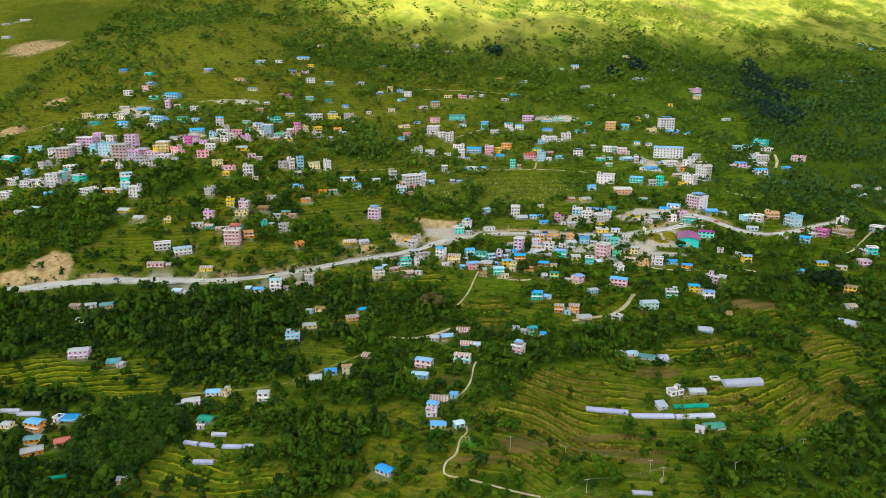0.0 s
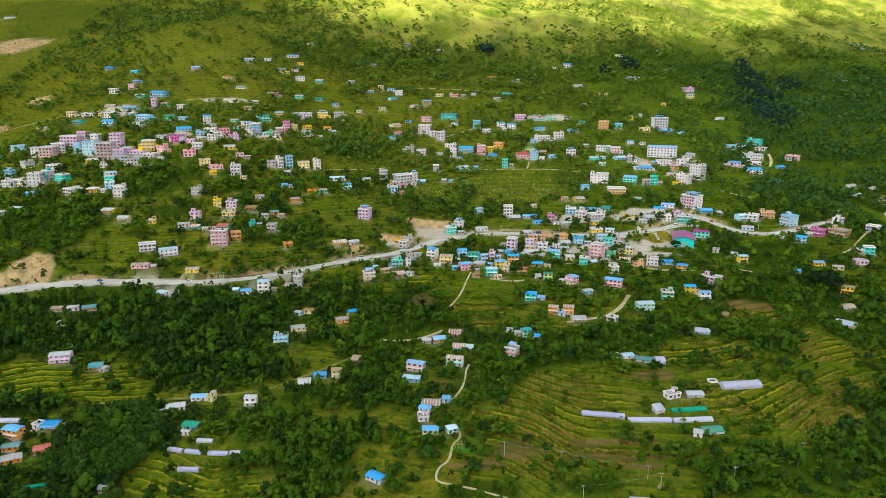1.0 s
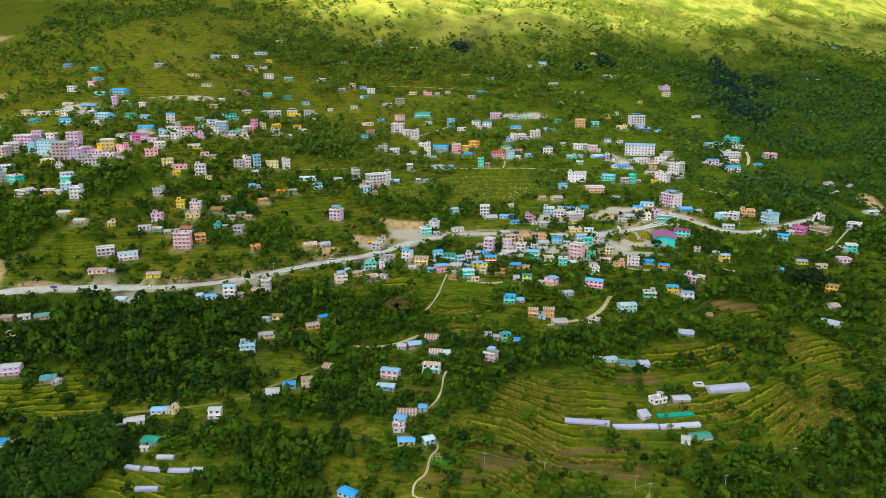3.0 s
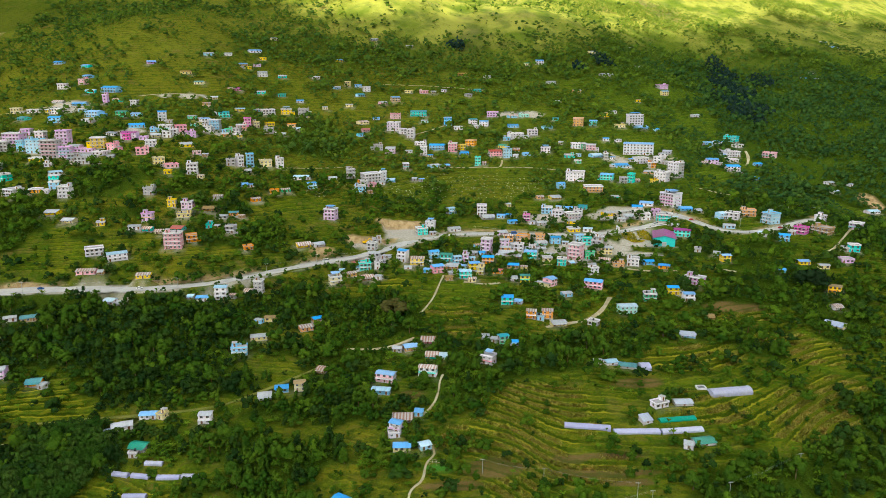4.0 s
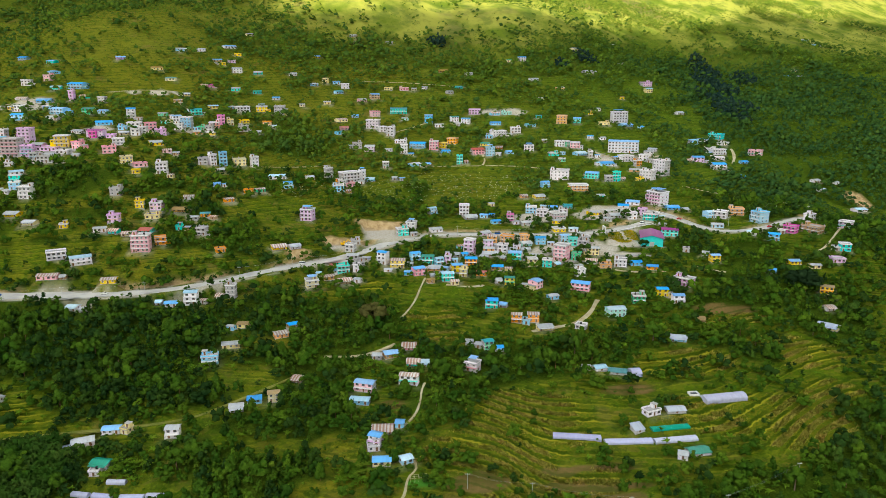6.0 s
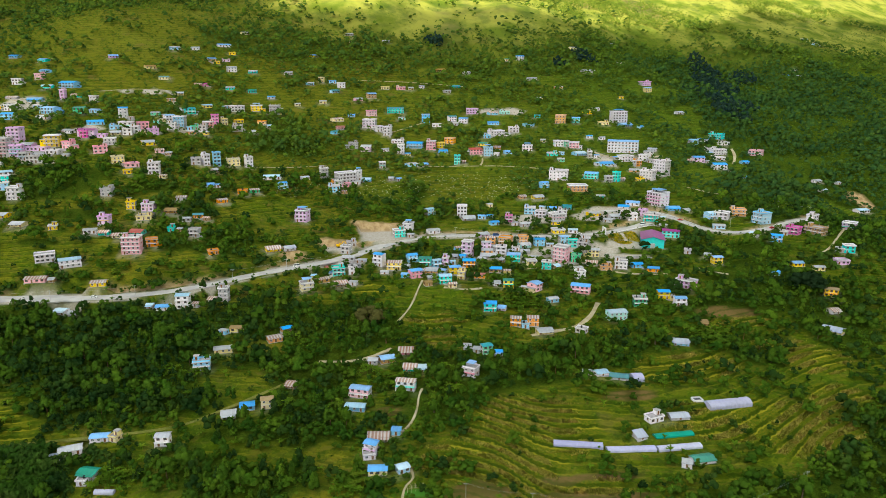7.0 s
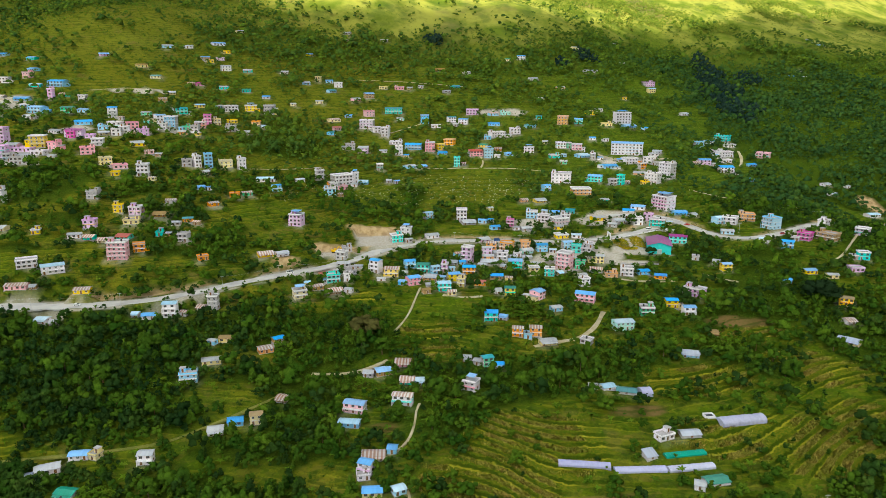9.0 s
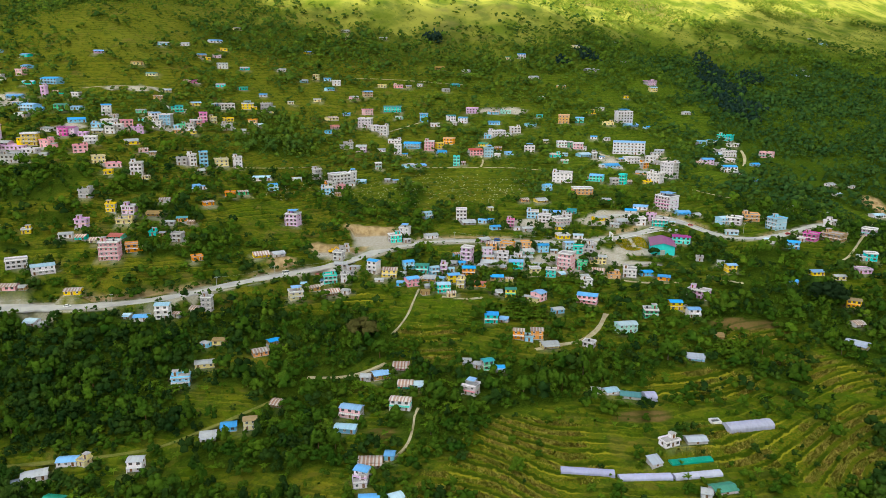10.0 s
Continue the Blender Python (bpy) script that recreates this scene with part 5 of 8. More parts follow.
def ground_material():
    m, nt, b = node_mat("hillside_ground", 0.95, 0, 0.0)
    big, mid, fine = tex_noise(nt, 0.012, 4), tex_noise(nt, 0.09, 5), tex_noise(nt, 0.9, 4)
    grass = mix(nt, math_node(nt, "MULTIPLY", ramp(nt, big, 0.35, 0.65), attribute(nt, "dry")), (0.064, 0.106, 0.005), (0.160, 0.138, 0.012))
    grass = mix(nt, ramp(nt, mid, 0.42, 0.68), grass, (0.042, 0.082, 0.005))
    grass = mix(nt, math_node(nt, "MULTIPLY", ramp(nt, fine, 0.45, 0.7), 0.6), grass, (0.032, 0.052, 0.005))
    # small plots of grass, fallow and crops, drawn out along the contours
    tc = nt.nodes.new("ShaderNodeTexCoord")
    mp = nt.nodes.new("ShaderNodeMapping")
    mp.inputs["Scale"].default_value = (0.035, 0.085, 0.0)
    nt.links.new(tc.outputs["Object"], mp.inputs["Vector"])
    wob = nt.nodes.new("ShaderNodeVectorMath")
    wob.operation = "ADD"
    nz = nt.nodes.new("ShaderNodeTexNoise")
    nz.inputs["Scale"].default_value = 0.03
    nt.links.new(tc.outputs["Object"], nz.inputs["Vector"])
    nt.links.new(mp.outputs["Vector"], wob.inputs[0])
    nt.links.new(nz.outputs["Color"], wob.inputs[1])
    vor = nt.nodes.new("ShaderNodeTexVoronoi")
    nt.links.new(wob.outputs["Vector"], vor.inputs["Vector"])
    cell = nt.nodes.new("ShaderNodeSeparateColor")
    nt.links.new(vor.outputs["Color"], cell.inputs[0])
    grass = mix(nt, math_node(nt, "MULTIPLY", ramp(nt, cell.outputs[0], 0.40, 0.95), 0.40), grass, (0.150, 0.148, 0.014))
    grass = mix(nt, math_node(nt, "MULTIPLY", ramp(nt, cell.outputs[1], 0.55, 1.0), 0.42), grass, (0.125, 0.098, 0.024))
    grass = mix(nt, math_node(nt, "MULTIPLY", ramp(nt, cell.outputs[2], 0.40, 0.95), 0.50), grass, (0.030, 0.066, 0.006))
    # pale high pasture, lightened further for the sun on the upper slope
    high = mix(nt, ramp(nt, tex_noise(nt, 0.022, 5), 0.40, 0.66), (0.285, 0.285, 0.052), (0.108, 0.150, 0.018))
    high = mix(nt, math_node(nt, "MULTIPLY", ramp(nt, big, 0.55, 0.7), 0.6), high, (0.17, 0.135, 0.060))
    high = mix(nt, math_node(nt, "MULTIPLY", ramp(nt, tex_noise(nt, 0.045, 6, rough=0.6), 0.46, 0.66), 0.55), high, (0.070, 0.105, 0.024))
    grass = mix(nt, math_node(nt, "MULTIPLY", attribute(nt, "upland"), 0.6), grass, mix(nt, attribute(nt, "dry"), (0.060, 0.112, 0.010), (0.116, 0.120, 0.012)))
    scrub = ramp(nt, tex_noise(nt, 0.17, 6, rough=0.7), 0.50, 0.62)   # low scrub and bare brown spots
    grass = mix(nt, math_node(nt, "MULTIPLY", scrub, 0.7), grass, (0.032, 0.058, 0.007))
    tuft = ramp(nt, tex_noise(nt, 0.42, 5, rough=0.7), 0.52, 0.66)
    grass = mix(nt, math_node(nt, "MULTIPLY", tuft, 0.55), grass, (0.135, 0.170, 0.014))
    worn = ramp(nt, tex_noise(nt, 0.06, 6, rough=0.65), 0.56, 0.68)
    grass = mix(nt, math_node(nt, "MULTIPLY", math_node(nt, "MULTIPLY", worn, attribute(nt, "dry")), 0.55), grass, (0.150, 0.102, 0.036))
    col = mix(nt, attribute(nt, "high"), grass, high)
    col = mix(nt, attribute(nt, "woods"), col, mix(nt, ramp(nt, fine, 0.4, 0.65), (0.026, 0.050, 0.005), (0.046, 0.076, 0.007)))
    ricecol = mix(nt, ramp(nt, tex_noise(nt, 0.22, 5, rough=0.65), 0.36, 0.62), (0.132, 0.142, 0.010), (0.056, 0.090, 0.007))
    col = mix(nt, attribute(nt, "rice"), col, ricecol)
    corncol = mix(nt, ramp(nt, fine, 0.38, 0.62), (0.060, 0.092, 0.006), (0.118, 0.116, 0.010))
    col = mix(nt, attribute(nt, "corn"), col, corncol)
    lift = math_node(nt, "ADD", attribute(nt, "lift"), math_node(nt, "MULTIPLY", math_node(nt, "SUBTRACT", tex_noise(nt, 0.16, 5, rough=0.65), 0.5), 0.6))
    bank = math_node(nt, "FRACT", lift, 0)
    sown_ = math_node(nt, "MAXIMUM", math_node(nt, "MAXIMUM", attribute(nt, "rice"), attribute(nt, "corn")), ramp(nt, tex_noise(nt, 0.045, 4), 0.36, 0.52))
    sown_ = math_node(nt, "MULTIPLY", sown_, ramp(nt, tex_noise(nt, 0.07, 4), 0.24, 0.46))
    patchy = math_node(nt, "MULTIPLY", attribute(nt, "terraced"), sown_)
    patchy = math_node(nt, "MULTIPLY", patchy, math_node(nt, "SUBTRACT", 1.0, math_node(nt, "MULTIPLY", attribute(nt, "upland"), 0.15)))
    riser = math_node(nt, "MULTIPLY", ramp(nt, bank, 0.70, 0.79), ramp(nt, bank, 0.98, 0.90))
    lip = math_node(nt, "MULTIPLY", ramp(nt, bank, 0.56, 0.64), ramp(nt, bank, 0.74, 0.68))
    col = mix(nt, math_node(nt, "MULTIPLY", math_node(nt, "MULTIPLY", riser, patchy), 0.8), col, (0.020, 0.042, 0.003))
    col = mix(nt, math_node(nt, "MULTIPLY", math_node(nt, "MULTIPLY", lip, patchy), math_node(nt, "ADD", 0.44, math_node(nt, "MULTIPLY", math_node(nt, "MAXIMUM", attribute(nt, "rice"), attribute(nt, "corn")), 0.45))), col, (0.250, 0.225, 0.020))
    soilcol = mix(nt, ramp(nt, mid, 0.35, 0.65), (0.155, 0.102, 0.040), (0.085, 0.072, 0.020))
    soilcol = mix(nt, math_node(nt, "MULTIPLY", riser, 0.6), soilcol, (0.040, 0.058, 0.008))
    soilcol = mix(nt, math_node(nt, "MULTIPLY", ramp(nt, tex_noise(nt, 0.5, 5, rough=0.7), 0.55, 0.66), 0.6), soilcol, (0.070, 0.095, 0.010))
    col = mix(nt, attribute(nt, "soil"), col, soilcol)
    col = mix(nt, attribute(nt, "sprout"), col, (0.055, 0.175, 0.022))
    barecol = mix(nt, ramp(nt, tex_noise(nt, 0.25, 6), 0.35, 0.65), (0.45, 0.32, 0.18), (0.27, 0.18, 0.09))
    col = mix(nt, attribute(nt, "bare"), col, barecol)
    stone = mix(nt, ramp(nt, tex_noise(nt, 0.9, 6), 0.3, 0.7), (0.46, 0.42, 0.38), (0.33, 0.29, 0.24))
    col = mix(nt, attribute(nt, "gravel"), col, stone)
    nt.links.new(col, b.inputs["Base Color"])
    rough = nt.nodes.new("ShaderNodeBump")   # tufts and clods, finer-grown and smoother on the high pastures
    rough.inputs["Distance"].default_value = 0.4
    nt.links.new(math_node(nt, "SUBTRACT", 0.55, math_node(nt, "MULTIPLY", attribute(nt, "upland"), 0.45)), rough.inputs["Strength"])
    nt.links.new(tex_noise(nt, 0.9, 5, rough=0.7), rough.inputs["Height"])
    nt.links.new(rough.outputs["Normal"], b.inputs["Normal"])
    return m


nx, ny = len(GX), len(GY)
idx = np.arange(nx * ny).reshape(ny, nx)
quads = np.stack([idx[:-1, :-1], idx[:-1, 1:], idx[1:, 1:], idx[1:, :-1]], -1).reshape(-1, 4)
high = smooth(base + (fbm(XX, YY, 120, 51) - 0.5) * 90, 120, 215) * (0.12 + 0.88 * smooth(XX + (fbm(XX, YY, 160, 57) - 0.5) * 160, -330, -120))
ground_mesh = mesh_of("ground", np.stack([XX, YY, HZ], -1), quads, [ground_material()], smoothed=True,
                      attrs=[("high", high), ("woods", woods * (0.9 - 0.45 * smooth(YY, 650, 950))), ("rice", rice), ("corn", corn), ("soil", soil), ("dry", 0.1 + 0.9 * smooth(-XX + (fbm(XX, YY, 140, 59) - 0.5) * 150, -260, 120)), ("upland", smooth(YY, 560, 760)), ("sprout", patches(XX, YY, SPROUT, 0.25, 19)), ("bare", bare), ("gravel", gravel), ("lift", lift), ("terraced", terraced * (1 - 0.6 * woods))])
tagged(new("ground", ground_mesh), "terraced green mountainside with fields and bare earth", "ground", kind="structure")


# ---- ways ----
def road_material(name, a, b_, stain):
    m, nt, b = node_mat(name, 0.9, 0, 0.2)
    col = mix(nt, ramp(nt, tex_noise(nt, 0.12, 5), 0.35, 0.65), a, b_)
    col = mix(nt, math_node(nt, "MULTIPLY", ramp(nt, tex_noise(nt, 0.9, 5), 0.5, 0.72), 0.6), col, stain)
    nt.links.new(col, b.inputs["Base Color"])
    bump(nt, b, tex_noise(nt, 2.5, 5), 0.5, 0.08)
    return m


ROAD = road_material("dusty_asphalt", (0.46, 0.44, 0.43), (0.35, 0.34, 0.35), (0.50, 0.44, 0.36))
EARTH = road_material("trodden_earth", (0.46, 0.40, 0.28), (0.34, 0.28, 0.17), (0.20, 0.18, 0.07))

TURF = road_material("grassy_track", (0.17, 0.17, 0.035), (0.10, 0.12, 0.015), (0.24, 0.20, 0.09))


def way(name, line, widths, mat, label):
    """A road or path as a raised strip with a cambered top and sides."""
    s, x, y, z = way_heights(rounded(line))
    dx, dy = np.gradient(x), np.gradient(y)
    n = np.hypot(dx, dy)
    ox, oy = -dy / n, dx / n
    width = np.interp(s / s[-1], np.linspace(0, 1, len(widths)), widths)
    rag = (value_noise(s, s * 0, 7, 77) - 0.5) * 0.22 * width
    prof = [(-0.5, -0.9), (-0.5, -0.05), (0.0, 0.04), (0.5, -0.05), (0.5, -0.9)]
    verts = np.stack([np.stack([x + ox * (a * width + np.sign(a) * rag), y + oy * (a * width + np.sign(a) * rag), z + h], -1) for a, h in prof], 1)
    k = len(prof)
    ids = np.arange(len(s) * k).reshape(len(s), k)
    quads = np.stack([ids[:-1, :-1], ids[:-1, 1:], ids[1:, 1:], ids[1:, :-1]], -1).reshape(-1, 4)[:, ::-1]
    tagged(new(name, mesh_of(name, verts, quads, [mat], smoothed=False)), label, "road" if name == "road" else "path", kind="structure")


for name, line, widths, label in WAYS:
    way(name, line, widths, ROAD if name == "road" else TURF if "grassy" in label else EARTH, label)


# ---- parts ----
class Shape:
    """Boxes, slabs, prisms and tubes gathered for one mesh."""

    def __init__(self):
        self.v, self.f, self.s = [], [], []

    def add(self, verts, faces, slot=0):
        n = len(self.v)
        self.v += [tuple(p) for p in verts]
        self.f += [tuple(n + i for i in q) for q in faces]
        self.s += [slot] * len(faces)
        return self

    def box(self, x0, x1, y0, y1, z0, z1, slot=0):
        v = [(x, y, z) for z in (z0, z1) for x, y in ((x0, y0), (x1, y0), (x1, y1), (x0, y1))]
        return self.add(v, [(3, 2, 1, 0), (4, 5, 6, 7), (0, 1, 5, 4), (1, 2, 6, 5), (2, 3, 7, 6), (3, 0, 4, 7)], slot)

    def shell(self, hw, hd, levels, side=0):
        """A closed block of rings, each (height, how far it stands out, slot of the band above it)."""
        n = len(self.v)
        for z, out, _ in levels:
            self.v += [(a * (hw + out), b * (hd + out), z) for a, b in ((-1, -1), (1, -1), (1, 1), (-1, 1))]
        for k in range(len(levels) - 1):
            for i in range(4):
                a, b = n + 4 * k + i, n + 4 * k + (i + 1) % 4
                self.f.append((a, b, b + 4, a + 4))
                self.s.append(side if side and i and levels[k][2] == 0 else levels[k][2])
        self.f.append(tuple(n + 4 * (len(levels) - 1) + i for i in range(4)))
        self.s.append(0)
        return self

    def gable(self, hw, y, z):
        """Raises the lid of a shell to a ridge at y."""
        n = len(self.v)
        a, b, c, d = self.f.pop()
        self.s.pop()
        self.v += [(-hw, y, z), (hw, y, z)]
        for q in ((a, b, n + 1, n), (c, d, n, n + 1), (b, c, n + 1), (d, a, n)):
            self.f.append(q)
            self.s.append(0)
        return self

    def extrude(self, outline, x0, x1, slot=0):
        """A y-z outline drawn out along x."""
        n = len(outline)
        v = [(x0, y, z) for y, z in outline] + [(x1, y, z) for y, z in outline]
        f = [tuple(range(n)), tuple(range(2 * n - 1, n - 1, -1))] + [(i, n + i, n + (i + 1) % n, (i + 1) % n) for i in range(n)]
        return self.add(v, f, slot)

    def tube(self, a, b, ra, rb, sides=8, slot=0):
        a, b = Vector(a), Vector(b)
        q = (b - a).to_track_quat("Z", "Y")
        ring = [(math.cos(2 * math.pi * i / sides), math.sin(2 * math.pi * i / sides)) for i in range(sides)]
        v = [a + q @ Vector((c * ra, s * ra, 0)) for c, s in ring] + [b + q @ Vector((c * rb, s * rb, 0)) for c, s in ring]
        f = [(i, (i + 1) % sides, sides + (i + 1) % sides, sides + i) for i in range(sides)] + [tuple(range(sides - 1, -1, -1)), tuple(range(sides, 2 * sides))]
        return self.add(v, f, slot)

    def mesh(self, name, mats):
        me = bpy.data.meshes.new(name)
        me.from_pydata(self.v, [], self.f)
        for m in mats:
            me.materials.append(m)
        me.polygons.foreach_set("material_index", self.s)
        me.update()
        return me


def part(name, shape, mats, parent, label="", at=None):
    me = shape if isinstance(shape, bpy.types.Mesh) else shape.mesh(name, mats)
    ob = new(name, me)
    ob.parent = parent
    if at is not None:
        ob.matrix_basis = at
    return tagged(ob, label)


def thing(name, m, label, category, group="", kind=""):
    ob = new(name)
    ob.empty_display_size = 1
    ob.matrix_basis = m
    return tagged(ob, label, category, group, kind)


def window_mesh(w, h):
    """One cast frame with two recessed panes; the wall lies at y = 0, the outside at -y."""
    s, t, y0, y1 = Shape(), 0.09, -0.07, -0.02
    xs, zs = (-w / 2, -w / 2 + t, -0.035, 0.035, w / 2 - t, w / 2), (0, t, h - t, h)
    s.v = [(x, y0, z) for z in zs for x in xs] + [(x, 0.06, z) for z in (0, h) for x in (-w / 2, w / 2)]
    holes = ((1, 1), (3, 1))
    for j in range(3):
        for i in range(5):
            if (i, j) not in holes:
                s.f.append((j * 6 + i, j * 6 + i + 1, j * 6 + i + 7, j * 6 + i + 6))
    s.f += [(24, 0, 18, 26), (5, 25, 27, 23), (18, 19, 20, 21, 22, 23, 27, 26), (24, 25, 5, 4, 3, 2, 1, 0)]
    s.s = [0] * len(s.f)
    for i, j in holes:
        ring = [j * 6 + i, j * 6 + i + 1, j * 6 + i + 7, j * 6 + i + 6]
        n = len(s.v)
        s.v += [(s.v[k][0], y1, s.v[k][2]) for k in ring]
        s.f += [(ring[k], ring[(k + 1) % 4], n + (k + 1) % 4, n + k) for k in range(4)] + [(n, n + 1, n + 2, n + 3)]
        s.s += [0, 0, 0, 0, 1]
    return s


def door_mesh(w, h):
    s = Shape()
    s.box(-w / 2 - 0.1, -w / 2, -0.08, 0.1, 0, h + 0.1).box(w / 2, w / 2 + 0.1, -0.08, 0.1, 0, h + 0.1).box(-w / 2, w / 2, -0.08, 0.1, h, h + 0.1)
    s.box(-w / 2, -0.01, -0.05, 0.08, 0, h, 1).box(0.01, w / 2, -0.05, 0.08, 0, h, 1)
    return s


WINDOWS = {k: window_mesh(k[0] * 1.1, k[1] * 1.05).mesh("window", [m, GLASS]) for k, m in (((1.2, 1.3), TRIM), ((1.5, 1.3), WOOD), ((1.0, 1.1), WOOD))}
DOORS = {1.1: door_mesh(1.1, 2.1).mesh("door", [TRIM, WOOD]), 2.4: door_mesh(2.4, 2.3).mesh("shutter", [TRIM, METAL])}
DOORS_LOW = door_mesh(0.9, 1.25).mesh("door", [WOOD, WOOD])
tank = Shape().tube((0, 0, 0), (0, 0, 1.15), 0.6, 0.6, 12).tube((0, 0, 1.15), (0, 0, 1.35), 0.6, 0.25, 12).tube((0, 0, 1.35), (0, 0, 1.45), 0.25, 0.25, 8)
TANK_MESH = tank.mesh("water_tank", [TANK])

WORDS = {"turq": "turquoise", "sky": "pale blue", "mint": "pale mint", "cyan": "bright cyan", "cream": "cream-coloured", "grey": "grey concrete", "brown": "brown mud",
         "tin": "grey tin", "silver": "shiny silver tin", "pale": "pale blue tin", "rust": "rusty striped tin", "thatch": "brown thatch"}


def floor_height(storeys):
    """Cottages are lower from floor to floor than the tall town houses."""
    return 2.6 if storeys < 3 else 2.9


def openings(rng, house, w, d, storeys, z0, shop, detail):
    """Windows and doors on the front and both sides, each an object of its own."""
    n = max(1, int(round(w / 3.3)))
    size = rng.choice(list(WINDOWS)[:2])
    dn = rng.randrange(n)
    for k in range(storeys):
        z = z0 + k * floor_height(storeys)
        for i in range(n):
            x = -w / 2 + (i + 0.5) * w / n
            if k == 0 and shop:
                part("door", DOORS[2.4], [], house, "", pose(x, -d / 2 - 0.0, z + 0.12))
            elif k == 0 and i == dn:
                part("door", DOORS[1.1], [], house, "", pose(x, -d / 2, z + 0.12))
            else:
                part("window", WINDOWS[size], [], house, "", pose(x, -d / 2, z + 0.95))
        for side in (-1, 1):
            for y in ((-0.2 * d, 0.22 * d) if d > 8.5 else (0.0,)):
                if rng.random() < (0.6 if detail else 0.0):
                    part("window", WINDOWS[1.0, 1.1], [], house, "", pose(side * w / 2, y, z + 1.05, 0, 0, 90 * side))


def tin_roof(w, d, z, over=0.55, rise=0.22, shed=False, flip=False):
    """A gabled (ridge along x) or single-pitch sheet roof with thickness, ridge cap and eaves."""
    s = Shape()
    t = 0.12
    if shed:
        h = d * rise
        s.extrude([(-d / 2 - over, z - over * rise), (d / 2 + over, z + h + over * rise), (d / 2 + over, z + h + over * rise + t), (-d / 2 - over, z - over * rise + t)], -w / 2 - over, w / 2 + over)
        return s, h
    h = d / 2 * rise
    for k in (-1, 1):
        o = [(k * (d / 2 + over), z - over * rise), (0, z + h), (0, z + h + t), (k * (d / 2 + over), z - over * rise + t)]
        s.extrude(o if k < 0 else o[::-1], -w / 2 - over, w / 2 + over)
    s.extrude([(-0.3, z + h + t - 0.3 * rise + 0.02), (0.3, z + h + t - 0.3 * rise + 0.02), (0, z + h + t + 0.06)], -w / 2 - over, w / 2 + over)
    return s, h


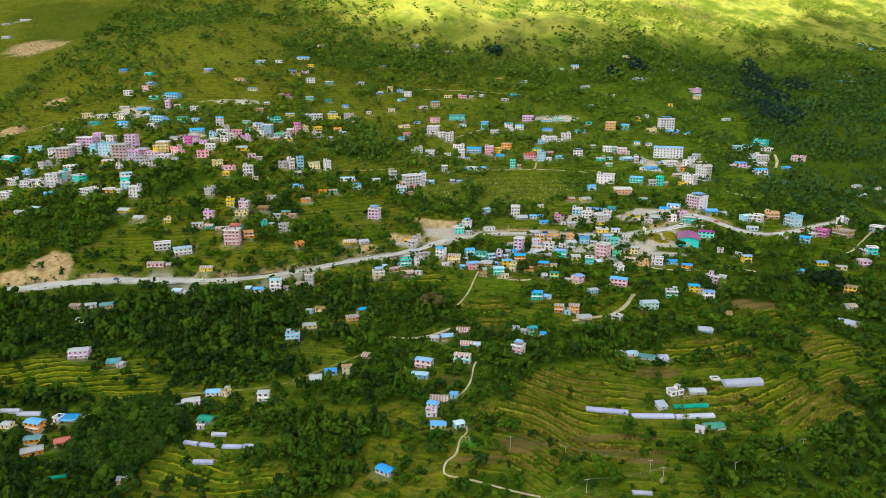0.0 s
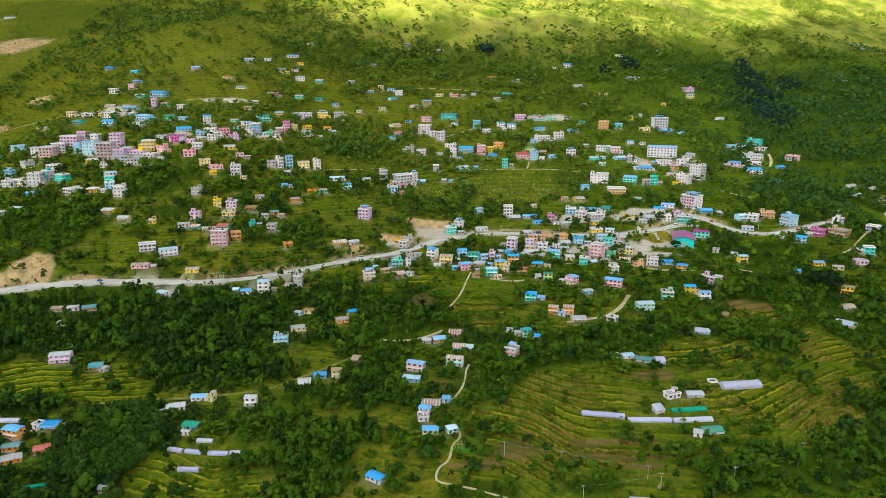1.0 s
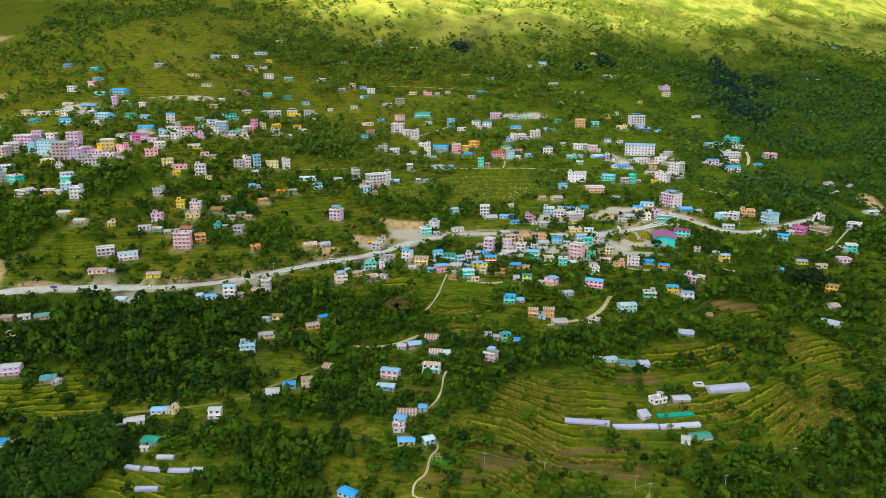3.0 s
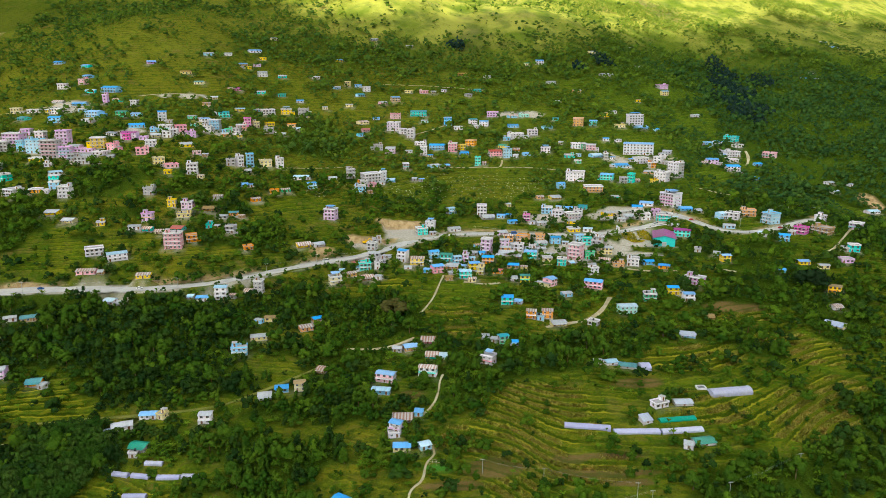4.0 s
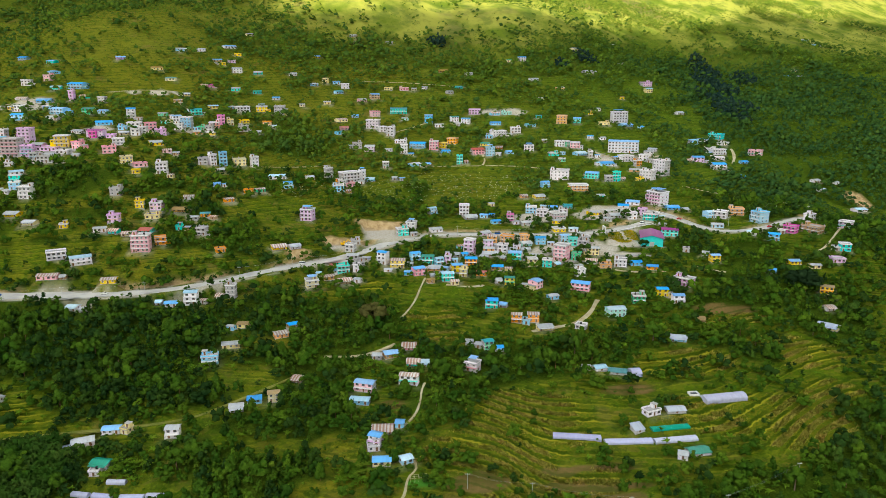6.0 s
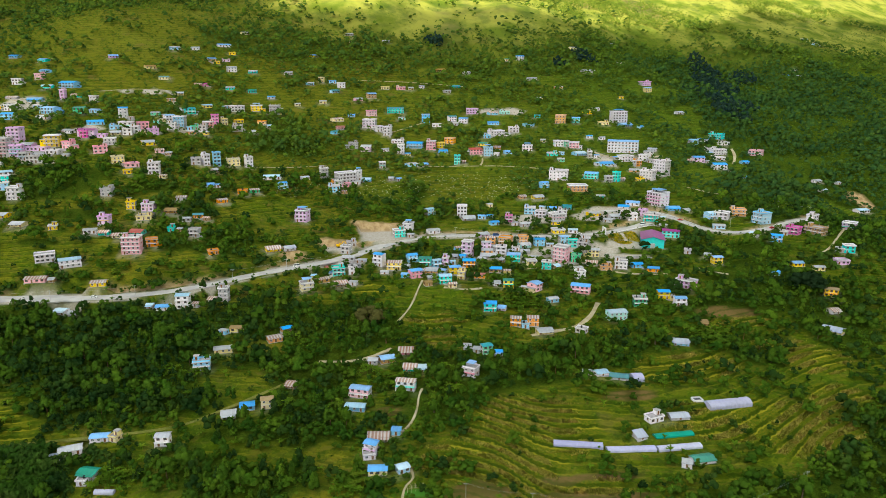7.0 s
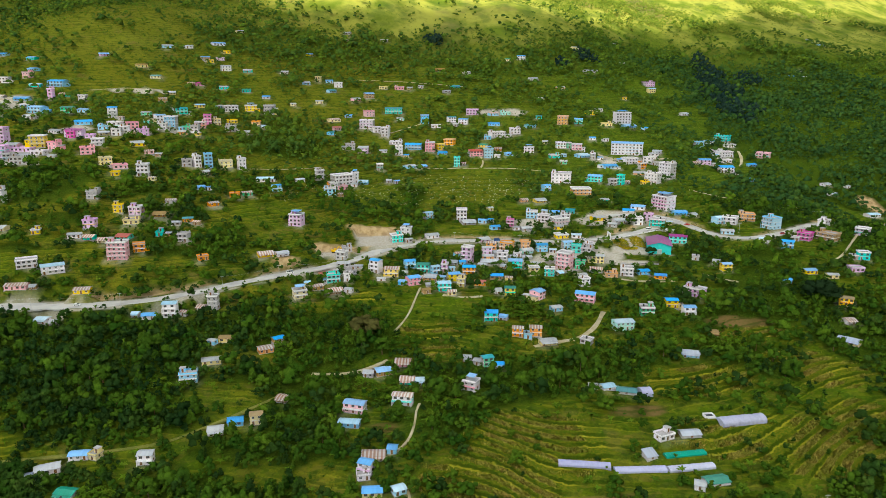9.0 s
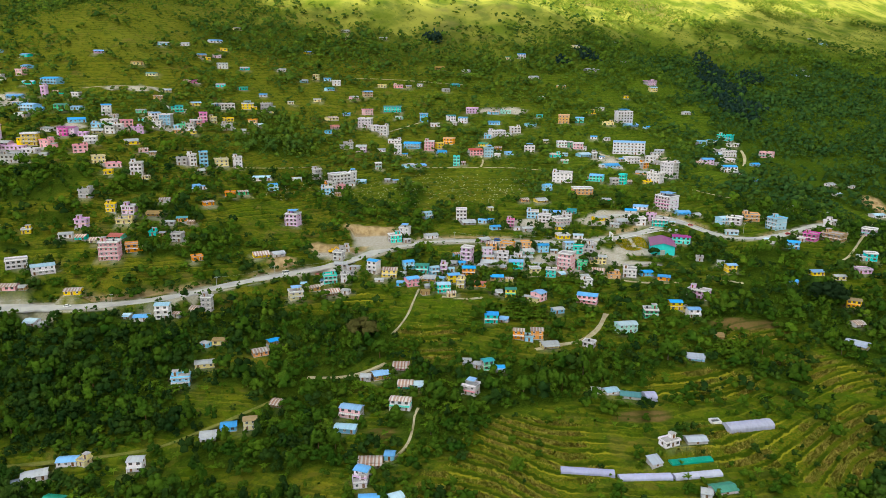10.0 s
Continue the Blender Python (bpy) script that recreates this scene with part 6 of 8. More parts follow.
def build_house(p, rng):
    kind, x, y, z, w, d, storeys, yaw, wall, roof, more = p
    low = "l" in more   # a low shed, mostly roof
    high = floor_height(storeys)
    top = 1.5 if low else storeys * high
    m = Matrix.Translation((x, y, z)) @ Matrix.Rotation(yaw, 4, "Z")
    wall_word, roof_word = WORDS.get(wall, wall), WORDS.get(roof, roof + " tin")
    count = ("single-storey", "two-storey", "three-storey", "four-storey", "five-storey", "six-storey")[min(storeys, 6) - 1]
    name = "apartment_building" if storeys > 3 or w * storeys > 40 else "cottage" if storeys == 1 and roof != "flat" else "house"
    label = f"{wall_word} {count} hillside {name.replace('_', ' ')} with " + ("flat concrete roof" if roof == "flat" else f"{roof_word} roof")
    house = thing(name, m, label, name.replace("_", " "), name.replace("_", " ") + "s on the hillside")
    balcony = "b" in more or (storeys > 1 and rng.random() < 0.4)
    bare = storeys > 1 and wall not in ("grey", "brown") and rng.random() < 0.2   # the side walls left as bare cement
    levels = [(-3.0, 0.3, 2), (0.1, 0.3, 2), (0.1, 0.0, 0)]
    for k in range(1, storeys):
        levels += [(k * high - 0.1, 0.0, 1), (k * high - 0.1, 0.14, 1), (k * high + 0.12, 0.14, 1), (k * high + 0.12, 0.0, 0)]
    s = Shape().shell(w / 2, d / 2, levels + [(top, 0.0, 0)], 2 if bare else 0)
    if "p" in more:   # corner and middle pilasters in the trim colour
        for i in range(int(w // 3) + 1):
            px = -w / 2 + 0.15 + i * (w - 0.3) / max(1, int(w // 3))
            part("pilaster", Shape().box(px - 0.16, px + 0.16, -d / 2 - 0.18, -d / 2 + 0.05, 0.1, top), [TRIM], house)
    if roof != "flat":
        shed = "s" in more
        rs, h = tin_roof(w, d, top + 0.02, 0.45, 0.30 if low else 0.24 if not shed else 0.15, shed)
        if shed:
            s.gable(w / 2 - 0.02, d / 2, top + h)
        else:
            s.gable(w / 2 - 0.02, 0.0, top + h)
    band = WALL["magenta"] if "r" in more else TRIM if rng.random() < 0.85 else WALL[rng.choice(("pink", "lilac", "sky", "turq", "peach", "yellow"))]
    part("wall", s, [WALL[wall], band, CONCRETE], house)
    if balcony and storeys > 1:
        for k in range(1, storeys):
            part("balcony", Shape().box(-w / 2 - 0.1, w / 2 + 0.1, -d / 2 - 1.5, -d / 2 - 0.15, k * high - 0.08, k * high + 0.1), [band], house)
            r = Shape()
            zz = k * high + 0.1
            r.box(-w / 2 - 0.1, w / 2 + 0.1, -d / 2 - 1.48, -d / 2 - 1.4, zz + 0.85, zz + 0.95)
            for i in range(int(w / 1.1) + 1):
                bx = -w / 2 + i * w / int(w / 1.1)
                r.box(bx - 0.04, bx + 0.04, -d / 2 - 1.47, -d / 2 - 1.41, zz, zz + 0.85)
            part("balcony_rail", r, [TRIM if rng.random() < 0.6 else METAL], house)
            for i in (-1, 1):
                post = Shape().box(i * (w / 2 - 0.1) - 0.12, i * (w / 2 - 0.1) + 0.12, -d / 2 - 1.48, -d / 2 - 1.24, (k - 1) * high, k * high - 0.1)
                part("post", post, [WALL[wall]], house)
    if roof == "flat":
        part("roof_slab", Shape().box(-w / 2 - 0.45, w / 2 + 0.45, -d / 2 - (1.6 if balcony else 0.5), d / 2 + 0.4, top, top + 0.16), [CONCRETE], house)
        r = Shape()
        z0, z1, t = top + 0.16, top + 1.0, 0.14
        r.box(-w / 2 - 0.3, w / 2 + 0.3, -d / 2 - 0.35, -d / 2 - 0.35 + t, z0, z1).box(-w / 2 - 0.3, w / 2 + 0.3, d / 2 + 0.2, d / 2 + 0.2 + t, z0, z1)
        r.box(-w / 2 - 0.3, -w / 2 - 0.3 + t, -d / 2 - 0.35 + t, d / 2 + 0.2, z0, z1).box(w / 2 + 0.3 - t, w / 2 + 0.3, -d / 2 - 0.35 + t, d / 2 + 0.2, z0, z1)
        part("parapet", r, [WALL[wall] if rng.random() < 0.6 else TRIM], house)
        if "t" in more or rng.random() < 0.45:
            side = rng.choice((-1, 1))
            cx = side * (w / 2 - 1.7)
            st = Shape().box(cx - 1.4, cx + 1.4, 0, min(3.2, d / 2), z0, z0 + 2.4).box(cx - 1.7, cx + 1.7, -0.35, min(3.5, d / 2 + 0.1), z0 + 2.4, z0 + 2.55, 1)
            part("stair_tower", st, [WALL[wall], CONCRETE if "k" not in more else ROOF["blue"]], house)
            part("door", DOORS[1.1], [], house, "", pose(cx, 0, z0))
        if rng.random() < 0.5:
            part("water_tank", TANK_MESH, [], house, "black plastic water tank", pose(rng.uniform(-0.3, 0.3) * w, 0.1 * d, z0))
        if "u" in more:   # unfinished: bare columns stand above the roof
            for i in range(3):
                for j in range(2):
                    cx, cy = -w / 2 + 0.3 + i * (w - 0.6) / 2, -d / 2 + 0.3 + j * (d - 0.6)
                    part("column", Shape().box(cx - 0.16, cx + 0.16, cy - 0.16, cy + 0.16, z0, z0 + 1.9), [CONCRETE], house)
    else:
        part("roof", rs, [ROOF[roof]], house)
        if storeys == 1 and rng.random() < 0.4 and not low:
            v = Shape().extrude([(-d / 2 - 2.0, top - 0.62), (-d / 2 - 0.05, top - 0.22), (-d / 2 - 0.05, top - 0.14), (-d / 2 - 2.0, top - 0.54)], -w / 2, w / 2)
            part("porch_roof", v, [ROOF[roof]], house)
            for i in range(3):
                cx = -w / 2 + 0.15 + i * (w - 0.3) / 2
                part("post", Shape().box(cx - 0.07, cx + 0.07, -d / 2 - 1.95, -d / 2 - 1.81, -0.9, top - 0.6), [WOOD], house)
    if storeys > 1 and w > 6 and 480 < y < 800 and rng.random() < 0.22:   # a lower wing built on later
        e, aw, ah = rng.choice((-1, 1)), rng.uniform(2.6, 3.8), (storeys - 1) * high * rng.choice((1.0, 1.0, 0.85))
        x0, x1 = sorted((e * w / 2, e * (w / 2 + aw)))
        wing = part("annex", Shape().box(x0, x1, -d / 2 + 0.8, d / 2 - 0.6, -2.5, ah), [WALL[wall] if rng.random() < 0.6 else WALL[rng.choice(("grey", "white", "cream"))]], house)
        if rng.random() < 0.5:
            part("slab", Shape().box(x0 - 0.3, x1 + 0.3, -d / 2 + 0.4, d / 2 - 0.4, ah, ah + 0.14), [CONCRETE], wing)
        else:
            part("lean_to_roof", Shape().extrude([(-d / 2 + 0.2, ah + 0.05), (d / 2 - 0.3, ah + 0.7), (d / 2 - 0.3, ah + 0.78), (-d / 2 + 0.2, ah + 0.13)], x0 - 0.3, x1 + 0.3), [ROOF[rng.choice(("blue", "tin", "rust", "pale", "tin"))]], wing)
        part("window", WINDOWS[1.0, 1.1], [], wing, "", pose((x0 + x1) / 2, -d / 2 + 0.8, max(0.9, ah - 1.9)))
    if low:
        part("door", DOORS_LOW, [], house, "", pose(0, -d / 2, 0.05))
    else:
        openings(rng, house, w, d, storeys, 0.0, "o" in more, y < 780)
    if "k" in more and roof == "flat":   # a light sheet roof over part of the terrace
        c = Shape()
        hw = w * 0.32
        c.extrude([(-d * 0.3, top + 2.45), (d * 0.45, top + 2.85), (d * 0.45, top + 2.93), (-d * 0.3, top + 2.53)], -hw, hw)
        part("terrace_roof", c, [ROOF["blue"]], house)
        for i in (-1, 1):
            for yy, zt in ((-d * 0.27, top + 2.46), (d * 0.42, top + 2.83)):
                part("post", Shape().box(i * (hw - 0.2) - 0.06, i * (hw - 0.2) + 0.06, yy - 0.06, yy + 0.06, top + 0.16, zt), [METAL], house)
    return house


def build_greenhouse(p, rng):
    kind, x, y, z, w, d, storeys, yaw, wall, roof, more = p
    m = Matrix.Translation((x, y, z)) @ Matrix.Rotation(yaw, 4, "Z")
    net = wall == "net"
    g = thing("greenhouse", m, "long tunnel covered in " + ("dark green shade netting" if net else "milky white plastic film") + " on a terrace", "greenhouse", "greenhouses on the terraces")
    h, n = storeys, 10
    arc = [(-d / 2 * math.cos(math.pi * i / n), h * 0.45 + (h * 0.55) * math.sin(math.pi * i / n)) for i in range(n + 1)]
    inner = [(a * 0.985, b - 0.03) for a, b in arc]
    s = Shape()
    bays = max(2, int(w / 2.5))
    ring = [(-d / 2, -0.5)] + arc + [(d / 2, -0.5)]
    c = len(ring)
    for k in range(2 * bays + 1):   # the film sags a little between the hoops
        sag = rng.uniform(0.95, 0.985) if k % 2 else 1.0
        s.v += [(-w / 2 + k * w / (2 * bays), a * sag, b * sag) for a, b in ring]
    s.f = [(k * c + i, k * c + c + i, k * c + c + i + 1, k * c + i + 1) for k in range(2 * bays) for i in range(c - 1)]
    s.s = [0] * len(s.f)
    part("cover", s, [NET if net else PLASTIC], g)
    for e in (-1, 1):
        end = Shape().extrude([(-d / 2 + 0.02, -0.5)] + inner + [(d / 2 - 0.02, -0.5)], e * w / 2 - 0.03, e * w / 2 + 0.03)
        part("end_wall", end, [NET if net else PLASTIC], g)
    for k in range(bays + 1):
        xk = -w / 2 + k * w / bays
        hoop = Shape()
        for (a, b), (a2, b2) in zip(arc, arc[1:]):
            hoop.tube((xk, a * 0.985, b * 0.985), (xk, a2 * 0.985, b2 * 0.985), 0.03, 0.03, 4)
        part("hoop", hoop, [METAL], g)
    return g


def build_hall(p, rng):
    """The big covered hall: gable end towards the valley, ridge running into the slope."""
    kind, x, y, z, w, d, storeys, yaw, wall, roof, more = p
    m = Matrix.Translation((x, y, z)) @ Matrix.Rotation(yaw, 4, "Z")
    hall = thing("hall", m, "large covered hall with bright cyan walls and a violet sheet roof", "hall")
    top, h = storeys, w / 2 * 0.26
    s = Shape()
    v = [(-w / 2, -3), (w / 2, -3), (w / 2, top), (0, top + h), (-w / 2, top)]
    n = len(v)
    s.add([(a, -d / 2, b) for a, b in v] + [(a, d / 2, b) for a, b in v],
          [tuple(range(n)), tuple(range(2 * n - 1, n - 1, -1))] + [((i + 1) % n, i, n + i, n + (i + 1) % n) for i in range(n)])
    part("wall", s, [WALL[wall]], hall)
    for k in (-1, 1):
        o, t = 0.9, 0.15
        q = [(k * (w / 2 + o), top - o * 0.26), (0, top + h), (0, top + h + t), (k * (w / 2 + o), top - o * 0.26 + t)]
        r = Shape().add([(a, -d / 2 - 1, b + 0.02) for a, b in q] + [(a, d / 2 + 1, b + 0.02) for a, b in q], [(0, 1, 2, 3), (7, 6, 5, 4), (0, 4, 5, 1), (1, 5, 6, 2), (2, 6, 7, 3), (3, 7, 4, 0)])
        part("roof", r, [ROOF[roof]], hall)
    part("door", door_mesh(3.2, 3.4).mesh("door", [TRIM, METAL]), [], hall, "", pose(0, -d / 2, 0))
    for i in range(5):
        for side in (-1, 1):
            part("window", WINDOWS[1.5, 1.3], [], hall, "", pose(side * w / 2, -d / 2 + (i + 0.5) * d / 5, top - 2.6, 0, 0, 90 * side))
    return hall


def build_pool(p, rng):
    kind, x, y, z, w, d, storeys, yaw, wall, roof, more = p
    m = Matrix.Translation((x, y, z)) @ Matrix.Rotation(yaw, 4, "Z")
    t = thing("water_basin", m, "open whitewashed concrete water basin on a terrace", "water basin")
    s = Shape().box(-w / 2, w / 2, -d / 2, -d / 2 + 0.3, -1, 1.3).box(-w / 2, w / 2, d / 2 - 0.3, d / 2, -1, 1.3)
    s.box(-w / 2, -w / 2 + 0.3, -d / 2 + 0.3, d / 2 - 0.3, -1, 1.3).box(w / 2 - 0.3, w / 2, -d / 2 + 0.3, d / 2 - 0.3, -1, 1.3)
    part("rim", s, [TRIM], t)
    part("water", Shape().box(-w / 2 + 0.3, w / 2 - 0.3, -d / 2 + 0.3, d / 2 - 0.3, -1, 0.5), [GLASS], t)
    return t


rng = random.Random(4)
BUILD = {"house": build_house, "tunnel": build_greenhouse, "hall": build_hall, "basin": build_pool}
for spec in PLOTS:
    BUILD[spec[0]](spec, rng)


# ---- trees ----
def leaf_material(name, dark, light, cold=(0.020, 0.064, 0.006)):
    m, nt, b = node_mat(name, 0.85, 0, 0.0)
    col = mix(nt, attribute(nt, "tint"), dark, light)
    clump = tex_noise(nt, 1.5, 5, rough=0.75)
    col = mix(nt, math_node(nt, "MULTIPLY", ramp(nt, clump, 0.47, 0.62), 0.5), col, shade(dark, 0.7))
    col = mix(nt, math_node(nt, "MULTIPLY", ramp(nt, tex_noise(nt, 0.06, 3), 0.45, 0.7), 0.35), col, shade(light, 0.9))
    cool = ramp(nt, tex_noise(nt, 0.09, 2), 0.46, 0.56)
    col = mix(nt, math_node(nt, "MULTIPLY", cool, 0.45), col, cold)
    olive = math_node(nt, "MULTIPLY", ramp(nt, tex_noise(nt, 0.14, 1), 0.58, 0.66), attribute(nt, "tint"))
    col = mix(nt, math_node(nt, "MULTIPLY", olive, 0.4), col, shade((light[0] * 1.5, light[1] * 1.05, light[2] * 1.5), 1.0))
    nt.links.new(col, b.inputs["Base Color"])
    bump(nt, b, tex_noise(nt, 1.6, 5, rough=0.7), 0.6, 0.6)
    return m


LEAF = leaf_material("leaves", (0.020, 0.052, 0.007), (0.092, 0.160, 0.012))
# paler and bluer than LEAF, with distance haze put into the colour
UPLAND = leaf_material("hazed_upland_leaves", (0.030, 0.068, 0.012), (0.112, 0.176, 0.016), (0.024, 0.068, 0.022))
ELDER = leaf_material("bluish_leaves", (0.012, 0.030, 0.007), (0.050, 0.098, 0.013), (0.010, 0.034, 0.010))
# UPLAND again but darker: shade of the gorge side put into the leaf colour
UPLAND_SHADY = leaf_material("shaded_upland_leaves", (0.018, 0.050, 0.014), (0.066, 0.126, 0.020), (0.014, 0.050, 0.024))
BARK = painted("bark", (0.13, 0.09, 0.06))


def dome(sides, rs, squash=0.85):
    """A leafy clump: a lumpy dome, open below, as corners and triangles."""
    v, f = [(0, 0, 1.0)], []
    for k, (rad, z) in enumerate(((0.80, 0.58), (0.97, -0.22))):
        turn = 0.5 * k
        v += [(rad * math.cos(6.2832 * (i + turn) / sides), rad * math.sin(6.2832 * (i + turn) / sides), z) for i in range(sides)]
    for i in range(sides):
        j = (i + 1) % sides
        f += [(0, 1 + i, 1 + j), (1 + i, 1 + sides + i, 1 + j), (1 + j, 1 + sides + i, 1 + sides + j)]
    v = np.array(v, float) * rs.uniform(0.70, 1.24, len(v))[:, None]
    return v * np.array((1, 1, squash)), np.array(f)


def face_outward(v, f, n):
    """Turns each triangle to the side its leaves look to."""
    g = np.cross(v[f[:, 1]] - v[f[:, 0]], v[f[:, 2]] - v[f[:, 0]])
    back = (g * n[f].sum(1)).sum(1) < 0
    f = f.copy()
    f[back] = f[back][:, ::-1]
    return f


def crown_clumps(rs, clumps, sprays, size, tall, sides):
    """A crown of leafy clumps round a core, wrapped in loose sprays: corners, triangles, tints, outward directions. Unit tree: height 1."""
    vs, fs, tint, nor, n = [], [], [], [], 0
    heart = np.array((0, 0, 0.5))
    lobe, ph = rs.uniform(0.1, 0.3), rs.uniform(0, 6.28)
    centres = []
    for i in range(clumps):
        t = (i + 0.5) / clumps
        a = 2.4 * i + rs.uniform(-0.7, 0.7)
        if tall:
            z, r = 0.84 - 0.66 * t, 0.04 + 0.15 * t
            rad = 0.09 + 0.14 * t + rs.uniform(-0.02, 0.03)
        else:
            up = 0.95 - 1.6 * t
            r = 0.28 * math.sqrt(max(0.05, 1 - up * up)) * (1 + lobe * math.sin(2 * a + ph)) + rs.uniform(-0.06, 0.06)
            z = 0.52 + 0.30 * up + rs.uniform(-0.06, 0.06)
            rad = rs.uniform(0.13, 0.22) * (1.3 if clumps < 6 else 1.0 if clumps < 20 else 0.66)
        centres.append((np.array((r * math.cos(a), r * math.sin(a), z)), rad))
    own = rs.uniform(-0.14, 0.14, clumps)
    for k, (c, rad) in enumerate(centres):
        bv, bf = dome(sides, rs, 1.0)
        q = c + bv * rad * 0.92
        vs.append(q)
        fs.append(bf + n)
        n += len(q)
        nor.append(0.8 * bv + 0.8 * (q - heart) / 0.5 + np.array((0, 0, 0.1)))
        tint.append(0.36 + own[k] + rs.uniform(-0.10, 0.10, len(q)))
    for i in range(sprays):
        k = i % clumps
        c, rad = centres[k]
        q = rs.normal(size=3)
        q[2] = abs(q[2]) * 0.9 - 0.3
        q /= np.linalg.norm(q)
        p = c + q * rad * rs.uniform(0.88, 1.2)
        nn = q + rs.normal(size=3) * 0.5
        nn /= np.linalg.norm(nn)
        u = np.cross(nn, rs.normal(size=3))
        u /= np.linalg.norm(u)
        w = np.cross(nn, u)
        a, b = size * rs.uniform(0.6, 1.5), size * rs.uniform(0.5, 1.2)
        vs.append(np.array([p - u * a * 0.8 - w * b * 0.5 - nn * a * 0.2, p + u * a * 0.8 - w * b * rs.uniform(0, 0.6) - nn * a * 0.2, p + w * b * 1.1 + u * a * rs.uniform(-0.4, 0.4)]))
        fs.append(np.array([(0, 1, 2)]) + n)
        n += 3
        nor.append(np.tile(0.5 * q + 0.35 * nn + 0.6 * (p - heart) / 0.5 + np.array((0, 0, 0.15)), (3, 1)))
        tint.append(np.full(3, 0.42 + own[k] + rs.uniform(-0.22, 0.26)))
    nor, vs, fs = np.concatenate(nor), np.concatenate(vs), np.concatenate(fs)
    nor /= np.linalg.norm(nor, axis=1)[:, None]
    return vs, face_outward(vs, fs, nor), np.clip(np.concatenate(tint), 0, 1), nor


def scatter(name, label, category, places, kinds, mat=None):
    """Many plants as one object: places rows of x, y, height, width, turn, kind, tint."""
    verts, faces, tints, normals, n = [], [], [], [], 0
    places = np.asarray(places)
    z = ground_z(places[:, 0], places[:, 1])
    for k, (cv, cf, ct, cn) in enumerate(kinds):
        rows = np.flatnonzero(places[:, 5].astype(int) == k)
        if not len(rows):
            continue
        q, zz = places[rows], z[rows]
        c, s = np.cos(q[:, 4])[:, None], np.sin(q[:, 4])[:, None]
        X = (cv[None, :, 0] * c - cv[None, :, 1] * s) * q[:, 3:4] + q[:, 0:1]
        Y = (cv[None, :, 0] * s + cv[None, :, 1] * c) * q[:, 3:4] + q[:, 1:2]
        Z = cv[None, :, 2] * q[:, 2:3] + zz[:, None] - 0.1
        verts.append(np.stack([X, Y, Z], -1).reshape(-1, 3))
        faces.append((cf[None] + (np.arange(len(q)) * len(cv))[:, None, None] + n).reshape(-1, 3))
        tints.append(np.clip(ct[None] * 0.7 + q[:, 6:7], 0, 1).ravel())
        normals.append(np.stack([cn[None, :, 0] * c - cn[None, :, 1] * s, cn[None, :, 0] * s + cn[None, :, 1] * c, cn[None, :, 2] + 0 * c], -1).reshape(-1, 3))
        n += len(q) * len(cv)
    me = mesh_of(name, np.concatenate(verts), np.concatenate(faces), [mat or LEAF], smoothed=True, attrs=[("tint", np.concatenate(tints))])
    me.normals_split_custom_set_from_vertices(np.concatenate(normals))
    return tagged(new(name, me), label, category, kind="stuff")


rs = np.random.RandomState(12)
NEAR = [crown_clumps(rs, 8, 68, 0.072, False, 5) for _ in range(7)] + [crown_clumps(rs, 7, 68, 0.057, True, 5) for _ in range(3)]
MID = [crown_clumps(rs, 4, 25, 0.096, False, 4) for _ in range(7)] + [crown_clumps(rs, 4, 26, 0.068, True, 4) for _ in range(3)]
FAR = [crown_clumps(rs, 2, 8, 0.14, False, 4) for _ in range(7)] + [crown_clumps(rs, 2, 7, 0.12, True, 4) for _ in range(3)]
SMALL = [crown_clumps(rs, 1, 4, 0.16, False, 4) for _ in range(4)]
TINY = [crown_clumps(rs, 1, 2, 0.2, False, 4) for _ in range(4)]
UP4 = np.tile((0.0, -0.45, 0.9), (8, 1))
CROP = [(np.array([(-0.5, 0, 0), (-0.32, 0.05, 0), (0.15, 0.1, 1), (-0.05, 0.05, 1), (0.1, -0.2, 0), (0.3, -0.2, 0), (0.35, 0.1, 0.8), (0.2, 0.1, 0.85)]), np.array([(0, 1, 2), (0, 2, 3), (4, 5, 6), (4, 6, 7)]), np.array([0.7] * 8), UP4)]
CROP = [(v, face_outward(v, f, n), t, n) for v, f, t, n in CROP]


def crown_kind(y, k):
    """Which of the crowns suits a tree that far up the slope: fine ones below, coarse ones far off."""
    return k if y < 385 else k + 10 if y < 660 else k + 20


# keep clear of plots and ways
clear_grid = {}
for kind, px, py, pz, w, d, *_ in PLOTS:
    for i in range(int((px - 14) // 10), int((px + 14) // 10) + 1):
        for j in range(int((py - 14) // 10), int((py + 14) // 10) + 1):
            clear_grid.setdefault((i, j), []).append((px, py, w / 2, d / 2))
WAY_PTS = {}
for name, line, widths, label in WAYS:
    s, wx, wy, wz = way_heights(rounded(line))
    for a, b, h in zip(wx, wy, np.interp(s / s[-1], np.linspace(0, 1, len(widths)), widths) / 2):
        WAY_PTS.setdefault((int(a // 10), int(b // 10)), []).append((a, b, h, 0.85 if h > 2 else 0.35))


def is_free(x, y, r, tall=0.0):
    """Whether a plant of radius r at x, y stands clear of houses and roads, with more room on their valley side."""
    if 500 < y < 620 and -110 < x < -10 and in_pit(x, y):
        return False
    for px, py, hw, hd in clear_grid.get((int(x // 10), int(y // 10)), ()):
        if abs(x - px) < hw + r * 0.8 and -hd - r - 0.6 - 0.28 * tall < y - py < hd + r * 0.6:
            return False
    for i in (-1, 0, 1):
        for j in (-1, 0, 1):
            for a, b, h, k in WAY_PTS.get((int(x // 10) + i, int(y // 10) + j), ()):
                near = h + r * 0.9 + (k * tall if y < b else 0)
                if (x - a) ** 2 + (y - b) ** 2 < near * near:
                    return False
    return True


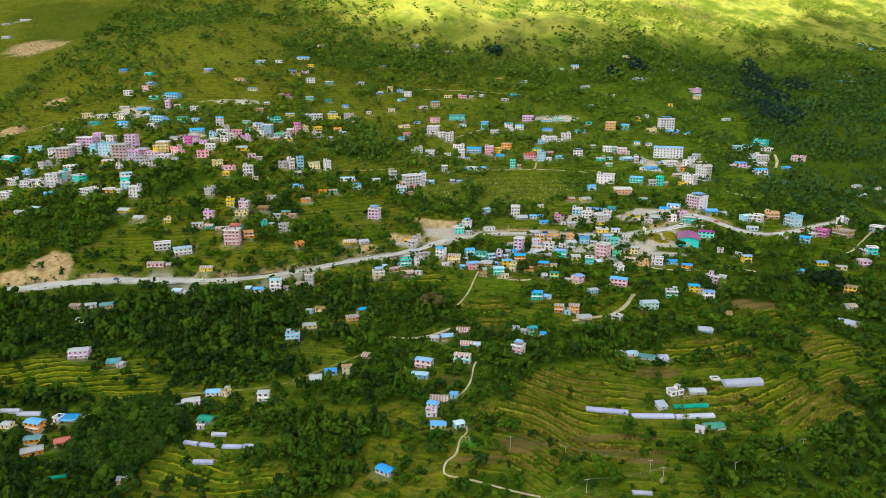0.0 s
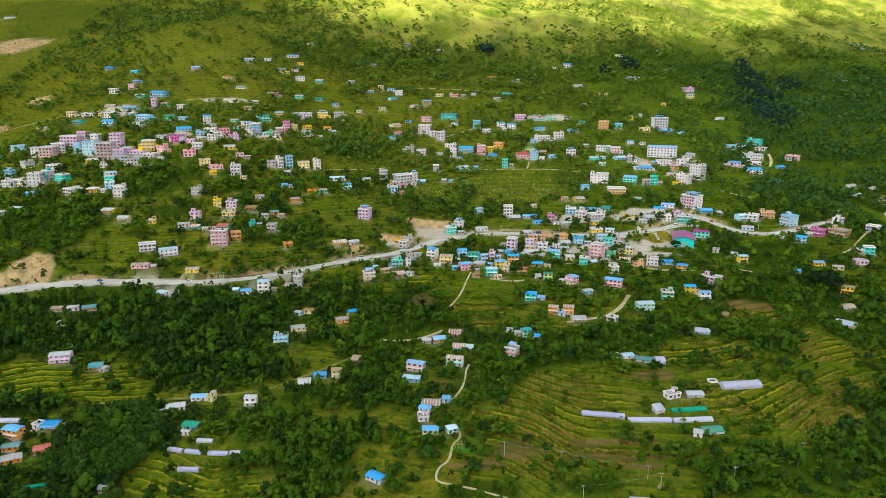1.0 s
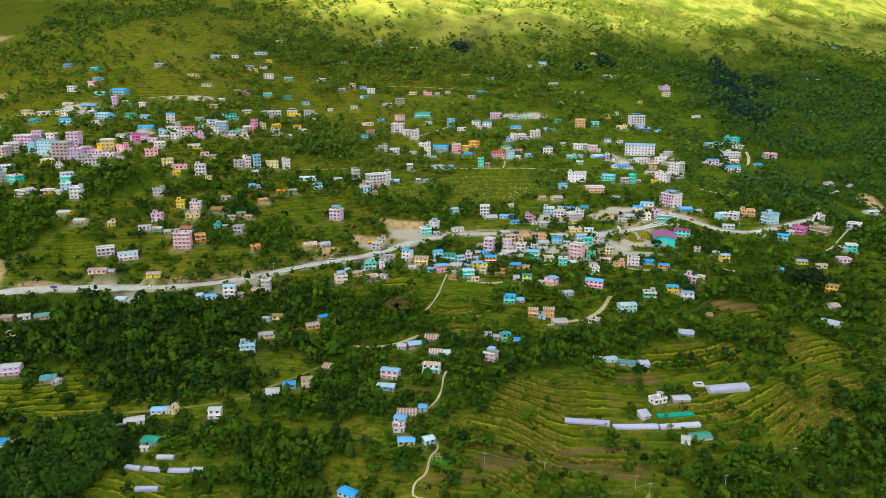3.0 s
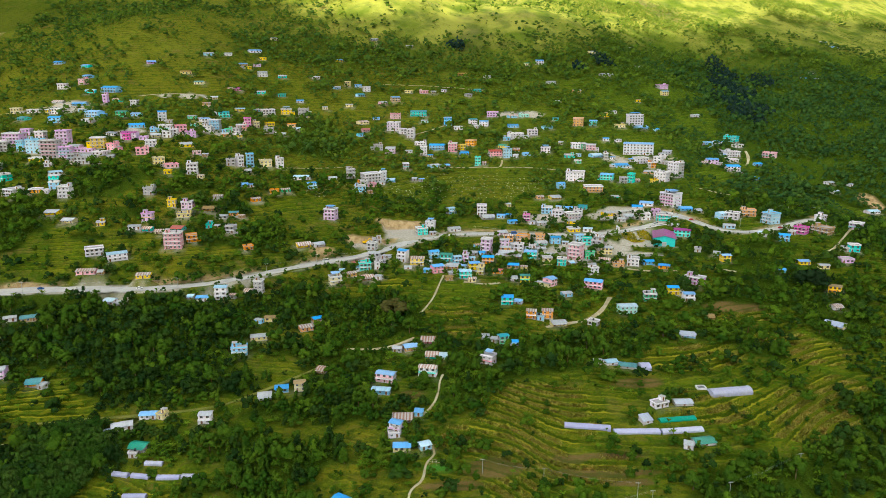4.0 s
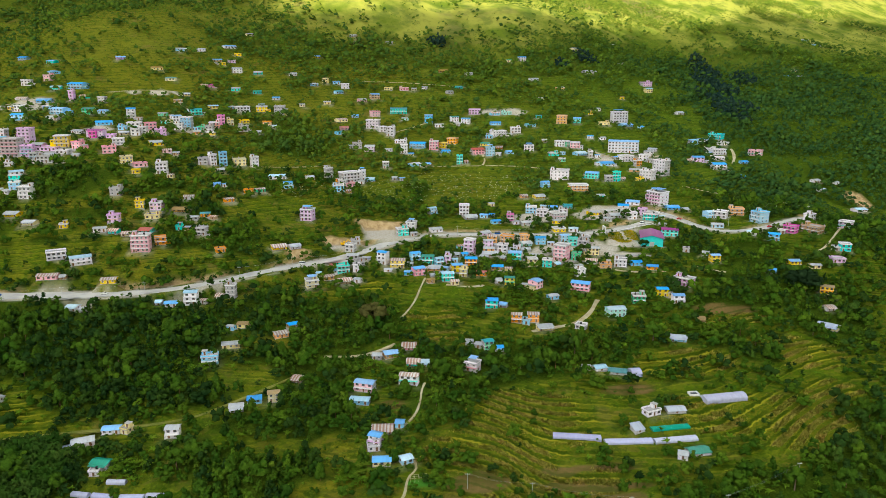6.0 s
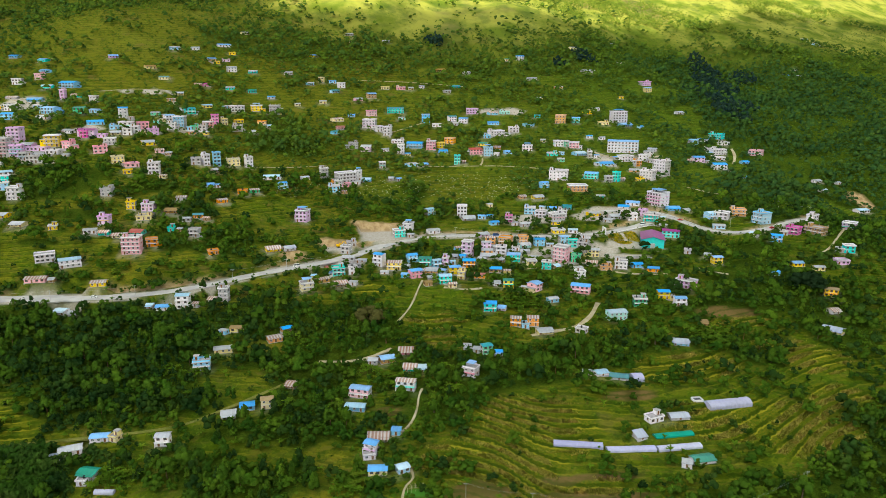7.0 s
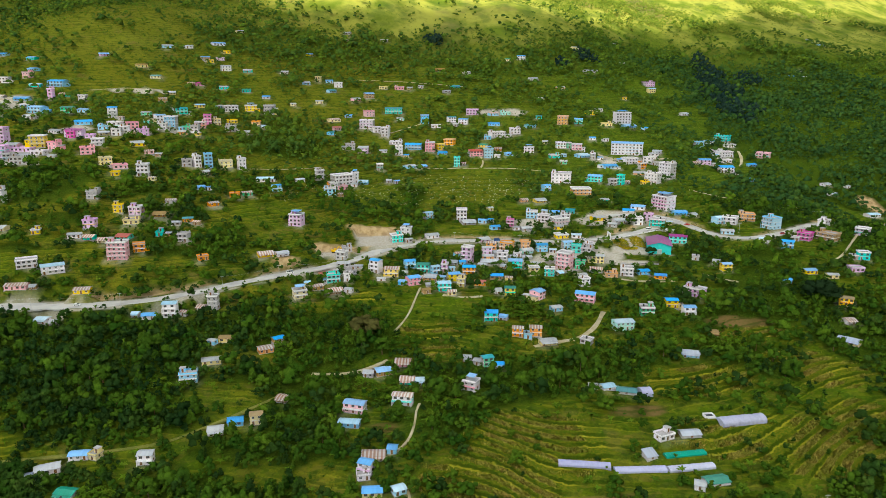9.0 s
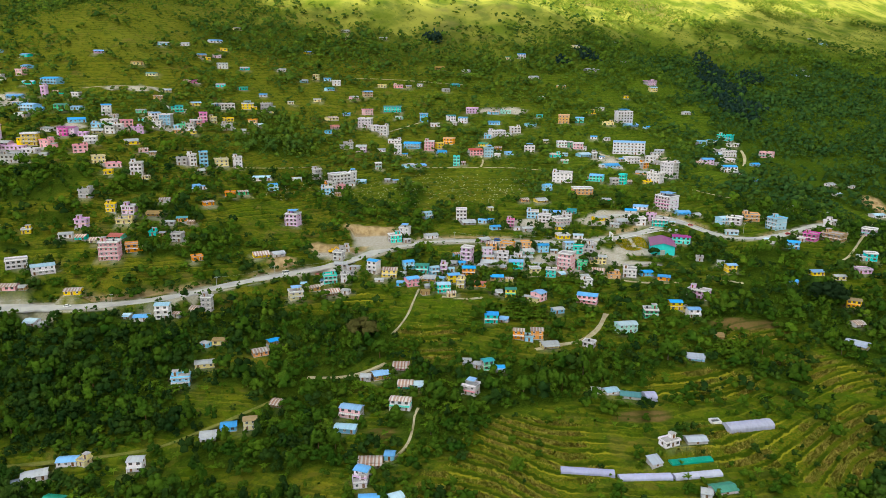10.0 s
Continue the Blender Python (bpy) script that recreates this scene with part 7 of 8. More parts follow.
def sown(count, x0, x1, y0, y1, density, seed):
    """Random places, thinned by a density function."""
    r = np.random.RandomState(seed)
    x, y = r.uniform(x0, x1, count), r.uniform(y0, y1, count)
    keep = r.uniform(size=count) < density(x, y)
    return x[keep], y[keep], r


def in_view(x, y):
    return np.abs(x) < 80 + 0.78 * (y + 60)


def in_pit(x, y):
    """1 in the dug-out yards, where nothing grows."""
    best = np.zeros(np.shape(x))
    for px, py, hw, hd, turn, cut in PITS:
        c, s_ = math.cos(radians(turn)), math.sin(radians(turn))
        a, b = (x - px) * c + (y - py) * s_, -(x - px) * s_ + (y - py) * c
        best = np.maximum(best, np.where((np.abs(a) < hw + 3) & (b > -hd - 6) & (b < hd + cut), 1.0, 0.0))
    return best


def wood_density(x, y):
    w = patches(x, y, WOODS, 0.4, 7) * (1 - 0.93 * patches(x, y, GLADES, 0.5, 39)) * (1 - 0.85 * patches(x, y, BAMBOO, 0.4, 43))
    open_ = np.maximum.reduce([patches(x, y, RICE, 0.25, 3), patches(x, y, CORN, 0.25, 4), patches(x, y, SOIL, 0.3, 6), patches(x, y, BARE, 0.5, 8), patches(x, y, GRAVEL, 0.4, 10), 0.85 * patches(x, y, BANANAS, 0.5, 17), 0.8 * patches(x, y, RAVINE, 0.4, 27), in_pit(x, y)])
    upper = smooth(y, 560, 640) * (1 - 0.3 * smooth(x, 190, 320)) * (1 - 0.8 * smooth(y, 930, 960))
    meadow = 0.5 * patches(x, y, MEADOW, 0.3, 9) * smooth(y, 620, 680)
    gaps = (1 - meadow) * (1 - upper * (1 - smooth(fbm(x, y, 60, 63, 4), 0.36, 0.54)))
    return np.where(in_view(x, y), w * gaps * (1 - open_) * (1 - 0.35 * smooth(y, 700, 900)), 0)


def hedge_density(x, y):
    """Trees in lines and clumps between the fields and houses."""
    n = fbm(x, y, 45, 61, 3)
    hi = smooth(hillside(x, y), 130, 200)
    open_ = np.maximum.reduce([0.9 * patches(x, y, RICE, 0.25, 3), patches(x, y, CORN, 0.25, 4), patches(x, y, SOIL, 0.3, 6), patches(x, y, BARE, 0.5, 8), patches(x, y, GRAVEL, 0.4, 10), 0.85 * patches(x, y, BANANAS, 0.5, 17), 0.8 * patches(x, y, RAVINE, 0.4, 27), in_pit(x, y), patches(x, y, MEADOW, 0.3, 9) * (1 - 0.4 * smooth(-x, 60, 160) * smooth(y, 640, 720)), 0.85 * patches(x, y, GLADES, 0.5, 39)])
    return np.where(in_view(x, y), smooth(n + 0.08 * (y < 540) + 0.06 * ((y < 560) & (x < -40)), 0.30, 0.60) * (1 - 0.25 * hi) * (1 - 0.9 * open_) * (1 - 0.4 * patches(x, y, TOWN, 0.5, 35)) * (1 - 0.1 * smooth(y, 650, 900)), 0)


STANDS = {}


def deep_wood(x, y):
    """The closed wood below the road and at the foot of the slope, tinted darker."""
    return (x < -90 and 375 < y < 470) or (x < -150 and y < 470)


def has_room(x, y, r):
    """Keeps the crowns of a wood from growing into one another; remembers what is planted."""
    i, j = int(x // 8), int(y // 8)
    for a in (-1, 0, 1):
        for b in (-1, 0, 1):
            for px, py, pr in STANDS.get((i + a, j + b), ()):
                if (x - px) ** 2 + (y - py) ** 2 < ((0.43 if deep_wood(x, y) else 0.54 if y < 660 else 0.36) * (r + pr)) ** 2:
                    return False
    STANDS.setdefault((i, j), []).append((x, y, r))
    return True


BIG = []   # the large trees nearest to the valley, built one by one
rows = []
x, y, r = sown(70000, -520, 920, 235, 1480, wood_density, 1)
x2, y2, r2 = sown(9000, -420, -40, 260, 450, wood_density, 21)
for a, b in zip(np.r_[x, x2], np.r_[y, y2]):
    h = (4.5 + 8.5 * r.uniform() ** 1.6) * (1 + 0.2 * (b > 660))
    k = r.randint(0, 10)
    w = h * (r.uniform(0.8, 1.15) if k < 7 else r.uniform(0.6, 0.85))
    if is_free(a, b, 0.33 * w, h) and has_room(a, b, 0.42 * w):
        # tint: lower in the deep wood, higher up the slope
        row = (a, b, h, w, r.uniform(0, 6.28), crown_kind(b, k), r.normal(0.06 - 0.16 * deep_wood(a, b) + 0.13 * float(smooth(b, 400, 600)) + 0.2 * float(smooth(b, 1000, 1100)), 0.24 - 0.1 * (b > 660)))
        if b < 440 and h > 9 and r.uniform() < 0.4 and len(BIG) < 125:
            BIG.append(row)
        else:
            rows.append(row)
x, y, r = sown(88000, -600, 820, 235, 1330, hedge_density, 2)
for a, b in zip(x, y):
    h = (2.4 + 6.5 * r.uniform() ** 1.4) * (1.05 + 0.12 * (b > 450) + 0.2 * (b > 700))
    w = h * r.uniform(0.95, 1.45)
    if is_free(a, b, 0.28 * w, h) and has_room(a, b, 0.4 * w):
        rows.append((a, b, h, w, r.uniform(0, 6.28), crown_kind(b, r.randint(0, 10)), r.normal(0.15 + 0.09 * float(smooth(b, 400, 560)), 0.22)))
for kind, px, py, pz, w, d, storeys, yaw, *_ in PLOTS:   # garden trees beside and behind the houses
    for k in range(5 if kind == "house" else 0):
        e = r.choice((-1, 1))
        a, b = px + e * (w / 2 + r.uniform(1.8, 6)), py + r.uniform(-0.5, 1.2) * d
        if k > 2:
            a, b = px + r.uniform(-0.8, 0.8) * w, py + d / 2 + r.uniform(2.0, 5)
        h = r.uniform(2.8, 7.5)
        if is_free(a, b, 0.22 * h, 0.35 * h) and not in_pit(a, b):
            rows.append((a, b, h, h * r.uniform(0.8, 1.2), r.uniform(0, 6.28), crown_kind(b, r.randint(0, 10)), r.normal(0.18, 0.2)))
lower = [q for q in rows if q[1] < 660]
# how many trees in 20 get the dark bluish leaves, by place
dark_leaved = [k % 20 < (18 if q[0] < -170 and q[1] < 345 else 13 if deep_wood(q[0], q[1]) else 9 if q[0] > 190 else 7 if q[1] > 480 else 4) for k, q in enumerate(lower)]
scatter("woodland", "dense green broadleaf trees covering the slope", "trees", [q for q, d in zip(lower, dark_leaved) if not d], NEAR + MID + FAR)
scatter("dark_woodland", "dark bluish-green trees standing among the lighter ones", "trees", [q for q, d in zip(lower, dark_leaved) if d], NEAR + MID + FAR, ELDER)
upper = [q for q in rows if q[1] >= 660]
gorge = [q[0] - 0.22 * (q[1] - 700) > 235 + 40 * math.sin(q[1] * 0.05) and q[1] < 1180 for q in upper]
scatter("upland_woodland", "trees scattered over the upper slope, haze put into their green", "trees", [q for q, g in zip(upper, gorge) if not g], NEAR + MID + FAR, UPLAND)
scatter("gorge_woodland", "trees on the gorge's steep side, shade put into their green", "trees", [q for q, g in zip(upper, gorge) if g], NEAR + MID + FAR, UPLAND_SHADY)
rows = []
x, y, r = sown(38000, -560, 620, 235, 1000, lambda x, y: np.where(in_view(x, y), (0.14 + 0.12 * smooth(y, 400, 480) + 0.5 * hedge_density(x, y) + 0.2 * wood_density(x, y)) * (1 - in_pit(x, y)) * (1 - 0.85 * patches(x, y, CORN, 0.25, 4)), 0), 3)
for a, b in zip(x, y):
    h = r.uniform(1.0, 2.9)
    if is_free(a, b, 0.5):
        rows.append((a, b, h, h * r.uniform(0.9, 1.6), r.uniform(0, 6.28), r.randint(0, 4), r.normal(0.30, 0.24)))
scatter("shrubs", "low green shrubs and tall grass tufts between the fields", "shrubs", rows, SMALL)


def on_tread(x, y):
    """1 on the level part of a terrace, 0 on its bank."""
    up = (hillside(x, y) + swing(x, y)) / 1.9 + (fbm(x, y, 70, 11) - 0.5) * 2.4
    return np.where((up % 1.0 > 0.03) & (up % 1.0 < 0.66), 1.0, 0.0)


rows = []
x, y, r = sown(420000, -40, 275, 280, 470, lambda x, y: patches(x, y, CORN, 0.25, 4) * smooth(fbm(x, y, 22, 71), 0.30, 0.5) * on_tread(x, y), 4)
for a, b in zip(x, y):
    if is_free(a, b, 0.4):
        rows.append((a, b, r.uniform(0.6, 1.25), r.uniform(0.6, 1.1), r.uniform(0, 6.28), 0, r.normal(0.2, 0.26)))
STALK = leaf_material("dry_maize", (0.135, 0.160, 0.014), (0.42, 0.34, 0.08), (0.130, 0.160, 0.016))
scatter("maize", "ripening yellow-green maize stalks on the terraces", "crops", rows, CROP, STALK)
def banana_plant(r):
    """A short stem and arching, ribbed leaves."""
    vs, fs, n = [], [], 0
    for i in range(8):
        a = 6.28 * i / 8 + r.uniform(-0.3, 0.3)
        d, side = np.array((math.cos(a), math.sin(a), 0)), np.array((-math.sin(a), math.cos(a), 0))
        lean, length = r.uniform(0.5, 1.1), r.uniform(0.45, 0.7)
        for k in range(4):
            t = k / 3
            c = d * length * t * lean + np.array((0, 0, 0.45 + length * (t - 0.75 * lean * t * t)))
            wid = 0.10 * math.sin(math.pi * (0.12 + 0.8 * t))
            vs += [c - side * wid, c + side * wid]
            if k:
                fs += [(n + 2 * k - 2, n + 2 * k - 1, n + 2 * k + 1), (n + 2 * k - 2, n + 2 * k + 1, n + 2 * k)]
        n += 8
    for k in range(3):
        vs += [(0.05 * math.cos(2.1 * k), 0.05 * math.sin(2.1 * k), 0), (0.04 * math.cos(2.1 * k), 0.04 * math.sin(2.1 * k), 0.55)]
    fs += [(n + 2 * k, n + (2 * k + 2) % 6, n + (2 * k + 3) % 6) for k in range(3)] + [(n + 2 * k, n + (2 * k + 3) % 6, n + 2 * k + 1) for k in range(3)]
    vs = np.array(vs, float)
    out = vs * (0.8, 0.8, 0) + (0, 0, 0.6)
    return vs, face_outward(vs, np.array(fs), out), np.full(len(vs), 0.75), out / np.linalg.norm(out, axis=1)[:, None]


def bamboo_clump(r):
    """Culms fanning out of one root and nodding at the tip, each hung with drooping leaves."""
    vs, fs, tint, nor, n = [], [], [], [], 0
    for i in range(8):
        a, lean, tall = 2.4 * i + r.uniform(-0.4, 0.4), 0.10 + 0.36 * (i / 7) ** 0.7, r.uniform(0.78, 1.0) - 0.012 * i
        d, side = np.array((math.cos(a), math.sin(a), 0)), np.array((-math.sin(a), math.cos(a), 0))

        def along(t):
            return d * (0.03 + lean * t ** 2.2) + np.array((0, 0, tall * (t - 0.24 * t ** 5)))

        own = r.uniform(-0.2, 0.2)
        for k in range(3):   # the culm
            p, q = along(k / 3), along((k + 1) / 3)
            vs.append(np.array([p - side * 0.008, p + side * 0.008, q]))
            fs.append(np.array([(0, 1, 2)]) + n)
            n += 3
            nor.append(np.tile(d + (0, 0, 0.4), (3, 1)))
            tint.append(np.full(3, 0.4))
        for k in range(30):   # leaves, thickest near the nodding tip
            t = 0.34 + 0.68 * (k + r.uniform(0, 1)) / 30
            c = along(t)
            w = 0.150 * math.sin(math.pi * min(1, 0.16 + 0.78 * (t - 0.34) / 0.68)) + 0.025
            b = r.uniform(0, 6.28)
            out = d * math.cos(b) + side * math.sin(b)
            cross = np.array((-out[1], out[0], 0)) * r.uniform(0.035, 0.060)
            root = c + out * w * 0.25 + np.array((0, 0, 0.02))
            vs.append(np.array([root - cross, root + cross, c + out * w * r.uniform(1.0, 1.5) - np.array((0, 0, r.uniform(0.08, 0.18)))]))
            fs.append(np.array([(0, 1, 2)]) + n)
            n += 3
            nor.append(np.tile(out * 0.6 + d * 0.5 + np.array((0, 0, 0.75)), (3, 1)))
            tint.append(0.42 + own + 0.3 * (t - 0.7) + r.uniform(-0.08, 0.08) + np.array((0.10, 0.10, -0.14)))
    vs, fs, nor = np.concatenate(vs), np.concatenate(fs), np.concatenate(nor)
    nor = nor / np.linalg.norm(nor, axis=1)[:, None]
    return vs, face_outward(vs, fs, nor), np.clip(np.concatenate(tint), 0, 1), nor


CULMS = [bamboo_clump(rs) for _ in range(4)]
STANDS.clear()
x, y, r = sown(16000, -260, -170, 280, 365, lambda x, y: patches(x, y, BAMBOO, 0.4, 43), 47)
rows = []
for a, b in zip(x, y):
    if is_free(a, b, 2.0, 6) and has_room(a, b, 5.0):
        h = r.uniform(9.0, 13.0)
        rows.append((a, b, h, h * r.uniform(0.95, 1.25), r.uniform(0, 6.28), r.randint(0, 4), r.normal(0.16, 0.12)))
scatter("bamboo_grove", "tall bamboo clumps with nodding feathery green tips", "bamboo", rows, CULMS, leaf_material("bamboo_leaves", (0.012, 0.036, 0.008), (0.055, 0.108, 0.016)))
GROVE = [banana_plant(rs) for _ in range(4)]
x, y, r = sown(110000, -420, 420, 235, 620, lambda x, y: np.maximum(patches(x, y, BANANAS, 0.5, 17) * 0.6, 0.016 * (y < 470) * (1 - patches(x, y, CORN, 0.25, 4))), 6)
rows = [(a, b, r.uniform(3.2, 5.6), r.uniform(3.4, 5.4), r.uniform(0, 6.28), r.randint(0, 4), r.normal(0.36, 0.15)) for a, b in zip(x, y) if is_free(a, b, 0.8, 2.5)]
scatter("banana_grove", "banana plants with broad arching green leaves", "banana plants", rows, GROVE, leaf_material("broad_leaves", (0.030, 0.075, 0.006), (0.110, 0.190, 0.014)))
x, y, r = sown(30000, -420, 420, 500, 760, lambda x, y: patches(x, y, FLOWERS, 0.4, 13) * 0.5, 5)
rows = [(a, b, r.uniform(0.9, 1.8), r.uniform(1.4, 2.6), r.uniform(0, 6.28), r.randint(0, 4), r.normal(0.4, 0.25)) for a, b in zip(x, y) if is_free(a, b, 0.6)]
PALE = leaf_material("pale_leaves", (0.12, 0.16, 0.06), (0.50, 0.50, 0.36))
scatter("flowering_bushes", "low pale-flowered bushes dotted over the meadow", "bushes", rows, SMALL, PALE)

# tinted high: the sun on the pastures is put into the shrubs' colour
x, y, r = sown(25000, -720, 900, 860, 1460, lambda x, y: np.where(in_view(x, y), 0.06 + 0.16 * smooth(x, 40, 260) + 0.75 * smooth(fbm(x, y, 70, 65, 4), 0.40, 0.62), 0) * (1 - 0.8 * patches(x, y, BARE, 0.5, 8)), 9)
rows = [(a, b, r.uniform(1.8, 4.6), r.uniform(2.4, 5.5), r.uniform(0, 6.28), r.randint(0, 4), r.normal(0.65, 0.2)) for a, b in zip(x, y)]
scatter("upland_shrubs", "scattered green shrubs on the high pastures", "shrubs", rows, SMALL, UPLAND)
x, y, r = sown(48000, -560, 700, 560, 1080, lambda x, y: np.where(in_view(x, y), 0.10 + 0.6 * smooth(fbm(x, y, 38, 69, 4) + 0.07 * smooth(-x, 60, 200), 0.42, 0.62), 0) * (1 - 0.8 * patches(x, y, BARE, 0.5, 8)) * (1 - in_pit(x, y)) * 0.8, 15)
rows = [(a, b, r.uniform(0.9, 2.6), r.uniform(1.8, 4.4), r.uniform(0, 6.28), r.randint(0, 4), r.normal(0.5 - 0.3 * float(smooth(-a, 20, 180)), 0.22)) for a, b in zip(x, y) if is_free(a, b, 0.8)]
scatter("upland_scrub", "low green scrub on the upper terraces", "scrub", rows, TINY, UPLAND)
# near-black blue leaves: the ravine's shade and haze are put into their colour
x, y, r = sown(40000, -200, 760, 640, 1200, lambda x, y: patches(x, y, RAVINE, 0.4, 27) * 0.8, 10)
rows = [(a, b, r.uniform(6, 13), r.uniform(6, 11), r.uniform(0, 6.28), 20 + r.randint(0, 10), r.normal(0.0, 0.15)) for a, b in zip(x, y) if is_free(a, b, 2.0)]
scatter("ravine_wood", "trees filling the ravine, its bluish shade put into their leaves", "trees", rows, NEAR + MID + FAR, leaf_material("ravine_shade_leaves", (0.008, 0.023, 0.017), (0.036, 0.068, 0.040), (0.012, 0.030, 0.034)))
# leaf colour brightened here to hold the sunlight of the upper slope
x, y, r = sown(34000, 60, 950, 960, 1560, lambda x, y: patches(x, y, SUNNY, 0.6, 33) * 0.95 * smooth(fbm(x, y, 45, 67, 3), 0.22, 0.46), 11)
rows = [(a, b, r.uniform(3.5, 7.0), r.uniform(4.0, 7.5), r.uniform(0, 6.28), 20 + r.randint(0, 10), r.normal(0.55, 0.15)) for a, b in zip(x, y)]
scatter("hillside_thicket", "yellow-green trees on the upper slope, sunlight put into their leaves", "trees", rows, NEAR + MID + FAR, leaf_material("sunlit_leaves", (0.075, 0.120, 0.014), (0.185, 0.240, 0.030), (0.080, 0.140, 0.020)))
x, y, r = sown(9000, 134, 176, 552, 585, lambda x, y: patches(x, y, BEDS, 0.3, 23) * 0.9, 8)
rows = [(a, b, r.uniform(0.7, 1.5), r.uniform(1.0, 2.0), r.uniform(0, 6.28), r.randint(0, 4), r.normal(0.35, 0.25)) for a, b in zip(x, y) if is_free(a, b, 0.3)]
scatter("garden_hedge", "clipped yellow-green ornamental bushes before the hall", "hedge", rows, SMALL, leaf_material("golden_leaves", (0.10, 0.16, 0.012), (0.50, 0.34, 0.02)))

# ---- the cloud whose shadow lies over the town ----
def cloud():
    """A broad, lumpy, half-clear cloud above the valley."""
    height = 900.0
    off = to_sun * (height / to_sun.z)
    gx, gy = np.arange(-2400, 2401, 40.0), np.arange(-1500, 2201, 40.0)
    X, Y = np.meshgrid(gx, gy)
    rim = CLOUD_EDGE(X) + (fbm(X, Y, 160, 91) - 0.5) * 40
    thick = smooth(rim - Y, -20, 220) * (0.5 + fbm(X, Y, 400, 95)) * 160
    inside = thick > 1.0
    top = np.stack([X + off.x, Y + off.y, height + thick * (0.6 + 0.8 * fbm(X, Y, 150, 97))], -1).reshape(-1, 3)
    low = np.stack([X + off.x, Y + off.y, height - thick * 0.25 * fbm(X, Y, 150, 99)], -1).reshape(-1, 3)
    n = X.size
    idx = np.arange(n).reshape(X.shape)
    cell = inside[:-1, :-1] | inside[1:, :-1] | inside[:-1, 1:] | inside[1:, 1:]
    q = np.stack([idx[:-1, :-1], idx[:-1, 1:], idx[1:, 1:], idx[1:, :-1]], -1)[cell]
    m, nt, b = node_mat("cloud", 1.0)
    out = nt.nodes["Material Output"]
    clear = nt.nodes.new("ShaderNodeBsdfTransparent")
    clear.inputs["Color"].default_value = (0.70, 0.70, 0.70, 1)
    soft = nt.nodes.new("ShaderNodeBsdfTranslucent")
    soft.inputs["Color"].default_value = (0.9, 0.9, 0.9, 1)
    mx = nt.nodes.new("ShaderNodeMixShader")
    # the unseen cloud's density is graded to set how bright each slope gets
    tc = nt.nodes.new("ShaderNodeTexCoord")
    sep = nt.nodes.new("ShaderNodeSeparateXYZ")
    nt.links.new(tc.outputs["Object"], sep.inputs[0])
    depth = nt.nodes.new("ShaderNodeMapRange")   # lets more sun through towards the mountain, to brighten the upper slope
    depth.inputs["From Min"].default_value, depth.inputs["From Max"].default_value = off.y + 300, off.y + 700
    depth.inputs["To Min"].default_value, depth.inputs["To Max"].default_value = 0.70, 0.42
    nt.links.new(sep.outputs["Y"], depth.inputs["Value"])
    west = nt.nodes.new("ShaderNodeMapRange")   # and less to the west, to darken the slope there
    west.inputs["From Min"].default_value, west.inputs["From Max"].default_value = off.x - 650, off.x - 250
    west.inputs["To Min"].default_value, west.inputs["To Max"].default_value = 0.64, 0.36
    nt.links.new(sep.outputs["X"], west.inputs["Value"])
    nt.links.new(math_node(nt, "MAXIMUM", depth.outputs["Result"], west.outputs["Result"]), mx.inputs[0])
    nt.links.new(clear.outputs[0], mx.inputs[1])
    nt.links.new(soft.outputs[0], mx.inputs[2])
    nt.links.new(mx.outputs[0], out.inputs["Surface"])
    me = mesh_of("cloud", np.concatenate([top, low]), np.concatenate([q, q[:, ::-1] + n]), [m], smoothed=True)
    tagged(new("cloud", me), "broad thin grey cloud drifting over the valley", "cloud", kind="structure")


def CLOUD_EDGE(x):
    """How far up the slope the shade reaches, seen along the sun's rays carried down to the level of the valley."""
    return np.interp(x, [-353, -233, -175, -115, -54, 10, 76, 160, 229, 283, 339, 395, 481, 559, 650, 769, 871, 990, 1500], [2200, 1285, 1277, 1207, 1159, 1178, 1214, 1274, 1273, 1266, 1300, 1320, 1357, 1408, 1504, 1582, 1587, 1639, 1789])


cloud()


# ---- single large trees ----
def tree_template(seed, tall, leaf=None, label="tall broadleaf tree with a dense dark green crown", clumps=14, sprays=240):
    r = np.random.RandomState(seed)
    t = thing("tree", pose(0, 0, -60 - seed, 0, 0, 0), label, "tree", "large trees above the valley")
    s = Shape()
    p, q = Vector((0, 0, -0.06)), Vector((r.uniform(-0.03, 0.03), r.uniform(-0.03, 0.03), 0.22))
    s.tube(p, q, 0.034, 0.026, 7)
    top = Vector((r.uniform(-0.05, 0.05), r.uniform(-0.05, 0.05), 0.5 if not tall else 0.75))
    s.tube(q, top, 0.026, 0.012, 7)
    part("trunk", s, [BARK], t, "grey-brown tapering trunk")
    for i in range(2):
        a = 6.28 * i / 2 + r.uniform(-0.4, 0.4)
        start = q.lerp(top, 0.3 + 0.3 * i)
        end = start + Vector((math.cos(a) * 0.22, math.sin(a) * 0.22, 0.2))
        part("limb", Shape().tube(start, end, 0.012, 0.004, 5), [BARK], t)
    cv, cf, ct, cn = crown_clumps(r, clumps, sprays, (0.055 if not tall else 0.045) * (1 if clumps < 20 else 0.8), tall, 6)
    me = mesh_of("crown", cv, cf, [leaf or LEAF], smoothed=True, attrs=[("tint", np.clip(ct * 0.75 + r.uniform(-0.05, 0.12), 0, 1))])
    me.normals_split_custom_set_from_vertices(cn)
    part("crown", me, [], t)
    return t


TEMPLATES = [tree_template(k, k > 3) for k in range(6)]
bz = ground_z([b[0] for b in BIG], [b[1] for b in BIG])
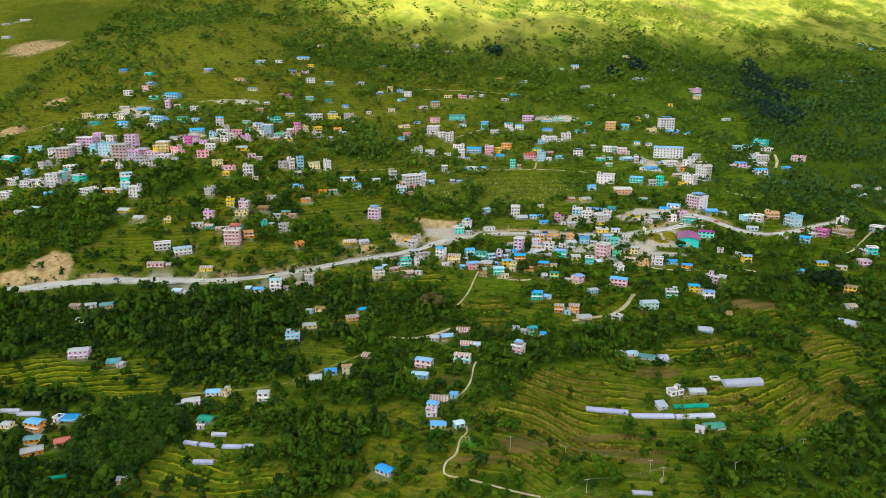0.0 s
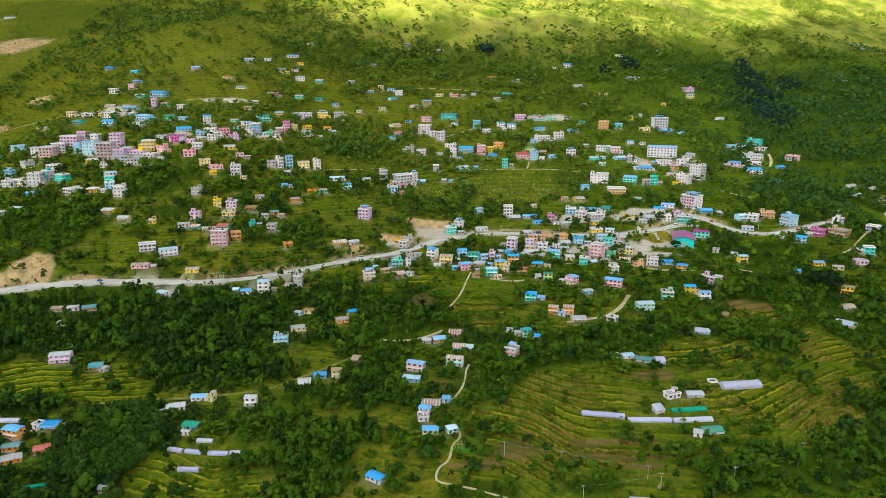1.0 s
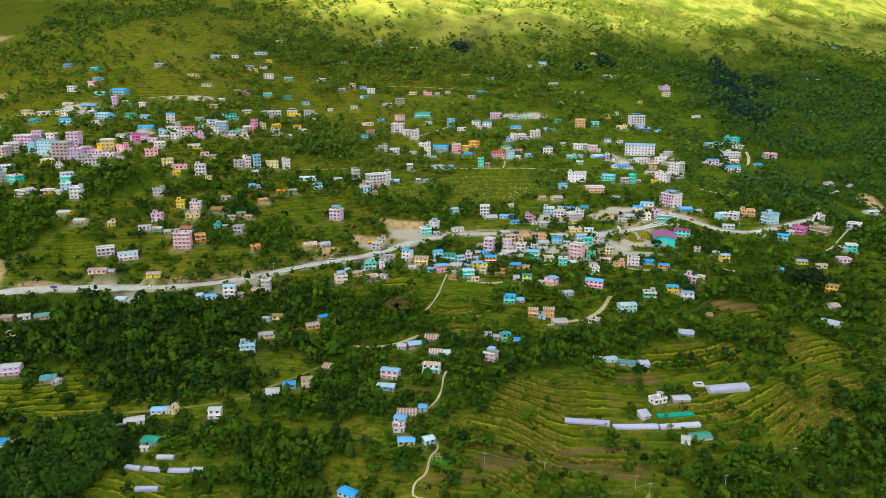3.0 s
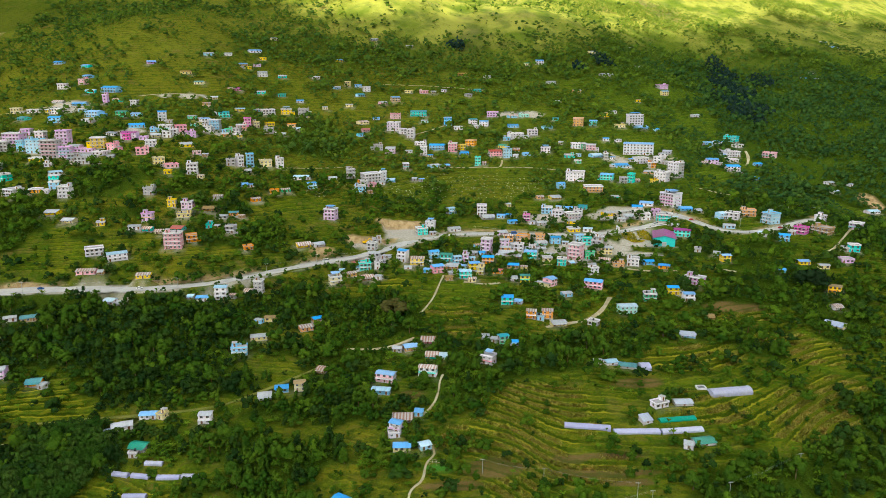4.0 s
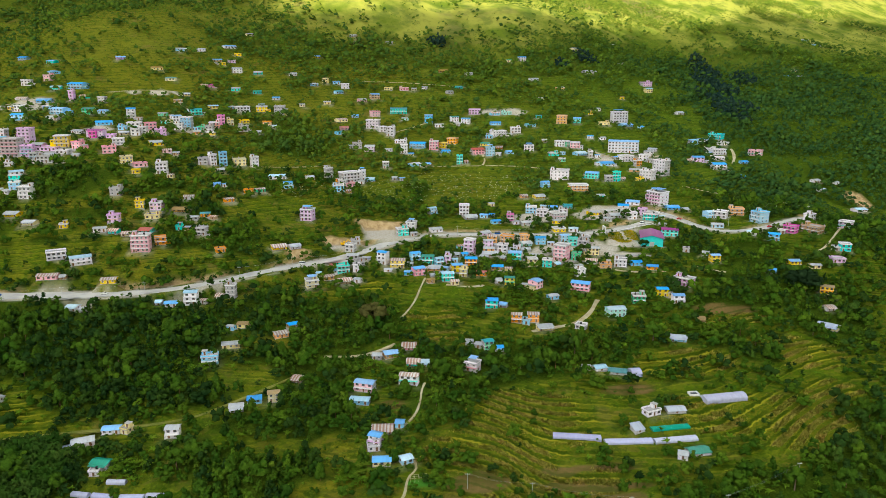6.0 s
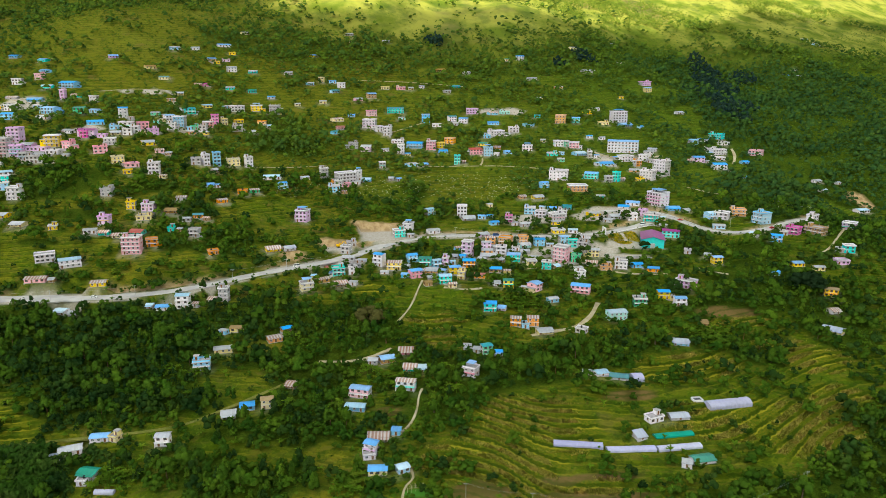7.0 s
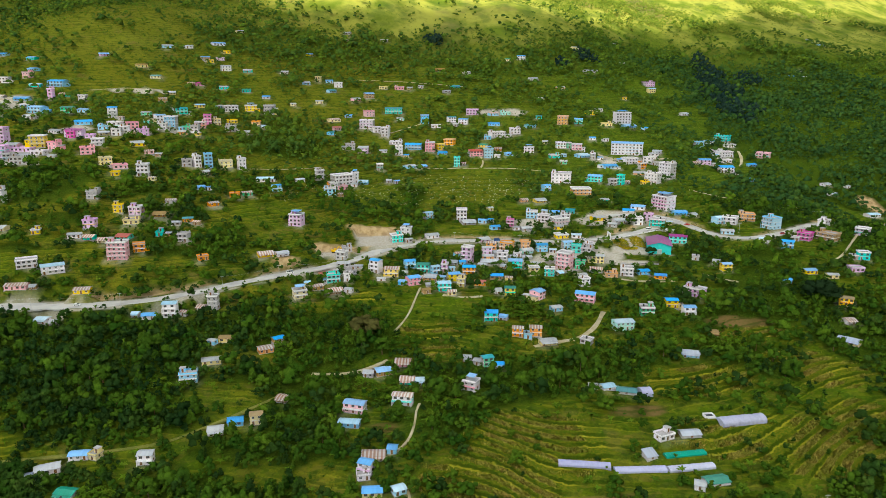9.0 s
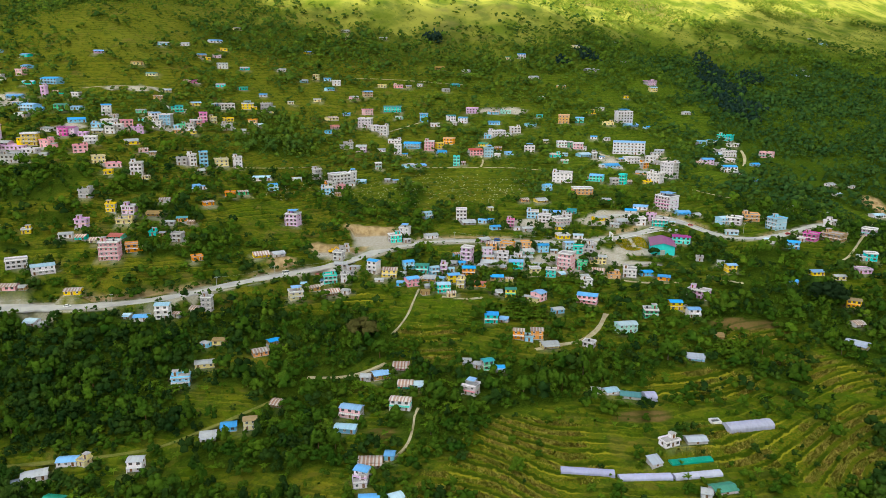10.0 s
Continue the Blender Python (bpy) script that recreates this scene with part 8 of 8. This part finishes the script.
for n, ((a, b, h, w, turn, k, tint), zz) in enumerate(zip(BIG, bz)):
    m = Matrix.LocRotScale((a, b, zz), Euler((0, 0, turn)), (w, w, h))
    src = TEMPLATES[n % 6]
    if n < 6:
        src.matrix_basis = m
    else:
        t = copy_thing(src, Matrix.LocRotScale((a, b, zz), Euler((0, 0, turn)), None))
        t.matrix_basis = m

dry = tree_template(11, False, leaf_material("dry_leaves", (0.044, 0.044, 0.014), (0.120, 0.108, 0.032), (0.050, 0.062, 0.014)), "broad tree with a brownish dry crown above the wood", 34, 700)
dry.matrix_basis = Matrix.LocRotScale((*DRY_TREE, float(ground_z(*DRY_TREE)[0])), Euler((0, 0, 0.7)), (22, 22, 15))
shady = tree_template(12, False, leaf_material("shady_leaves", (0.008, 0.020, 0.008), (0.030, 0.055, 0.020)), "broad tree with a very dark, dense crown", 34, 700)
shady.matrix_basis = Matrix.LocRotScale((*DARK_TREE, float(ground_z(*DARK_TREE)[0])), Euler((0, 0, 2.1)), (26, 26, 17))


# ---- vehicles ----
PAINT = {k: painted("car_" + k, c, 0.05) for k, c in (("white", (0.80, 0.80, 0.80)), ("red", (0.45, 0.03, 0.03)), ("blue", (0.05, 0.12, 0.35)), ("yellow", (0.75, 0.45, 0.03)))}
TYRE = Shape().tube((0, -0.11, 0), (0, 0.11, 0), 0.33, 0.33, 14).mesh("tyre", [RUBBER])
RIM = Shape().tube((0, -0.125, 0), (0, 0.125, 0), 0.19, 0.19, 10).mesh("rim", [METAL])


def vehicle(x, y, turn, colour, van):
    """A parked car or minibus: shell, glasshouse, wheels with rims, lamps and bumpers."""
    length, width, height = (4.9, 1.8, 2.1) if van else (4.0, 1.7, 1.5)
    z = float(ground_z(x, y)[0]) + 0.42
    t = thing("minibus" if van else "car", Matrix.Translation((x, y, z)) @ Matrix.Rotation(radians(turn), 4, "Z"),
              f"{colour} " + ("minibus" if van else "small car") + " parked on the dusty road", "minibus" if van else "car", "vehicles on the road")
    l, w, h = length / 2, width / 2, height
    side = [(-l, 0.28), (l, 0.28), (l, 0.7), (l * 0.93, 0.85), (l * 0.55, 0.95), (-l * 0.93, 0.95), (-l, 0.8)] if not van else [(-l, 0.28), (l, 0.28), (l, 0.8), (l * 0.95, 1.1), (-l, 1.1)]
    n = len(side)
    s = Shape().add([(a, -w, b) for a, b in side] + [(a, w, b) for a, b in side], [tuple(range(n)), tuple(range(2 * n - 1, n - 1, -1))] + [((i + 1) % n, i, n + i, n + (i + 1) % n) for i in range(n)])
    part("body", s, [PAINT[colour]], t)
    z0 = side[-1][1] if van else 0.95
    cab = [(-l * 0.9, z0), (l * (0.95 if van else 0.5), z0), (l * (0.75 if van else 0.2), h - 0.06), (-l * (0.9 if van else 0.62), h - 0.06)]
    k = 0.9
    s = Shape().add([(a, -w * (1 if b < h - 0.1 else k) + 0.02, b) for a, b in cab] + [(a, w * (1 if b < h - 0.1 else k) - 0.02, b) for a, b in cab], [(0, 1, 2, 3), (7, 6, 5, 4), (1, 0, 4, 5), (2, 1, 5, 6), (3, 2, 6, 7), (0, 3, 7, 4)])
    part("windows", s, [GLASS], t, "dark tinted glass")
    part("roof", Shape().box(-l * (0.9 if van else 0.6), l * (0.74 if van else 0.19), -w * k, w * k, h - 0.06, h), [PAINT[colour]], t)
    for a in (-l * 0.62, l * 0.64):
        for e in (-1, 1):
            tyre = part("wheel", TYRE, [], t, "", pose(a, e * (w - 0.1), 0.33))
            part("rim", RIM, [], tyre)
    for e in (-1, 1):
        part("headlight", Shape().box(l - 0.02, l + 0.03, e * w * 0.7 - 0.15, e * w * 0.7 + 0.15, 0.55, 0.7), [TRIM], t)
    part("bumper", Shape().box(l, l + 0.1, -w * 0.95, w * 0.95, 0.3, 0.48), [RUBBER], t)
    return t


for x, y, turn, colour, van in CARS:
    vehicle(x, y, turn, colour, van)


def excavator(x, y, turn):
    z = float(ground_z(x, y)[0])
    t = thing("excavator", Matrix.Translation((x, y, z)) @ Matrix.Rotation(radians(turn), 4, "Z"), "yellow tracked excavator on the earth cutting", "excavator")
    for e in (-1, 1):
        o = [(-1.9, 0.35), (-1.6, 0), (1.6, 0), (1.9, 0.35), (1.6, 0.8), (-1.6, 0.8)]
        s = Shape().add([(a, e * 1.2 - 0.28, b) for a, b in o] + [(a, e * 1.2 + 0.28, b) for a, b in o], [tuple(range(6)), tuple(range(11, 5, -1))] + [((i + 1) % 6, i, 6 + i, 6 + (i + 1) % 6) for i in range(6)])
        part("track", s, [RUBBER], t)
    part("house", Shape().box(-2.1, 1.3, -1.35, 1.35, 0.95, 1.95).box(-2.1, -1.0, -1.3, 1.3, 1.95, 2.2), [PAINT["yellow"]], t)
    cabin = part("cab", Shape().box(0.0, 1.4, 0.3, 1.3, 1.95, 3.0), [PAINT["yellow"]], t)
    part("window", Shape().box(1.38, 1.43, 0.4, 1.2, 2.05, 2.9).box(0.2, 1.2, 1.28, 1.33, 2.2, 2.9), [GLASS], cabin)
    part("boom", Shape().tube((1.0, -0.3, 1.8), (3.4, -0.3, 4.4), 0.3, 0.26, 6), [PAINT["yellow"]], t)
    part("stick", Shape().tube((3.3, -0.3, 4.5), (5.6, -0.3, 2.4), 0.24, 0.18, 6), [PAINT["yellow"]], t)
    part("bucket", Shape().extrude([(0, 0), (0.9, -0.3), (1.0, -1.0), (0.2, -0.9)], -0.5, 0.5), [METAL], t, "", pose(5.6, -0.3, 2.3, 0, 0, -90))


excavator(*DIGGER)


# ---- poles, stacks, walls and small things ----
def utility_pole(x, y, high):
    z = float(ground_z(x, y)[0])
    t = thing("utility_pole", pose(x, y, z), "slim grey steel power pole with a crossarm", "utility pole", "power poles")
    part("pole", Shape().tube((0, 0, -0.8), (0, 0, high), 0.14, 0.08, 8), [METAL], t)
    part("crossarm", Shape().box(-1.1, 1.1, -0.08, 0.08, high - 0.7, high - 0.55), [METAL], t)
    for a in (-1.0, 0.0, 1.0):
        part("insulator", Shape().tube((a, 0, high - 0.55), (a, 0, high - 0.3), 0.07, 0.05, 6), [TRIM], t)
    return x, y, z + high - 0.3


def cable(a, b, off):
    """A sagging power line between two poles."""
    pts = [Vector(a).lerp(Vector(b), i / 10) - Vector((-off, 0, 4 * 1.6 * (i / 10) * (1 - i / 10))) for i in range(11)]
    s = Shape()
    for p, q in zip(pts, pts[1:]):
        s.tube(p, q, 0.012, 0.012, 3)
    tagged(new("power_cable", s.mesh("power_cable", [METAL])), "thin sagging power cable between two poles", "cable", "power cables")


for run in POLES:
    tops = [utility_pole(x, y, 8.5) for x, y in run]
    for a, b in zip(tops, tops[1:]):
        for off in (-1.0, 0.0, 1.0):
            cable(a, b, off)


def haystack(x, y):
    z = float(ground_z(x, y)[0])
    t = thing("haystack", pose(x, y, z), "conical straw haystack round a tall pole", "haystack")
    r = np.random.RandomState(3)
    s = Shape()
    prof = [(0.9, 0), (1.5, 0.9), (1.3, 1.8), (0.7, 3.0), (0.12, 4.2)]
    for h_, (rad, zz) in enumerate(prof):
        s.v += [(rad * r.uniform(0.88, 1.1) * math.cos(0.45 * i), rad * r.uniform(0.88, 1.1) * math.sin(0.45 * i), zz) for i in range(14)]
    s.f = [(k * 14 + i, k * 14 + (i + 1) % 14, k * 14 + 14 + (i + 1) % 14, k * 14 + 14 + i) for k in range(4) for i in range(14)]
    s.s = [0] * len(s.f)
    part("straw", s, [ROOF["thatch"]], t)
    part("pole", Shape().tube((0, 0, -0.5), (0, 0, 7.2), 0.1, 0.06, 6), [BARK], t)


haystack(*STACK)


def trellis(x, y, turn):
    z = float(ground_z(x, y)[0])
    t = thing("bamboo_trellis", pose(x, y, z, 0, 0, turn), "open bamboo trellis frame beside the vegetable bed", "trellis")
    for i in range(5):
        for j in (-1, 1):
            part("post", Shape().tube((-4 + 2 * i, 1.6 * j, -0.4), (-4 + 2 * i, 1.6 * j, 2.0), 0.06, 0.05, 5), [TRELLIS], t)
        part("crossbar", Shape().tube((-4 + 2 * i, -1.8, 2.0), (-4 + 2 * i, 1.8, 2.0), 0.05, 0.05, 5), [TRELLIS], t)
    for j in (-1, 0, 1):
        part("rail", Shape().tube((-4.3, 1.6 * j, 2.08), (4.3, 1.6 * j, 2.08), 0.05, 0.05, 5), [TRELLIS], t)


TRELLIS = painted("bleached_bamboo", (0.50, 0.46, 0.36))
trellis(*FRAME)


def archway(x, y, turn):
    z = float(ground_z(x, y)[0]) + 0.3
    t = thing("archway", pose(x, y, z, 0, 0, turn), "white concrete gate arch over the road", "archway")
    for e in (-1, 1):
        part("pillar", Shape().box(e * 3.6 - 0.5, e * 3.6 + 0.5, -0.5, 0.5, -1, 4.2), [TRIM], t)
    s = Shape()
    o = [(-4.1, 4.2)] + [(3.1 * math.cos(math.pi * (1 - i / 8)), 3.6 + 0.9 * math.sin(math.pi * i / 8)) for i in range(9)] + [(4.1, 4.2), (4.1, 5.3), (-4.1, 5.3)]
    n = len(o)
    s.add([(a, -0.5, b) for a, b in o] + [(a, 0.5, b) for a, b in o], [tuple(range(n)), tuple(range(2 * n - 1, n - 1, -1))] + [((i + 1) % n, i, n + i, n + (i + 1) % n) for i in range(n)])
    part("lintel", s, [TRIM], t)


archway(*ARCH)


def stone_wall(line, high, mat, label):
    """A retaining wall of rough stone below the road, standing in the bank."""
    pts = rounded(line, 1)
    s = Shape()
    rag = random.Random(9)
    for (ax, ay), (bx, by) in zip(pts, pts[1:]):
        n = max(1, int(math.hypot(bx - ax, by - ay) / 3))
        for k in range(n):
            px, py = ax + (bx - ax) * (k + 0.5) / n, ay + (by - ay) * (k + 0.5) / n
            zz = float(ground_z(px, py + 2.5)[0])
            ang = math.atan2(by - ay, bx - ax)
            c, sn, l = math.cos(ang), math.sin(ang), math.hypot(bx - ax, by - ay) / n / 2
            o, d = [(-l, -0.45), (l, -0.45), (l, 0.45), (-l, 0.45)], rag.uniform(-0.15, 0.15)
            v = [(px + a * c - b * sn, py + a * sn + b * c, zh) for zh in (zz - high - 2.0, zz + 0.35 + d) for a, b in o]
            s.add(v, [(3, 2, 1, 0), (4, 5, 6, 7), (0, 1, 5, 4), (1, 2, 6, 5), (2, 3, 7, 6), (3, 0, 4, 7)])
    return tagged(new("retaining_wall", s.mesh("retaining_wall", [mat])), label, "retaining wall", kind="structure")


for line in WALLS:
    stone_wall(line, 2.0, CONCRETE, "grey stone retaining wall below the road")
for line in GARDEN_WALLS:
    stone_wall(line, 1.0, TRIM, "whitewashed garden wall along the road")
